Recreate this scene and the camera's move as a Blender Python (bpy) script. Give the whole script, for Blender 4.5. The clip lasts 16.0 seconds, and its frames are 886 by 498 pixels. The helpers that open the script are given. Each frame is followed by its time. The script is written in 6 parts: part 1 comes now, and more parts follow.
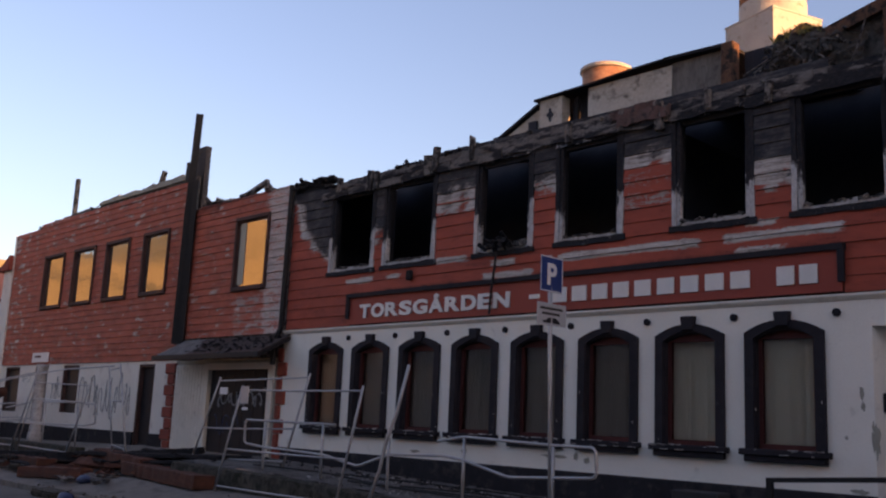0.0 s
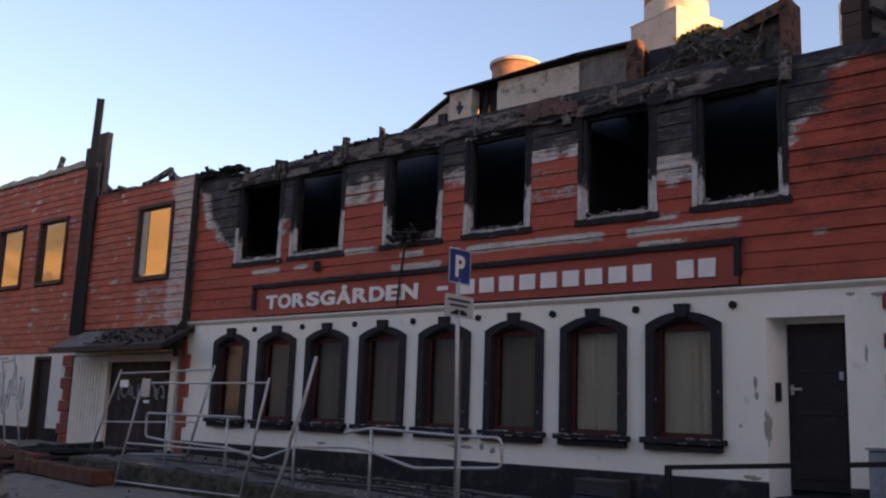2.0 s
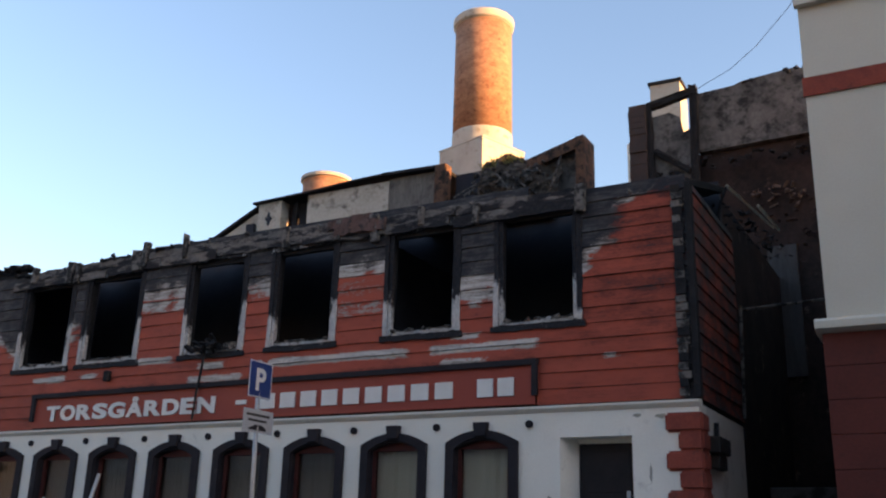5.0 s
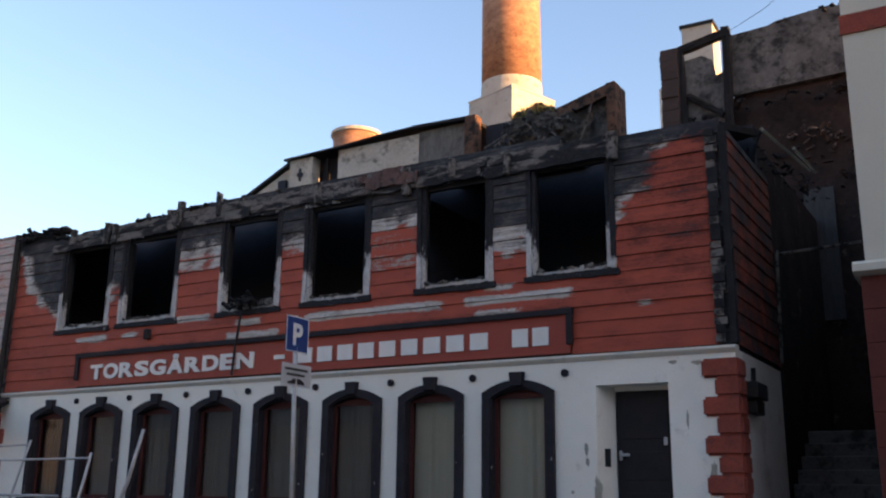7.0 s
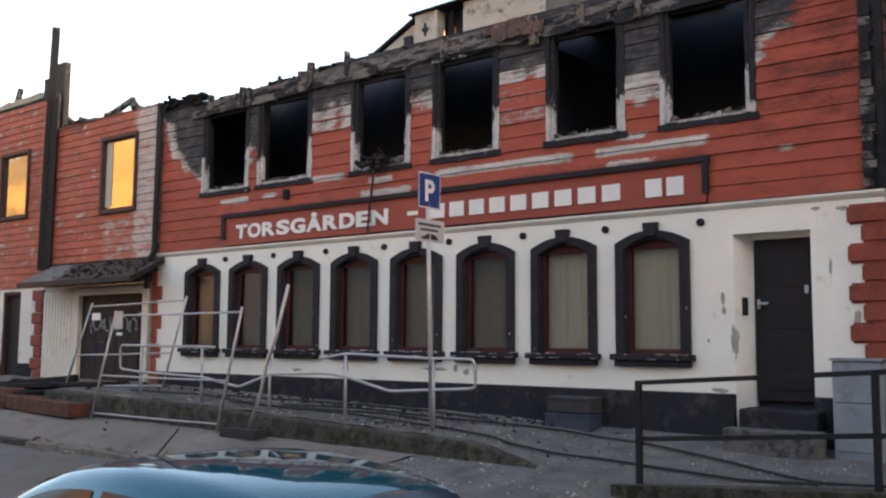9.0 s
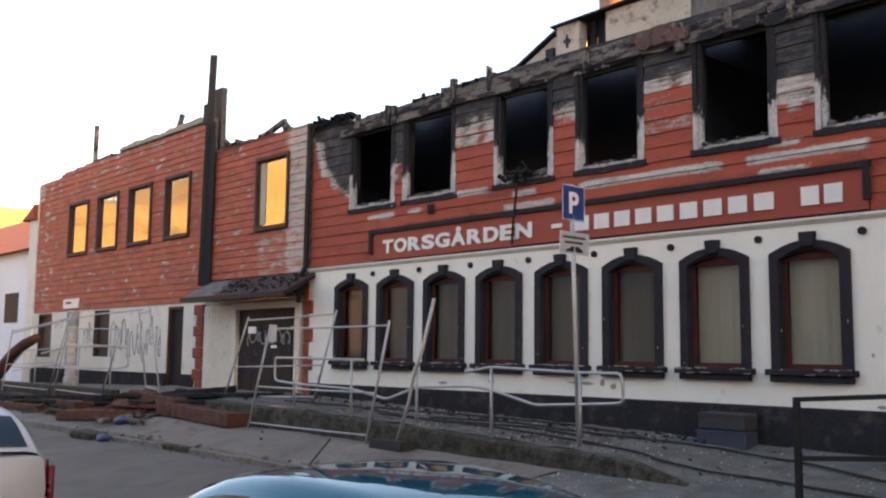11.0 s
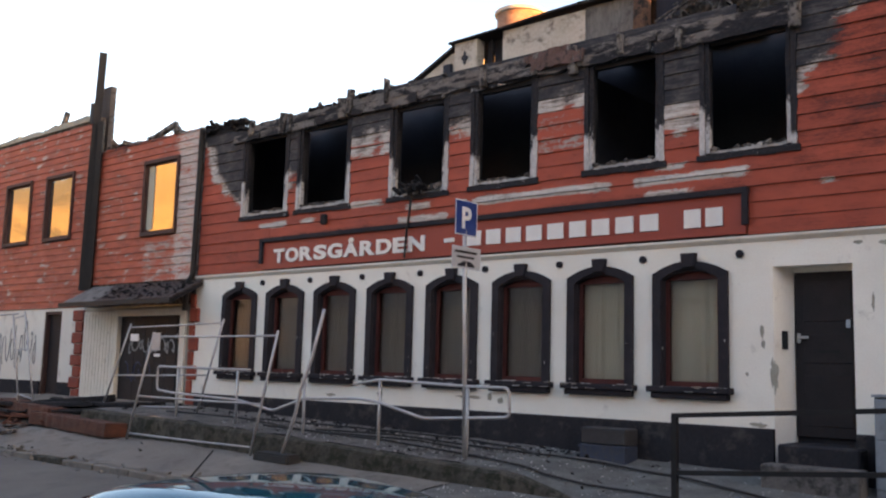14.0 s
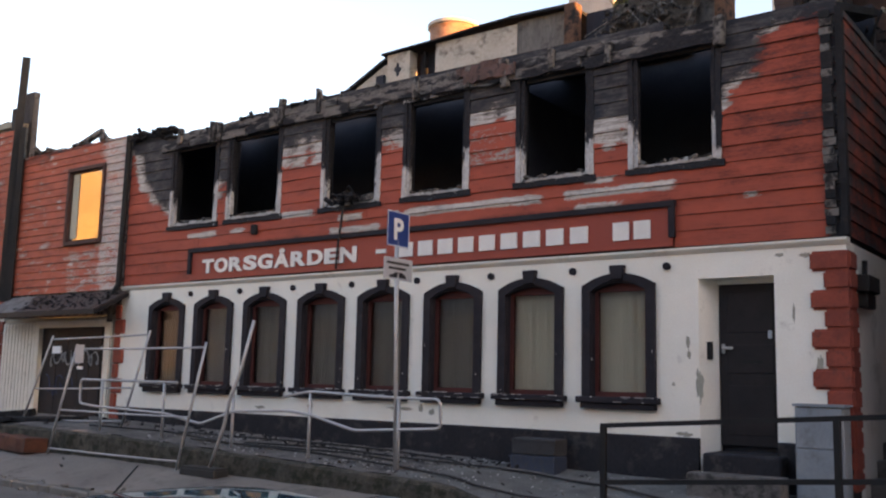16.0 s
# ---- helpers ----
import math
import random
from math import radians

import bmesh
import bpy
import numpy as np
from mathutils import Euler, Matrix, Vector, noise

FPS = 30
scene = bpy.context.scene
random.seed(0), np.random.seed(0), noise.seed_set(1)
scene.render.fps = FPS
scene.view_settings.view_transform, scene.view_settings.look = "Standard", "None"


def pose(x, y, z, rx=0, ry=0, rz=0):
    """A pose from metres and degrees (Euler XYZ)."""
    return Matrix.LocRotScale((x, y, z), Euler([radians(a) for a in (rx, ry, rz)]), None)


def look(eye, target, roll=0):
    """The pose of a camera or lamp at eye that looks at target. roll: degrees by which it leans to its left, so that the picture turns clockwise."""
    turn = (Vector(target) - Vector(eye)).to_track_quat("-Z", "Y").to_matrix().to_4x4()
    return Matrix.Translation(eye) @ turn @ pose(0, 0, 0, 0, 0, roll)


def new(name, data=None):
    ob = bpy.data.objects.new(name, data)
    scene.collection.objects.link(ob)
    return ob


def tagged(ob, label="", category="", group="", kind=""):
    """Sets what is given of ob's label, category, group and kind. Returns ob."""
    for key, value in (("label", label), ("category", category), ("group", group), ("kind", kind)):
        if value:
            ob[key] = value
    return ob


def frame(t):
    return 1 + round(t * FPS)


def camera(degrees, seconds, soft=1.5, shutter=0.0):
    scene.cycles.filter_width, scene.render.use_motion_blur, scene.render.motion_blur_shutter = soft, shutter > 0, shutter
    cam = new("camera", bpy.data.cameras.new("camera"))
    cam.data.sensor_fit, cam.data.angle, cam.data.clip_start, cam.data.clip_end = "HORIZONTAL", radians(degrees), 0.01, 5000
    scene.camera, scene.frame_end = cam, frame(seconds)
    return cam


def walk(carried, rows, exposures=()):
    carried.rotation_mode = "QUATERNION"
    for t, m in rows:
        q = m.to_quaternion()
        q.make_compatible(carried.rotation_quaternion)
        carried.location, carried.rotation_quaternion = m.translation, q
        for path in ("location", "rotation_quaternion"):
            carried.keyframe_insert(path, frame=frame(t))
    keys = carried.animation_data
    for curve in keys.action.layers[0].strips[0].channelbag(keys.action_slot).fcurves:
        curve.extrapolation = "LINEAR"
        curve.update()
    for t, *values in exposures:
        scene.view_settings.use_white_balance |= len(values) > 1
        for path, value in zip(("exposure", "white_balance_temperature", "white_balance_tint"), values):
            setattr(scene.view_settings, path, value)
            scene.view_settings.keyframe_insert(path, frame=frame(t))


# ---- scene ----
# ---------------- camera ----------------
EYE = (0.0, -11.4, 1.7)
cam = camera(49.8, 16.0, soft=2.2)
TURNS = (
    (0.0, 45.806, 10.398, -2.526),
    (0.5, 45.717, 10.237, -2.179),
    (1.0, 45.472, 10.204, -2.015),
    (1.5, 44.176, 10.254, -2.067),
    (2.0, 40.318, 10.111, -2.051),
    (2.5, 36.757, 10.785, -2.137),
    (3.0, 33.372, 11.968, -1.945),
    (3.5, 30.832, 13.434, -1.624),
    (4.0, 28.793, 14.920, -1.081),
    (4.2, 28.294, 15.545, -1.116),
    (6.3, 30.217, 18.494, -1.599),
    (6.5, 30.560, 17.785, -1.416),
    (7.0, 30.771, 14.437, -0.673),
    (7.5, 30.816, 10.412, -0.976),
    (8.0, 32.782, 7.441, -0.716),
    (8.5, 35.314, 5.339, -0.344),
    (9.0, 38.744, 5.616, -0.370),
    (9.5, 43.031, 6.233, -0.356),
    (10.0, 46.505, 6.209, -0.240),
    (10.2, 47.568, 6.232, -0.443),
    (12.5, 46.901, 6.468, -1.001),
    (13.0, 47.007, 6.358, -1.029),
    (13.5, 45.443, 6.441, -1.511),
    (14.0, 40.797, 7.211, -1.560),
    (14.5, 37.575, 7.609, -1.554),
    (15.0, 37.158, 8.076, -1.453),
    (15.5, 37.040, 8.159, -1.363),
    (16.0, 36.712, 7.989, -1.287),
)
walk(cam, [(t, pose(*EYE, 90 + p, r, y)) for t, y, p, r in TURNS], exposures=[(0.0, 1.38, 6800, 37), (1.5, 1.42, 6740, 36), (2.0, 1.68, 6820, 32), (3.0, 2.12, 6980, 25), (3.5, 2.13, 6920, 23), (4.2, 2.04, 6820, 22), (6.5, 1.88, 6300, 20), (7.0, 1.95, 6480, 22), (7.5, 2.22, 6900, 22), (9.0, 2.90, 7880, 24), (10.2, 2.88, 7850, 25), (12.5, 2.74, 7760, 27), (14.0, 2.71, 7720, 27), (16.0, 2.66, 7680, 28)])

# ---------------- light ----------------
SUN_AZ, SUN_EL = radians(6), radians(7)          # azimuth from +X towards +Y
SUN_DIR = Vector((math.cos(SUN_EL) * math.cos(SUN_AZ), math.cos(SUN_EL) * math.sin(SUN_AZ), math.sin(SUN_EL)))
world = bpy.data.worlds.new("dusk_sky")
scene.world = world
world.use_nodes = True
wn = world.node_tree
sky = wn.nodes.new("ShaderNodeTexSky")
sky.sky_type = "NISHITA"
sky.sun_disc = False
sky.sun_elevation = SUN_EL
sky.sun_rotation = math.pi / 2 - SUN_AZ
sky.air_density, sky.dust_density, sky.ozone_density = 1.0, 2.0, 1.6
wn.nodes["Background"].inputs["Strength"].default_value = 0.14
wn.links.new(sky.outputs["Color"], wn.nodes["Background"].inputs["Color"])
sun = new("sun", bpy.data.lights.new("sun", "SUN"))
sun.data.energy, sun.data.angle, sun.data.color = 4.6, radians(0.5), (1.0, 0.50, 0.16)
sun.matrix_world = look(SUN_DIR * 60, (0, 0, 0))


# ---------------- materials ----------------
def shader(name):
    m = bpy.data.materials.new(name)
    m.use_nodes = True
    nt = m.node_tree
    return m, nt, nt.nodes["Principled BSDF"]


def node(nt, kind, **given):
    n = nt.nodes.new("ShaderNode" + kind)
    for key, value in given.items():
        n.inputs[key.replace("_", " ")].default_value = value
    return n


def noise_at(nt, scale, detail=5.0, rough=0.6, stretch=(1, 1, 1)):
    g = nt.nodes.new("ShaderNodeNewGeometry")
    mp = nt.nodes.new("ShaderNodeMapping")
    mp.inputs["Scale"].default_value = stretch
    n = node(nt, "TexNoise", Scale=scale, Detail=detail, Roughness=rough)
    nt.links.new(g.outputs["Position"], mp.inputs["Vector"])
    nt.links.new(mp.outputs["Vector"], n.inputs["Vector"])
    return n.outputs["Fac"]


def ramp(nt, fac, lo, hi, a=(0, 0, 0), b=(1, 1, 1)):
    r = nt.nodes.new("ShaderNodeValToRGB")
    r.color_ramp.elements[0].position, r.color_ramp.elements[1].position = lo, hi
    r.color_ramp.elements[0].color, r.color_ramp.elements[1].color = (*a, 1), (*b, 1)
    nt.links.new(fac, r.inputs["Fac"])
    return r.outputs["Color"]


def mix(nt, fac, a, b, blend="MIX"):
    m = nt.nodes.new("ShaderNodeMix")
    m.data_type, m.blend_type = "RGBA", blend
    for value, slot in ((fac, 0), (a, 6), (b, 7)):
        if isinstance(value, (int, float)):
            m.inputs[slot].default_value = value
        elif isinstance(value, tuple):
            m.inputs[slot].default_value = (*value, 1)
        else:
            nt.links.new(value, m.inputs[slot])
    return m.outputs[2]


def sums(nt, op, a, b):
    m = nt.nodes.new("ShaderNodeMath")
    m.operation = op
    for value, slot in ((a, 0), (b, 1)):
        if isinstance(value, (int, float)):
            m.inputs[slot].default_value = value
        else:
            nt.links.new(value, m.inputs[slot])
    return m.outputs[0]


def relief(nt, bsdf, height, strength, distance=0.01):
    b = node(nt, "Bump", Strength=strength, Distance=distance)
    nt.links.new(height, b.inputs["Height"])
    nt.links.new(b.outputs["Normal"], bsdf.inputs["Normal"])


def surface(name, c1, c2, rough=0.8, coarse=1.2, fine=40.0, bump=0.3, metal=0.0, stretch=(1, 1, 1), dirt=None, dirt_lo=0.55, dirt_hi=0.7, random_by=0.0, shine=0.4):
    """Two colours mixed coarse and fine, an optional third for stains, and fine relief."""
    m, nt, bsdf = shader(name)
    big, small = noise_at(nt, coarse, stretch=stretch), noise_at(nt, fine, stretch=stretch)
    fac = ramp(nt, sums(nt, "ADD", sums(nt, "MULTIPLY", big, 0.6), sums(nt, "MULTIPLY", small, 0.4)), 0.36, 0.66)
    col = mix(nt, fac, c1, c2)
    if dirt:
        col = mix(nt, ramp(nt, noise_at(nt, coarse * 2.3, 8.0, 0.7), dirt_lo, dirt_hi), col, dirt)
    if random_by:
        info = nt.nodes.new("ShaderNodeObjectInfo")
        col = mix(nt, sums(nt, "MULTIPLY", info.outputs["Random"], random_by), col, (0.03, 0.03, 0.03))
    nt.links.new(col, bsdf.inputs["Base Color"])
    bsdf.inputs["Roughness"].default_value, bsdf.inputs["Metallic"].default_value = rough, metal
    bsdf.inputs["Specular IOR Level"].default_value = shine
    relief(nt, bsdf, small, bump)
    return m


def siding_material(name="red_painted_boards", fresh=(0.44, 0.087, 0.048), worn=(0.27, 0.055, 0.035), dull=(0.24, 0.045, 0.026), bare=((0.66, 0.62, 0.57), (0.21, 0.175, 0.15))):
    """Red paint on boards; bare says where paint is gone, char where fire was or where shade is painted in."""
    m, nt, bsdf = shader(name)
    info = nt.nodes.new("ShaderNodeObjectInfo")
    grain = noise_at(nt, 9.0, 6.0, 0.65, (0.25, 1, 4))
    blot = noise_at(nt, 2.2, 6.0, 0.7, (0.6, 1, 1.6))
    soot = noise_at(nt, 3.4, 8.0, 0.78, (0.8, 1, 1.2))
    fine = noise_at(nt, 45.0, 4.0, 0.7, (0.4, 1, 1.5))
    red = mix(nt, ramp(nt, blot, 0.3, 0.75), fresh, worn)
    red = mix(nt, sums(nt, "MULTIPLY", info.outputs["Random"], 0.28), red, dull)
    red = mix(nt, ramp(nt, grain, 0.62, 0.85), red, (0.20, 0.05, 0.03))
    pale, grey = bare
    bare_col = mix(nt, ramp(nt, sums(nt, "ADD", sums(nt, "MULTIPLY", grain, 0.6), sums(nt, "MULTIPLY", fine, 0.4)), 0.36, 0.66), pale, grey)
    char_col = mix(nt, ramp(nt, sums(nt, "ADD", sums(nt, "MULTIPLY", grain, 0.4), sums(nt, "MULTIPLY", soot, 0.6)), 0.47, 0.66), (0.016, 0.0165, 0.021), (0.10, 0.09, 0.085))
    wob = sums(nt, "ADD", sums(nt, "MULTIPLY", sums(nt, "SUBTRACT", blot, 0.5), 1.2), sums(nt, "ADD", sums(nt, "MULTIPLY", sums(nt, "SUBTRACT", grain, 0.5), 0.9), sums(nt, "MULTIPLY", sums(nt, "SUBTRACT", fine, 0.5), 1.0)))

    def mask(attribute, lo, hi):
        at = nt.nodes.new("ShaderNodeAttribute")
        at.attribute_name = attribute
        return ramp(nt, sums(nt, "ADD", at.outputs["Fac"], wob), lo, hi)
    col = mix(nt, mask("bare", 0.47, 0.53), red, bare_col)
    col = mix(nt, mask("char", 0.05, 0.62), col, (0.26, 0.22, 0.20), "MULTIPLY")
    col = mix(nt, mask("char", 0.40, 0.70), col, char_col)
    nt.links.new(col, bsdf.inputs["Base Color"])
    bsdf.inputs["Roughness"].default_value = 0.72
    bsdf.inputs["Specular IOR Level"].default_value = 0.3
    relief(nt, bsdf, sums(nt, "ADD", grain, fine), 0.5, 0.008)
    return m


def flaked_material(name, pale, dull, stretch):
    """Blistered paint or ash over charred wood; the attribute char says how far the wood is burnt."""
    m, nt, bsdf = shader(name)
    blot, fine = noise_at(nt, 4.5, 6.0, 0.72, stretch), noise_at(nt, 26.0, 5.0, 0.7, stretch)
    col = mix(nt, ramp(nt, sums(nt, "ADD", sums(nt, "MULTIPLY", blot, 0.5), sums(nt, "MULTIPLY", fine, 0.5)), 0.38, 0.62), pale, dull)
    black = mix(nt, ramp(nt, fine, 0.45, 0.75), (0.016, 0.0165, 0.021), (0.045, 0.042, 0.042))
    at = nt.nodes.new("ShaderNodeAttribute")
    at.attribute_name = "char"
    wob = sums(nt, "ADD", sums(nt, "MULTIPLY", sums(nt, "SUBTRACT", blot, 0.5), 1.7), sums(nt, "MULTIPLY", sums(nt, "SUBTRACT", fine, 0.5), 0.8))
    nt.links.new(mix(nt, ramp(nt, sums(nt, "ADD", at.outputs["Fac"], wob), 0.36, 0.62), col, black), bsdf.inputs["Base Color"])
    bsdf.inputs["Roughness"].default_value = 0.85
    bsdf.inputs["Specular IOR Level"].default_value = 0.2
    relief(nt, bsdf, sums(nt, "ADD", blot, fine), 0.6, 0.01)
    return m


def glass_material(name, rough=0.02, tint=(0.97, 0.95, 0.92)):
    m, nt, bsdf = shader(name)
    bsdf.inputs["Base Color"].default_value = (*tint, 1)
    bsdf.inputs["Transmission Weight"].default_value = 1.0
    bsdf.inputs["Roughness"].default_value = rough
    bsdf.inputs["IOR"].default_value = 1.45
    return m


SIDING = siding_material()
# lighter red for the wing: faded paint, with lens haze mixed into the colour
FADED_HAZED_SIDING = siding_material("faded_hazed_red_boards", (0.47, 0.11, 0.062), (0.33, 0.083, 0.05), (0.36, 0.085, 0.05), ((0.70, 0.60, 0.54), (0.38, 0.30, 0.26)))
FLAKED = flaked_material("flaked_casing_paint", (0.60, 0.58, 0.56), (0.30, 0.285, 0.275), (1.6, 1.6, 0.8))
ASHEN = flaked_material("ashen_timber", (0.20, 0.18, 0.165), (0.085, 0.077, 0.073), (0.7, 1, 2.2))
ATTIC_PLASTER = surface("scorched_white_plaster", (0.56, 0.52, 0.45), (0.36, 0.32, 0.265), 0.92, 1.5, 18, 0.7, dirt=(0.10, 0.08, 0.066), dirt_lo=0.54, dirt_hi=0.68)
SCORCHED = surface("scorched_brown_wood", (0.17, 0.085, 0.05), (0.055, 0.033, 0.025), 0.92, 3.0, 22, 0.9, dirt=(0.015, 0.014, 0.013), dirt_lo=0.48, dirt_hi=0.6)
HOUSE_WHITE = surface("cool_white_render", (0.74, 0.77, 0.80), (0.63, 0.66, 0.70), 0.85, 0.5, 20, 0.2)
CRATE_BLUE = surface("faded_blue_plastic", (0.03, 0.045, 0.075), (0.022, 0.033, 0.056), 0.6, 4, 40, 0.2, dirt=(0.05, 0.05, 0.052), dirt_lo=0.5, dirt_hi=0.66)
CRATE_GREY = surface("dirty_grey_plastic", (0.04, 0.04, 0.043), (0.024, 0.024, 0.026), 0.7, 4, 40, 0.3)
PLATE_GREY = surface("dull_white_plate", (0.42, 0.44, 0.47), (0.34, 0.36, 0.39), 0.5, 6, 50, 0.05)
NEXT_RED = surface("dark_red_render", (0.125, 0.030, 0.022), (0.085, 0.022, 0.017), 0.9, 1.6, 30, 0.4, dirt=(0.05, 0.02, 0.017), dirt_lo=0.58, dirt_hi=0.75)
NEXT_WHITE = surface("cream_grey_render", (0.60, 0.575, 0.485), (0.53, 0.505, 0.425), 0.9, 0.7, 40, 0.3)
CRUMB = surface("pale_plaster_crumbs", (0.50, 0.49, 0.47), (0.25, 0.24, 0.23), 0.9, 9, 40, 0.4)
WEATHERED_PLASTER = surface("weathered_white_plaster", (0.86, 0.82, 0.73), (0.75, 0.71, 0.62), 0.88, 1.3, 45, 0.5, dirt=(0.42, 0.375, 0.315), dirt_lo=0.6, dirt_hi=0.8)
WHITE_WALL = surface("white_plaster", (0.74, 0.70, 0.62), (0.63, 0.585, 0.51), 0.85, 0.9, 60, 0.35, dirt=(0.38, 0.33, 0.275), dirt_lo=0.55, dirt_hi=0.78)
PLINTH = surface("dark_plinth_paint", (0.018, 0.018, 0.022), (0.033, 0.032, 0.036), 0.9, 1.5, 30, 0.6, stretch=(1, 1, 0.6), dirt=(0.10, 0.092, 0.082), dirt_lo=0.54, dirt_hi=0.8, shine=0.12)
BLACK_TRIM = surface("black_painted_trim", (0.017, 0.0155, 0.020), (0.032, 0.029, 0.034), 0.75, 3, 50, 0.4, dirt=(0.075, 0.07, 0.068), dirt_lo=0.62, dirt_hi=0.78, shine=0.15)
RED_TRIM = surface("red_painted_frame", (0.10, 0.026, 0.022), (0.055, 0.018, 0.017), 0.7, 3, 50, 0.2, shine=0.2)
QUOIN_RED = surface("red_stucco", (0.31, 0.066, 0.04), (0.19, 0.042, 0.029), 0.88, 3.0, 34, 0.7, dirt=(0.11, 0.042, 0.033), dirt_lo=0.56, dirt_hi=0.72)
CHAR = surface("charred_wood", (0.012, 0.0125, 0.0145), (0.032, 0.031, 0.033), 0.9, 3, 30, 1.0, dirt=(0.05, 0.042, 0.036), dirt_lo=0.6, dirt_hi=0.74, shine=0.12)
CHAR_GREY = surface("ashen_wood", (0.20, 0.178, 0.16), (0.085, 0.076, 0.07), 0.92, 3.2, 24, 0.9, stretch=(0.5, 1, 2.5), dirt=(0.016, 0.015, 0.015), dirt_lo=0.45, dirt_hi=0.56)
ASH_WHITE = surface("blistered_white_paint", (0.58, 0.57, 0.55), (0.36, 0.34, 0.32), 0.85, 9, 60, 0.6, dirt=(0.05, 0.048, 0.046), dirt_lo=0.53, dirt_hi=0.66)
# burnt black lifted towards blue to carry the haze in the openings
INSIDE = surface("hazed_burnt_interior", (0.034, 0.037, 0.048), (0.05, 0.053, 0.063), 0.95, 2, 20, 0.5, shine=0.1)
LETTER = surface("white_letter_paint", (0.74, 0.72, 0.68), (0.64, 0.62, 0.585), 0.5, 4, 60, 0.1)
PANEL_RED = surface("red_sign_panel", (0.33, 0.052, 0.03), (0.27, 0.043, 0.026), 0.6, 1.4, 40, 0.15)
DOOR_DARK = surface("dark_door_paint", (0.017, 0.015, 0.017), (0.028, 0.024, 0.025), 0.65, 3, 50, 0.2, shine=0.18)
STEEL = surface("galvanised_steel", (0.46, 0.45, 0.44), (0.33, 0.325, 0.32), 0.5, 6, 70, 0.1, 0.45)
BLACK_METAL = surface("black_painted_steel", (0.012, 0.012, 0.013), (0.02, 0.02, 0.021), 0.6, 5, 60, 0.1, shine=0.2)
CONCRETE = surface("mossy_concrete", (0.085, 0.072, 0.056), (0.024, 0.022, 0.017), 0.94, 3.0, 20, 1.0, dirt=(0.014, 0.016, 0.008), dirt_lo=0.46, dirt_hi=0.58)
PAVING = surface("dusty_asphalt_path", (0.20, 0.178, 0.152), (0.12, 0.107, 0.094), 0.92, 0.9, 26, 0.7, dirt=(0.075, 0.066, 0.057), dirt_lo=0.52, dirt_hi=0.68)
UPPER_PAVING = surface("littered_asphalt", (0.145, 0.135, 0.126), (0.072, 0.068, 0.065), 0.92, 1.6, 26, 0.8, dirt=(0.038, 0.037, 0.036), dirt_lo=0.5, dirt_hi=0.62)
ROAD = surface("worn_road_asphalt", (0.13, 0.12, 0.107), (0.085, 0.079, 0.071), 0.9, 0.6, 40, 0.5, dirt=(0.064, 0.06, 0.054), dirt_lo=0.52, dirt_hi=0.7)
GRAVEL = surface("grey_gravel", (0.155, 0.158, 0.15), (0.06, 0.062, 0.06), 0.95, 2.4, 42, 1.0, dirt=(0.07, 0.07, 0.066), dirt_lo=0.52, dirt_hi=0.7)
TILE = surface("sooty_roof_tile", (0.065, 0.032, 0.026), (0.028, 0.02, 0.018), 0.8, 4, 40, 0.4, random_by=0.5)
SLATE = surface("grey_slate", (0.19, 0.185, 0.18), (0.12, 0.117, 0.115), 0.8, 4, 40, 0.3, random_by=0.4)
CREAM = surface("cream_painted_panel", (0.74, 0.69, 0.60), (0.62, 0.575, 0.49), 0.7, 2, 50, 0.2, dirt=(0.36, 0.31, 0.25), dirt_lo=0.58, dirt_hi=0.75)
RUST = surface("scorched_brown_beam", (0.135, 0.046, 0.026), (0.045, 0.02, 0.014), 0.92, 1.4, 24, 0.9, stretch=(0.5, 2, 3), dirt=(0.02, 0.014, 0.012), dirt_lo=0.56, dirt_hi=0.72)
CHIMNEY_BRICK = surface("yellow_red_brickwork", (0.40, 0.225, 0.14), (0.19, 0.085, 0.05), 0.92, 2.6, 14, 0.9, stretch=(1, 1, 2.2), dirt=(0.13, 0.062, 0.04), dirt_lo=0.54, dirt_hi=0.7)
STONE_WHITE = surface("whitewashed_masonry", (0.62, 0.585, 0.51), (0.49, 0.46, 0.40), 0.9, 1.2, 30, 0.3, dirt=(0.27, 0.235, 0.19), dirt_lo=0.55, dirt_hi=0.72)
CHIMNEY_WASH = surface("old_whitewash", (0.46, 0.44, 0.40), (0.35, 0.33, 0.295), 0.9, 1.2, 30, 0.3, dirt=(0.2, 0.17, 0.13), dirt_lo=0.55, dirt_hi=0.72)
SCAR = surface("bared_plaster", (0.40, 0.375, 0.30), (0.25, 0.23, 0.19), 0.95, 5, 60, 0.6)
FRAME_BROWN = surface("dark_brown_frame", (0.085, 0.043, 0.036), (0.05, 0.028, 0.025), 0.7, 4, 50, 0.2, shine=0.2)
BURNT_PLASTER = surface("sooty_plaster", (0.165, 0.155, 0.145), (0.055, 0.052, 0.05), 0.92, 1.3, 10, 0.8, dirt=(0.018, 0.017, 0.017), dirt_lo=0.48, dirt_hi=0.62)
BURNT_BRICK = surface("burnt_brick", (0.05, 0.034, 0.031), (0.015, 0.0135, 0.014), 0.95, 1.2, 8, 1.0, dirt=(0.17, 0.12, 0.10), dirt_lo=0.61, dirt_hi=0.72, shine=0.12)
# two darkened curtain colours hold the dimness of the left panes
DIMMED_CURTAIN = surface("dimmed_net_curtain", (0.15, 0.13, 0.112), (0.105, 0.092, 0.08), 0.9, 1.0, 30, 0.3, stretch=(6, 1, 0.4))
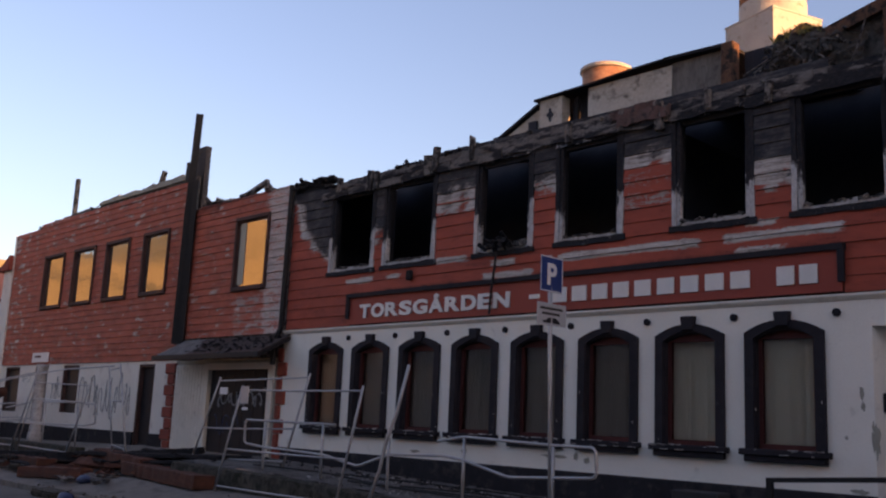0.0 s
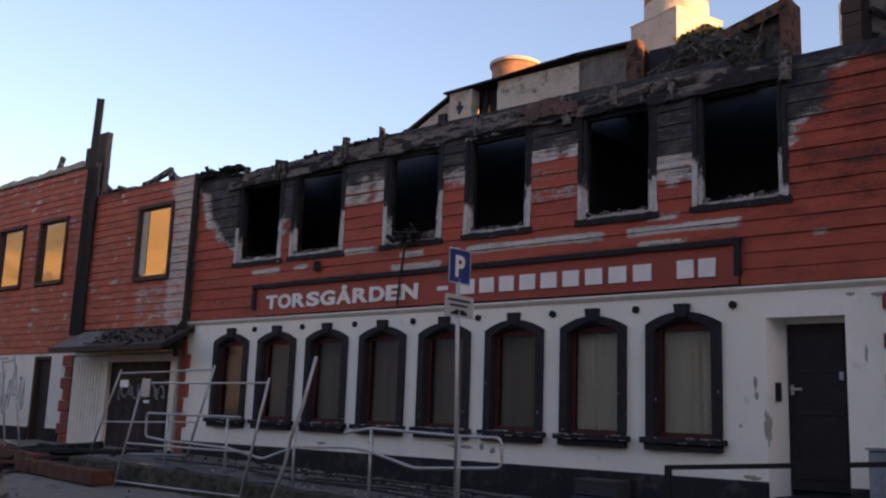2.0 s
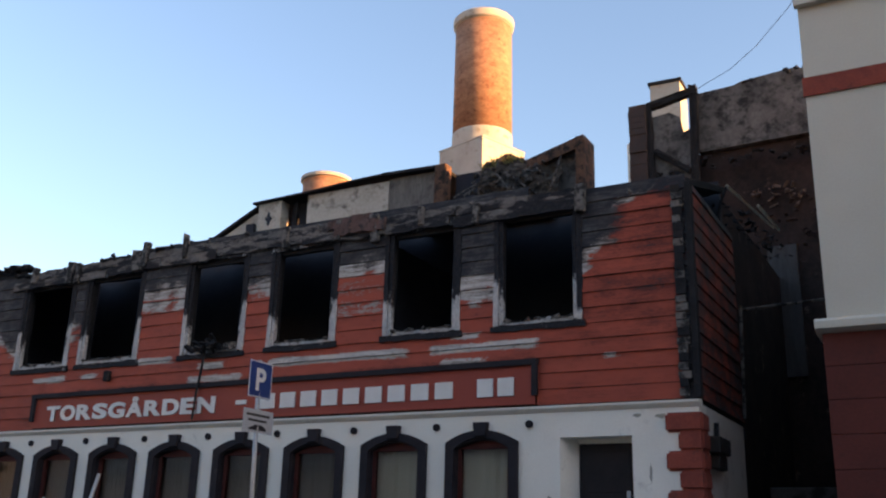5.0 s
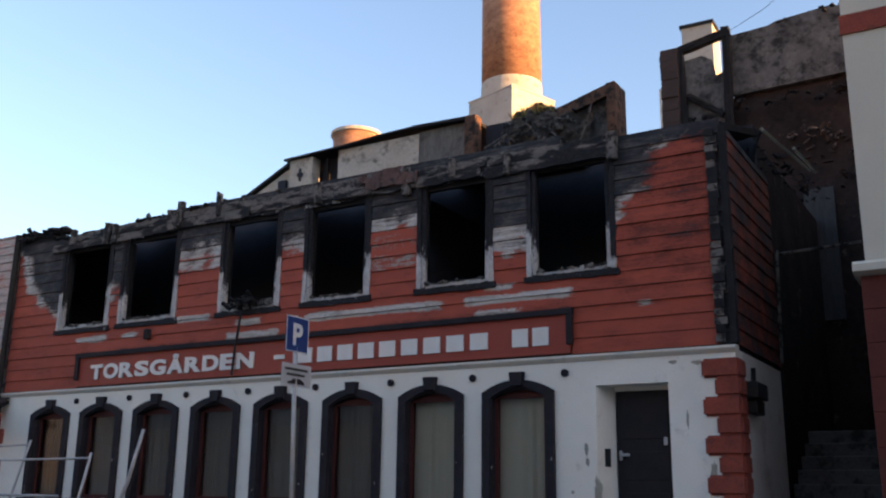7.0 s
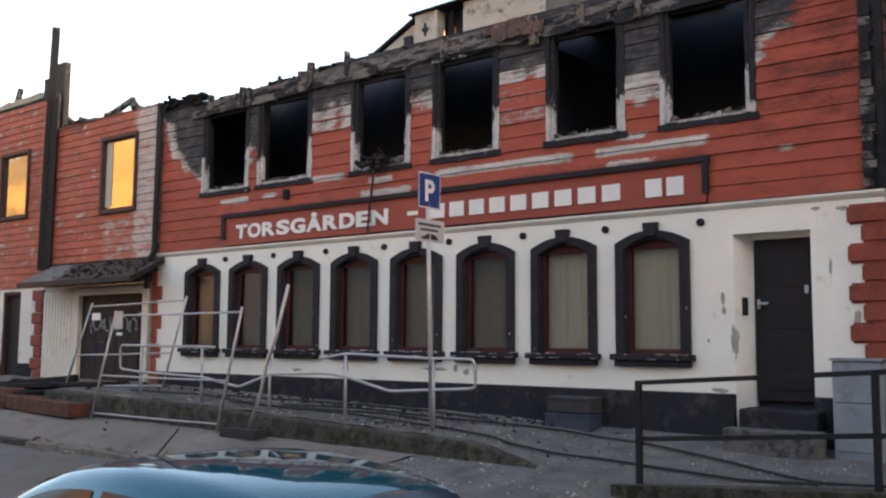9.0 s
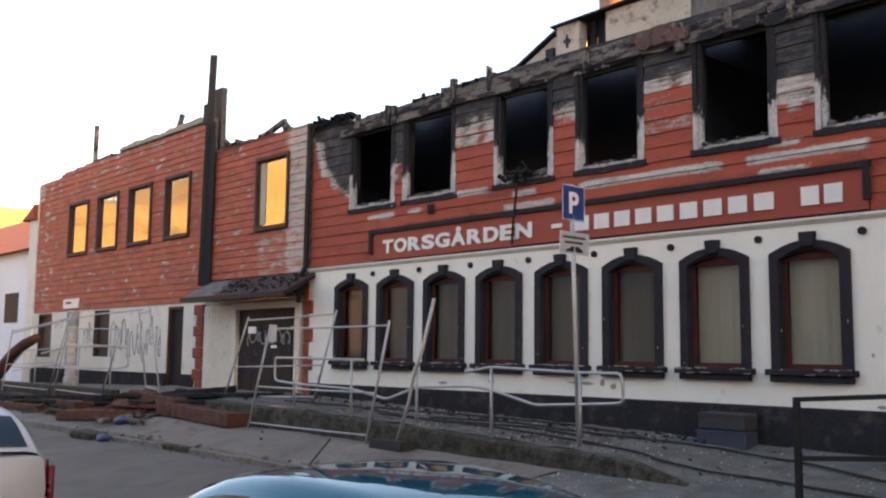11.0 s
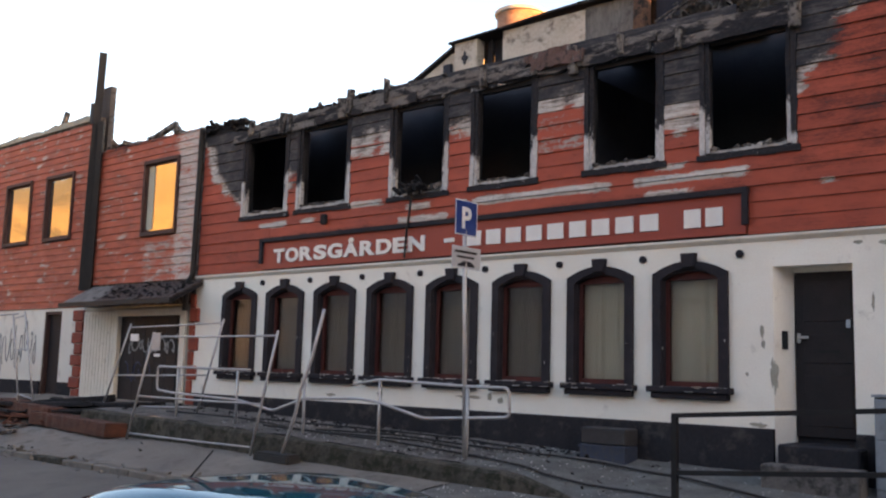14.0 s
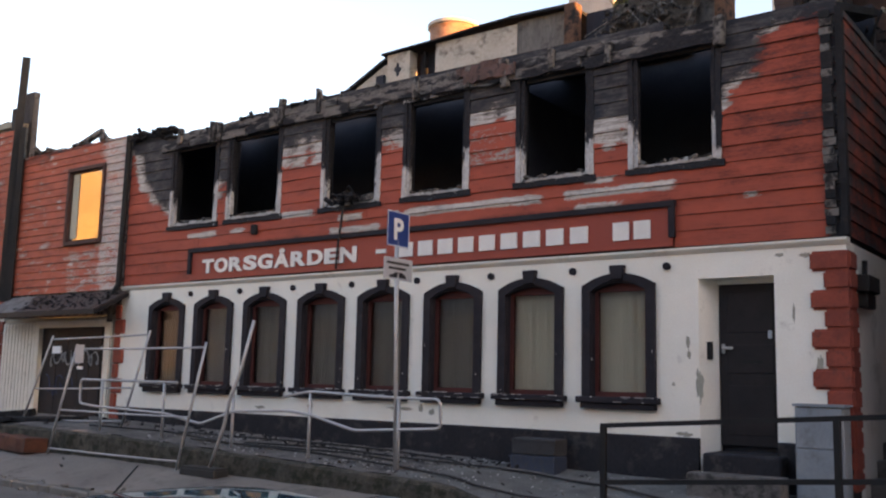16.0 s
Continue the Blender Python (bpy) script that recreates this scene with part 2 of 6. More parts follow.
DIMMED_BROWN_CURTAIN = surface("dimmed_brown_curtain", (0.20, 0.125, 0.065), (0.09, 0.06, 0.04), 0.9, 1.0, 30, 0.3, stretch=(6, 1, 0.4))
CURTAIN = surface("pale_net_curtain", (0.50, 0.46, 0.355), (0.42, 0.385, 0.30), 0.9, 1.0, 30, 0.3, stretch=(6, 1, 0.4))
HILL = surface("dry_hillside", (0.52, 0.39, 0.15), (0.32, 0.25, 0.09), 0.95, 0.03, 0.4, 0.6, dirt=(0.09, 0.09, 0.04), dirt_lo=0.55, dirt_hi=0.68)
EARTH = surface("grey_ground", (0.20, 0.19, 0.17), (0.14, 0.135, 0.12), 0.95, 0.3, 12, 0.5)
ROOF_RED = surface("red_clay_roof", (0.42, 0.13, 0.06), (0.30, 0.09, 0.045), 0.85, 2, 12, 0.4)
BLUE = surface("blue_plastic", (0.02, 0.036, 0.095), (0.014, 0.025, 0.065), 0.5, 5, 40, 0.1)
GREY_BOX = surface("grey_painted_steel_box", (0.23, 0.26, 0.285), (0.165, 0.19, 0.215), 0.55, 2, 40, 0.2, dirt=(0.12, 0.125, 0.13), dirt_lo=0.54, dirt_hi=0.72)
RUBBER = surface("black_rubber", (0.018, 0.018, 0.018), (0.03, 0.03, 0.03), 0.8, 6, 50, 0.3)
SIGN_BLUE = surface("blue_sign_face", (0.010, 0.042, 0.185), (0.008, 0.034, 0.15), 0.35, 6, 50, 0.05)
SIGN_WHITE = surface("white_sign_face", (0.72, 0.72, 0.72), (0.62, 0.62, 0.62), 0.45, 6, 50, 0.05)
SIGN_GREY = surface("grey_sign_back", (0.42, 0.43, 0.44), (0.36, 0.37, 0.38), 0.5, 6, 50, 0.05, 0.5)
SCRIBBLE = surface("black_spray_paint", (0.14, 0.14, 0.14), (0.2, 0.2, 0.195), 0.7, 9, 50, 0.05)
CHALK = surface("white_spray_paint", (0.30, 0.31, 0.32), (0.2, 0.21, 0.22), 0.7, 9, 50, 0.05)
TEAL_PAINT = surface("teal_car_paint", (0.007, 0.095, 0.135), (0.006, 0.085, 0.12), 0.05, 3, 60, 0.0, 0.35)
SILVER_PAINT = surface("silver_car_paint", (0.36, 0.385, 0.40), (0.32, 0.345, 0.36), 0.25, 3, 60, 0.01, 0.0)
TAIL_RED = surface("red_lamp_lens", (0.19, 0.012, 0.010), (0.13, 0.010, 0.009), 0.2, 6, 40, 0.02)
# for the unseen blocks; its tone sets how much light they bounce back
ROW_GREY = surface("pale_block_render", (0.40, 0.36, 0.31), (0.31, 0.28, 0.24), 0.9, 0.6, 20, 0.3)
MOSS_STUFF = surface("burnt_debris", (0.085, 0.07, 0.056), (0.018, 0.016, 0.015), 0.95, 3.0, 18, 1.0, dirt=(0.14, 0.105, 0.078), dirt_lo=0.58, dirt_hi=0.7)
GLASS = glass_material("clear_window_glass")
# blue base stands in for the sky's reflection, since shine is kept low
CAR_GLASS = surface("sky_tinted_car_glass", (0.016, 0.03, 0.046), (0.02, 0.038, 0.058), 0.08, 3, 30, 0.0, shine=0.12)
DUSTY_GLASS = surface("dusty_dark_glass", (0.02, 0.019, 0.018), (0.035, 0.032, 0.03), 0.55, 3, 30, 0.05, shine=0.25)


def mirror_pane():
    m, nt, bsdf = shader("reflecting_window_glass")
    bsdf.inputs["Base Color"].default_value = (0.05, 0.05, 0.045, 1)
    bsdf.inputs["Roughness"].default_value = 0.03
    bsdf.inputs["Specular IOR Level"].default_value = 1.0
    bsdf.inputs["IOR"].default_value = 2.6
    relief(nt, bsdf, noise_at(nt, 1.1, 2.0), 0.06, 0.05)
    return m


PANE = mirror_pane()
SHUTTER = surface("sooty_shutter", (0.075, 0.074, 0.078), (0.035, 0.034, 0.036), 0.9, 1.8, 20, 0.4, stretch=(4, 1, 0.5))
PINK_BRICK = surface("burst_brick", (0.15, 0.105, 0.09), (0.06, 0.042, 0.037), 0.95, 4.0, 20, 0.9, dirt=(0.03, 0.026, 0.025), dirt_lo=0.5, dirt_hi=0.62)
BARED_RED = surface("heat_reddened_wood", (0.15, 0.082, 0.07), (0.07, 0.048, 0.044), 0.92, 3.5, 22, 0.8, dirt=(0.03, 0.026, 0.025), dirt_lo=0.5, dirt_hi=0.62)
GREY_BOARDS = surface("grey_attic_boards", (0.20, 0.19, 0.175), (0.09, 0.085, 0.08), 0.92, 1.6, 14, 0.7, stretch=(3, 1, 0.5), dirt=(0.035, 0.033, 0.032), dirt_lo=0.54, dirt_hi=0.7)
WEEDS = surface("dry_weeds", (0.26, 0.23, 0.08), (0.12, 0.13, 0.05), 0.9, 5.0, 30, 0.3)


# ---------------- building blocks ----------------
def box(bm, x0, x1, y0, y1, z0, z1):
    v = [bm.verts.new((x, y, z)) for x in (x0, x1) for y in (y0, y1) for z in (z0, z1)]
    for q in ((0, 1, 3, 2), (4, 6, 7, 5), (0, 4, 5, 1), (2, 3, 7, 6), (0, 2, 6, 4), (1, 5, 7, 3)):
        bm.faces.new([v[i] for i in q])
    return v


def obox(bm, m, sx, sy, sz):
    """A box of that size about the pose m."""
    for v in box(bm, -sx / 2, sx / 2, -sy / 2, sy / 2, -sz / 2, sz / 2):
        v.co = m @ v.co


def prism(bm, poly, y0, y1, axis="y"):
    """A polygon of (a, b) pairs pushed from y0 to y1: (x, z) along y, (y, z) along x or (x, y) along z."""
    def at(a, b, c):
        return {"y": (a, c, b), "x": (c, a, b), "z": (a, b, c)}[axis]
    lo, hi = [bm.verts.new(at(a, b, y0)) for a, b in poly], [bm.verts.new(at(a, b, y1)) for a, b in poly]
    n = len(poly)
    bm.faces.new(lo)
    bm.faces.new(hi[::-1])
    for i in range(n):
        bm.faces.new((lo[i], hi[i], hi[(i + 1) % n], lo[(i + 1) % n]))


def tube(bm, pts, r, n=8):
    """A round bar along a line of points."""
    pts = [Vector(p) for p in pts]
    rings = []
    for i, p in enumerate(pts):
        d = (pts[min(i + 1, len(pts) - 1)] - pts[max(i - 1, 0)]).normalized()
        u = d.cross(Vector((0, 0, 1)))
        u = u.normalized() if u.length > 1e-3 else Vector((1, 0, 0))
        w = d.cross(u)
        rr = r[i] if isinstance(r, (list, tuple)) else r
        rings.append([bm.verts.new(p + rr * (math.cos(a) * u + math.sin(a) * w)) for a in (2 * math.pi * k / n for k in range(n))])
    for a, b in zip(rings, rings[1:]):
        for k in range(n):
            bm.faces.new((a[k], a[(k + 1) % n], b[(k + 1) % n], b[k]))
    bm.faces.new(rings[0][::-1])
    bm.faces.new(rings[-1])


def lathe(bm, profile, cx, cy, n=32):
    """A turned form: (radius, z) pairs about an upright axis."""
    rings = [[bm.verts.new((cx + r * math.cos(2 * math.pi * k / n), cy + r * math.sin(2 * math.pi * k / n), z)) for k in range(n)] for r, z in profile]
    for a, b in zip(rings, rings[1:]):
        for k in range(n):
            bm.faces.new((a[k], a[(k + 1) % n], b[(k + 1) % n], b[k]))
    bm.faces.new(rings[0][::-1])
    bm.faces.new(rings[-1])


def rounded(bm, w, segments=1):
    bmesh.ops.bevel(bm, geom=list(bm.edges), offset=w, segments=segments, affect="EDGES", clamp_overlap=True)


def link_mesh(name, bm, material, smooth=False):
    bmesh.ops.recalc_face_normals(bm, faces=bm.faces)
    me = bpy.data.meshes.new(name)
    bm.to_mesh(me)
    bm.free()
    me.materials.append(material)
    if smooth:
        me.shade_smooth()
    return new(name, me)


def part(name, bm, material, parent, label="", smooth=False):
    ob = link_mesh(name, bm, material, smooth)
    ob.parent = parent
    if parent.type == "EMPTY":
        ob.matrix_parent_inverse = parent.matrix_basis.inverted()
    if label:
        tagged(ob, label)
    return ob


def thing(name, label, category, group="", kind="", at=(0, 0, 0)):
    ob = new(name)
    ob.empty_display_size = 0.2
    ob.matrix_world = Matrix.Translation(at)
    return tagged(ob, label, category, group, kind)


def solid(name, bm, material, label, category, kind="", group="", smooth=False):
    return tagged(link_mesh(name, bm, material, smooth), label, category, group, kind)


def bars(*boxes):
    bm = bmesh.new()
    for b in boxes:
        box(bm, *b)
    return bm


def line(x, *pts):
    """The height at x of a line through (x, z) points."""
    if x <= pts[0][0]:
        return pts[0][1]
    for (a, za), (b, zb) in zip(pts, pts[1:]):
        if x <= b:
            return za + (zb - za) * (x - a) / (b - a)
    return pts[-1][1]


def rnd(x, z, s=1.0, seed=0.0):
    return noise.noise(Vector((x * s, z * s, seed)))


# ---------------- ground ----------------
def base_z(x):
    return line(x, (-45, 0.4), (-34, 0.6), (-32, 0.69), (-22, 0.88), (-16.5, 0.87), (-8, 0.67), (-4.6, 0.58), (-2.8, 0.5), (6, 0.5))


def low_z(x):
    return line(x, (-45, 0.25), (-17, 0.36), (-14, 0.36), (-7, 0.27), (-4.9, 0.2), (-2.4, 0.34), (6, 0.34))


def wall_top_z(x):
    return line(x, (-17.4, 0.77), (-14, 0.72), (-7.1, 0.48), (-6.2, 0.26))


def road_z(y):
    return -0.35 * ease((-3.4 - y) / 4.2)


def sheet(name, x0, x1, y0, y1, step, height, material, label, category, rough=0.012):
    nx, ny = max(2, round((x1 - x0) / step)), max(2, round((y1 - y0) / step))
    verts, faces = [], []
    for j in range(ny + 1):
        for i in range(nx + 1):
            x, y = x0 + (x1 - x0) * i / nx, y0 + (y1 - y0) * j / ny
            verts.append((x, y, height(x, y) + rough * rnd(x, y, 1.7) + rough * 0.5 * rnd(x, y, 6.0, 3)))
    for j in range(ny):
        for i in range(nx):
            a = j * (nx + 1) + i
            faces.append((a, a + 1, a + nx + 2, a + nx + 1))
    me = bpy.data.meshes.new(name)
    me.from_pydata(verts, [], faces)
    me.materials.append(material)
    me.shade_smooth()
    return tagged(new(name, me), label, category, kind="structure")


def ease(t):
    t = min(1, max(0, t))
    return t * t * (3 - 2 * t)


def hill_z(x, y):
    d = -x - 62
    top = line(y, (-320, 60), (-120, 47), (-86, 40), (-66, 28.5), (-50, 27.5), (-20, 26), (30, 25), (90, 22), (200, 30))
    return -0.45 + ease(d / 105) * top + ease(d / 40) * (2.5 * rnd(x, y, 0.03) + 1.2 * rnd(x, y, 0.11, 5))


sheet("ground", -900, 900, -900, 900, 60, lambda x, y: -0.5, EARTH, "flat grey ground reaching to the horizon", "ground", 0.0)
sheet("hillside", -260, -62, -320, 220, 4, lambda x, y: hill_z(x, y), HILL, "dry grassy hillside in low evening sun", "hill", 0.4)
sheet("road", -64, 40, -16, -3.38, 0.5, lambda x, y: road_z(y), ROAD, "worn grey asphalt road with dusty patches", "road", 0.01)
sheet("pavement", -45, -8, -3.34, -1.88, 0.25, lambda x, y: low_z(x) + (0.11 - low_z(x)) * ease((-1.9 - y) / 1.5) , PAVING, "dusty lower pavement beside the road", "pavement")
sheet("pavement_slope", -45, -17.2, -1.9, 0.2, 0.25, lambda x, y: low_z(x) + (base_z(x) - low_z(x)) * min(1, (y + 1.9) / 1.9), PAVING, "sloping asphalt forecourt strewn with dust", "pavement")
sheet("pavement_upper", -17.25, -7.9, -1.75, 0.1, 0.2, lambda x, y: wall_top_z(x) + (base_z(x) - wall_top_z(x)) * min(1, (y + 1.9) / 1.9), UPPER_PAVING, "raised dark pavement littered with burnt scraps", "pavement", 0.02)
sheet("gravel_yard", -8, 14, -3.34, 0.5, 0.2, lambda x, y: (max(low_z(x), wall_top_z(x)) if y > -1.8 else low_z(x)) + (base_z(x) - max(low_z(x), wall_top_z(x))) * max(0, min(1, (y + 1.9) / 1.9)) - 0.12 * max(0, -1.9 - y) - (0.17 * ease((x + 5.7) / 0.6) if y < -1.98 else 0), GRAVEL, "loose grey gravel in front of the doorway", "gravel", 0.02)

# kerb stones along the road
kerb = thing("kerb", "worn concrete kerb stones along the road", "kerb", kind="structure", at=(-20, -3.36, 0))
for i in range(38):
    bm = bmesh.new()
    x = -45 + i * 1.0
    worn = -19.5 < x < -12.5
    box(bm, x + 0.008, x + 0.992, -3.46, -3.33, -0.06, 0.115 + (0.03 * rnd(i, 0, 3.1) - 0.02 if worn else 0.006 * rnd(i, 0, 3.1)))
    rounded(bm, 0.016 if worn else 0.012)
    if worn:
        turn = pose(x + 0.5, -3.4, 0, 0, 2.0 * rnd(i, 5, 1.7), 3.5 * rnd(i, 2, 2.3))
        for vv in bm.verts:
            vv.co = turn @ (vv.co - Vector((x + 0.5, -3.4, 0)))
    part("kerb_stone", bm, CONCRETE if worn and i % 4 == 1 else PAVING, kerb)

# retaining wall in front of the raised pavement
bm = bmesh.new()
prof = [(-17.25 + 0.25 * i) for i in range(45)]
rings = []
for x in prof:
    zt, zb = wall_top_z(x), 0.1
    j = 0.045 * rnd(x, 1, 2.3)
    rings.append([bm.verts.new(p) for p in ((x, -1.95 + j, zb), (x, -1.93 + j, zt - 0.12), (x, -1.915 + j, zt - 0.03 + 0.03 * rnd(x, 7, 5)), (x, -1.87 + j, zt + 0.012 * rnd(x, 2, 4)), (x, -1.72, zt + 0.01 * rnd(x, 5, 4)), (x, -1.70, zb))])
for a, b in zip(rings, rings[1:]):
    for k in range(6):
        bm.faces.new((a[k], a[(k + 1) % 6], b[(k + 1) % 6], b[k]))
bm.faces.new(rings[0])
bm.faces.new(rings[-1][::-1])
solid("retaining_wall", bm, CONCRETE, "low mossy concrete retaining wall, worn and stained", "low wall", "structure")

# ---------------- main building: white ground floor ----------------
XL, XR = -16.55, -2.79
WIN_X = [-15.07 + 1.3457 * i for i in range(8)]
TOP_W = 3.42
OPEN_H = 0.41
bm = bmesh.new()
edges = [XL] + [e for x in WIN_X for e in (x - OPEN_H, x + OPEN_H)] + [-4.56, -3.62, XR]
for a, b in zip(edges[0::2], edges[1::2]):
    box(bm, a, b, 0, 0.34, 1.1, TOP_W)
for x in WIN_X:
    box(bm, x - OPEN_H, x + OPEN_H, 0, 0.34, 1.1, 1.5)
    arch = [(x - OPEN_H + 2 * OPEN_H * k / 10, 2.97 + 0.13 * (1 - (2 * k / 10 - 1) ** 2)) for k in range(11)]
    prism(bm, arch + [(x + OPEN_H, TOP_W), (x - OPEN_H, TOP_W)], 0, 0.34)
box(bm, -4.56, -3.62, 0, 0.34, 3.06, TOP_W)
prism(bm, [(-4.56, 0.001), (-4.41, 0.27), (-4.41, 0.34), (-4.56, 0.34)], 0.6, 3.06, "z")
wall_main = solid("wall_main", bm, WEATHERED_PLASTER, "white plastered ground floor wall, chipped and sooty", "wall", "structure")
bm = bmesh.new()
for a, b in ((XL, -4.57), (-3.62, XR)):
    prism(bm, [(-0.035, 0.2), (-0.035, 1.08), (-0.02, 1.102), (0.3, 1.102), (0.3, 0.2)], a + 0.003, b - 0.003, "x")
solid("plinth", bm, PLINTH, "black painted plinth along the wall foot", "plinth", "structure")
# ledge between the storeys
bm = bmesh.new()
prism(bm, [(-0.004, 3.375), (-0.035, 3.405), (-0.055, 3.43), (-0.055, 3.458), (0.1, 3.472), (0.1, 3.375)], XL + 0.004, XR + 0.02, "x")
solid("wall_ledge", bm, WHITE_WALL, "white ledge between plaster and boarding", "ledge", "structure")


def arch_line(x, half, spring, rise, n=12):
    return [(x - half + 2 * half * k / n, spring + rise * (1 - (2 * k / n - 1) ** 2)) for k in range(n + 1)]


def lower_window(i, x):
    w = thing("window_%d" % (i + 1), "arched ground floor window with black surround and dusty glass", "window", "arched windows", "structure", (x, 0, 1.5))
    bm = bmesh.new()
    for s in (-1, 1):
        box(bm, *sorted((x + s * 0.40, x + s * 0.525)), -0.05, 0.02, 1.56, 2.949)
    out, inn = [(x - 0.525, 2.95)] + arch_line(x, 0.525, 3.03, 0.155) + [(x + 0.525, 2.95)], arch_line(x, 0.40, 2.95, 0.14)
    prism(bm, out + inn[::-1], -0.05, 0.02)
    part("surround", bm, BLACK_TRIM, w, "black painted moulded surround")
    bm = bmesh.new()
    prism(bm, [(x - 0.085, 3.10), (x + 0.085, 3.10), (x + 0.105, 3.285), (x - 0.105, 3.285)], -0.085, 0.02)
    rounded(bm, 0.008)
    part("keystone", bm, BLACK_TRIM, w)
    bm = bmesh.new()
    box(bm, x - 0.58, x + 0.58, -0.13, 0.02, 1.49, 1.57)
    box(bm, x - 0.53, x + 0.53, -0.09, 0.02, 1.41, 1.492)
    rounded(bm, 0.012)
    part("sill", bm, BLACK_TRIM, w, "black sill with flaking edge")
    chips = random.Random(70 + i)
    bm = bmesh.new()
    for _ in range(14):
        c = x + chips.uniform(-0.56, 0.56)
        l, zc = chips.uniform(0.01, 0.07), chips.choice((1.567, 1.562, 1.55, 1.50))
        box(bm, c - l, c + l, -0.1325, -0.10 if zc > 1.56 else -0.12, zc, zc + chips.uniform(0.004, 0.012))
    for _ in range(2):
        c, zc = x + chips.choice((-1, 1)) * chips.uniform(0.37, 0.52), chips.uniform(1.6, 2.3)
        box(bm, c, c + chips.uniform(0.006, 0.016), -0.0525, -0.04, zc, zc + chips.uniform(0.01, 0.04))
    part("paint_flakes", bm, ASH_WHITE, w, "spots where the paint has flaked off")
    bm = bmesh.new()
    for s in (-1, 1):
        box(bm, *sorted((x + s * 0.384, x + s * 0.414)), -0.01, 0.22, 1.5, 3.0)
    prism(bm, arch_line(x, 0.414, 2.972, 0.134) + arch_line(x, 0.414, 2.93, 0.13)[::-1], -0.012, 0.07)
    part("reveal", bm, BLACK_TRIM, w)
    bm = bmesh.new()
    for s in (-1, 1):
        box(bm, *sorted((x + s * 0.338, x + s * 0.383)), 0.07, 0.14, 1.5, 3.0)
    box(bm, x - 0.338, x + 0.338, 0.07, 0.14, 1.5, 1.635)
    prism(bm, arch_line(x, 0.383, 2.98, 0.13) + [(x + 0.383, 2.95), (x - 0.383, 2.95)], 0.071, 0.139)
    part("window_frame", bm, RED_TRIM, w, "dull red painted frame")
    p = part("pane", bars((x - 0.345, x + 0.345, 0.10, 0.108, 1.63, 2.96)), GLASS, w, "dusty glass pane")
    p.visible_shadow = False
    bm = bmesh.new()
    n = 40
    top, bot = [], []
    for k in range(n + 1):
        xx = x - 0.40 + 0.80 * k / n
        yy = 0.19 + 0.003 * math.sin(k * 1.1 + i) + 0.012 * rnd(k * 0.3, i, 1)
        top.append(bm.verts.new((xx, yy, 3.05)))
        bot.append(bm.verts.new((xx, yy + 0.002 * math.sin(k * 2.0), 1.52)))
    for k in range(n):
        bm.faces.new((bot[k], bot[k + 1], top[k + 1], top[k]))
    # first six curtains take the colours darkened for dim panes
    part("curtain", bm, CURTAIN if i > 5 else (DIMMED_CURTAIN if i > 0 else DIMMED_BROWN_CURTAIN), w, "pale drawn curtain" if i > 5 else "drawn curtain coloured dark for a dim pane", True)


for i, x in enumerate(WIN_X):
    lower_window(i, x)

# round vents between the windows
for i, x in enumerate([-14.40, -13.05, -11.71, -10.37, -9.03, -7.67, -6.33, -4.97]):
    bm = bmesh.new()
    pts = [(math.cos(a), math.sin(a)) for a in (2 * math.pi * k / 16 for k in range(16))]
    prism(bm, [(x + 0.05 * c, 3.24 + 0.05 * s) for c, s in pts], -0.035, 0.01)
    v = solid("wall_vent", bm, BLACK_TRIM, "small round dark wall vent", "vent", group="wall vents")
    bm = bmesh.new()
    prism(bm, [(x + 0.026 * c, 3.24 + 0.026 * s) for c, s in pts], -0.045, -0.036)
    part("vent_cap", bm, PLINTH, v)

# entrance door, recessed
d = thing("door_1", "dark panelled entrance door, closed, in a white recess", "door", kind="structure", at=(-4.0, 0.3, 1.0))
bm = bmesh.new()
box(bm, -4.40, -3.62, 0.27, 0.33, 1.02, 3.0)
rounded(bm, 0.006)
part("door_leaf", bm, DOOR_DARK, d)
for z0, z1 in ((1.15, 1.75), (1.9, 2.25), (2.4, 2.9)):
    bm = bmesh.new()
    box(bm, -4.29, -3.73, 0.262, 0.275, z0, z1)
    rounded(bm, 0.005)
    part("door_panel", bm, DOOR_DARK, d)
part("door_frame", bars((-4.405, -3.62, 0.24, 0.338, 3.0, 3.058)), WEATHERED_PLASTER, d)
bm = bmesh.new()
box(bm, -4.37, -4.33, 0.245, 0.27, 2.14, 2.26)
box(bm, -4.36, -4.22, 0.21, 0.235, 2.19, 2.225)
rounded(bm, 0.006)
part("handle", bm, STEEL, d, "bright steel lever handle")
part("padlock_hasp", bars((-4.50, -4.45, 0.10, 0.17, 2.06, 2.28)), BLACK_METAL, d)
part("letter_slot", bars((-4.12, -3.86, 0.255, 0.268, 2.02, 2.055)), BLACK_METAL, d)
bm = bmesh.new()
box(bm, -3.79, -3.74, 0.248, 0.268, 2.32, 2.42)
rounded(bm, 0.008)
part("keypad", bm, PLATE_GREY, d, "small white keypad")
for k, (y0, z1, x0, x1) in enumerate(((-0.3, 0.95, -4.42, -3.5), (-0.62, 0.74, -4.5, -3.4))):
    bm = bmesh.new()
    box(bm, x0, x1, y0, 0.3 if k == 0 else -0.33, 0.4, z1)
    rounded(bm, 0.02)
    solid("door_step", bm, UPPER_PAVING if k else PLINTH, "worn stone step below the entrance door", "step", "structure")

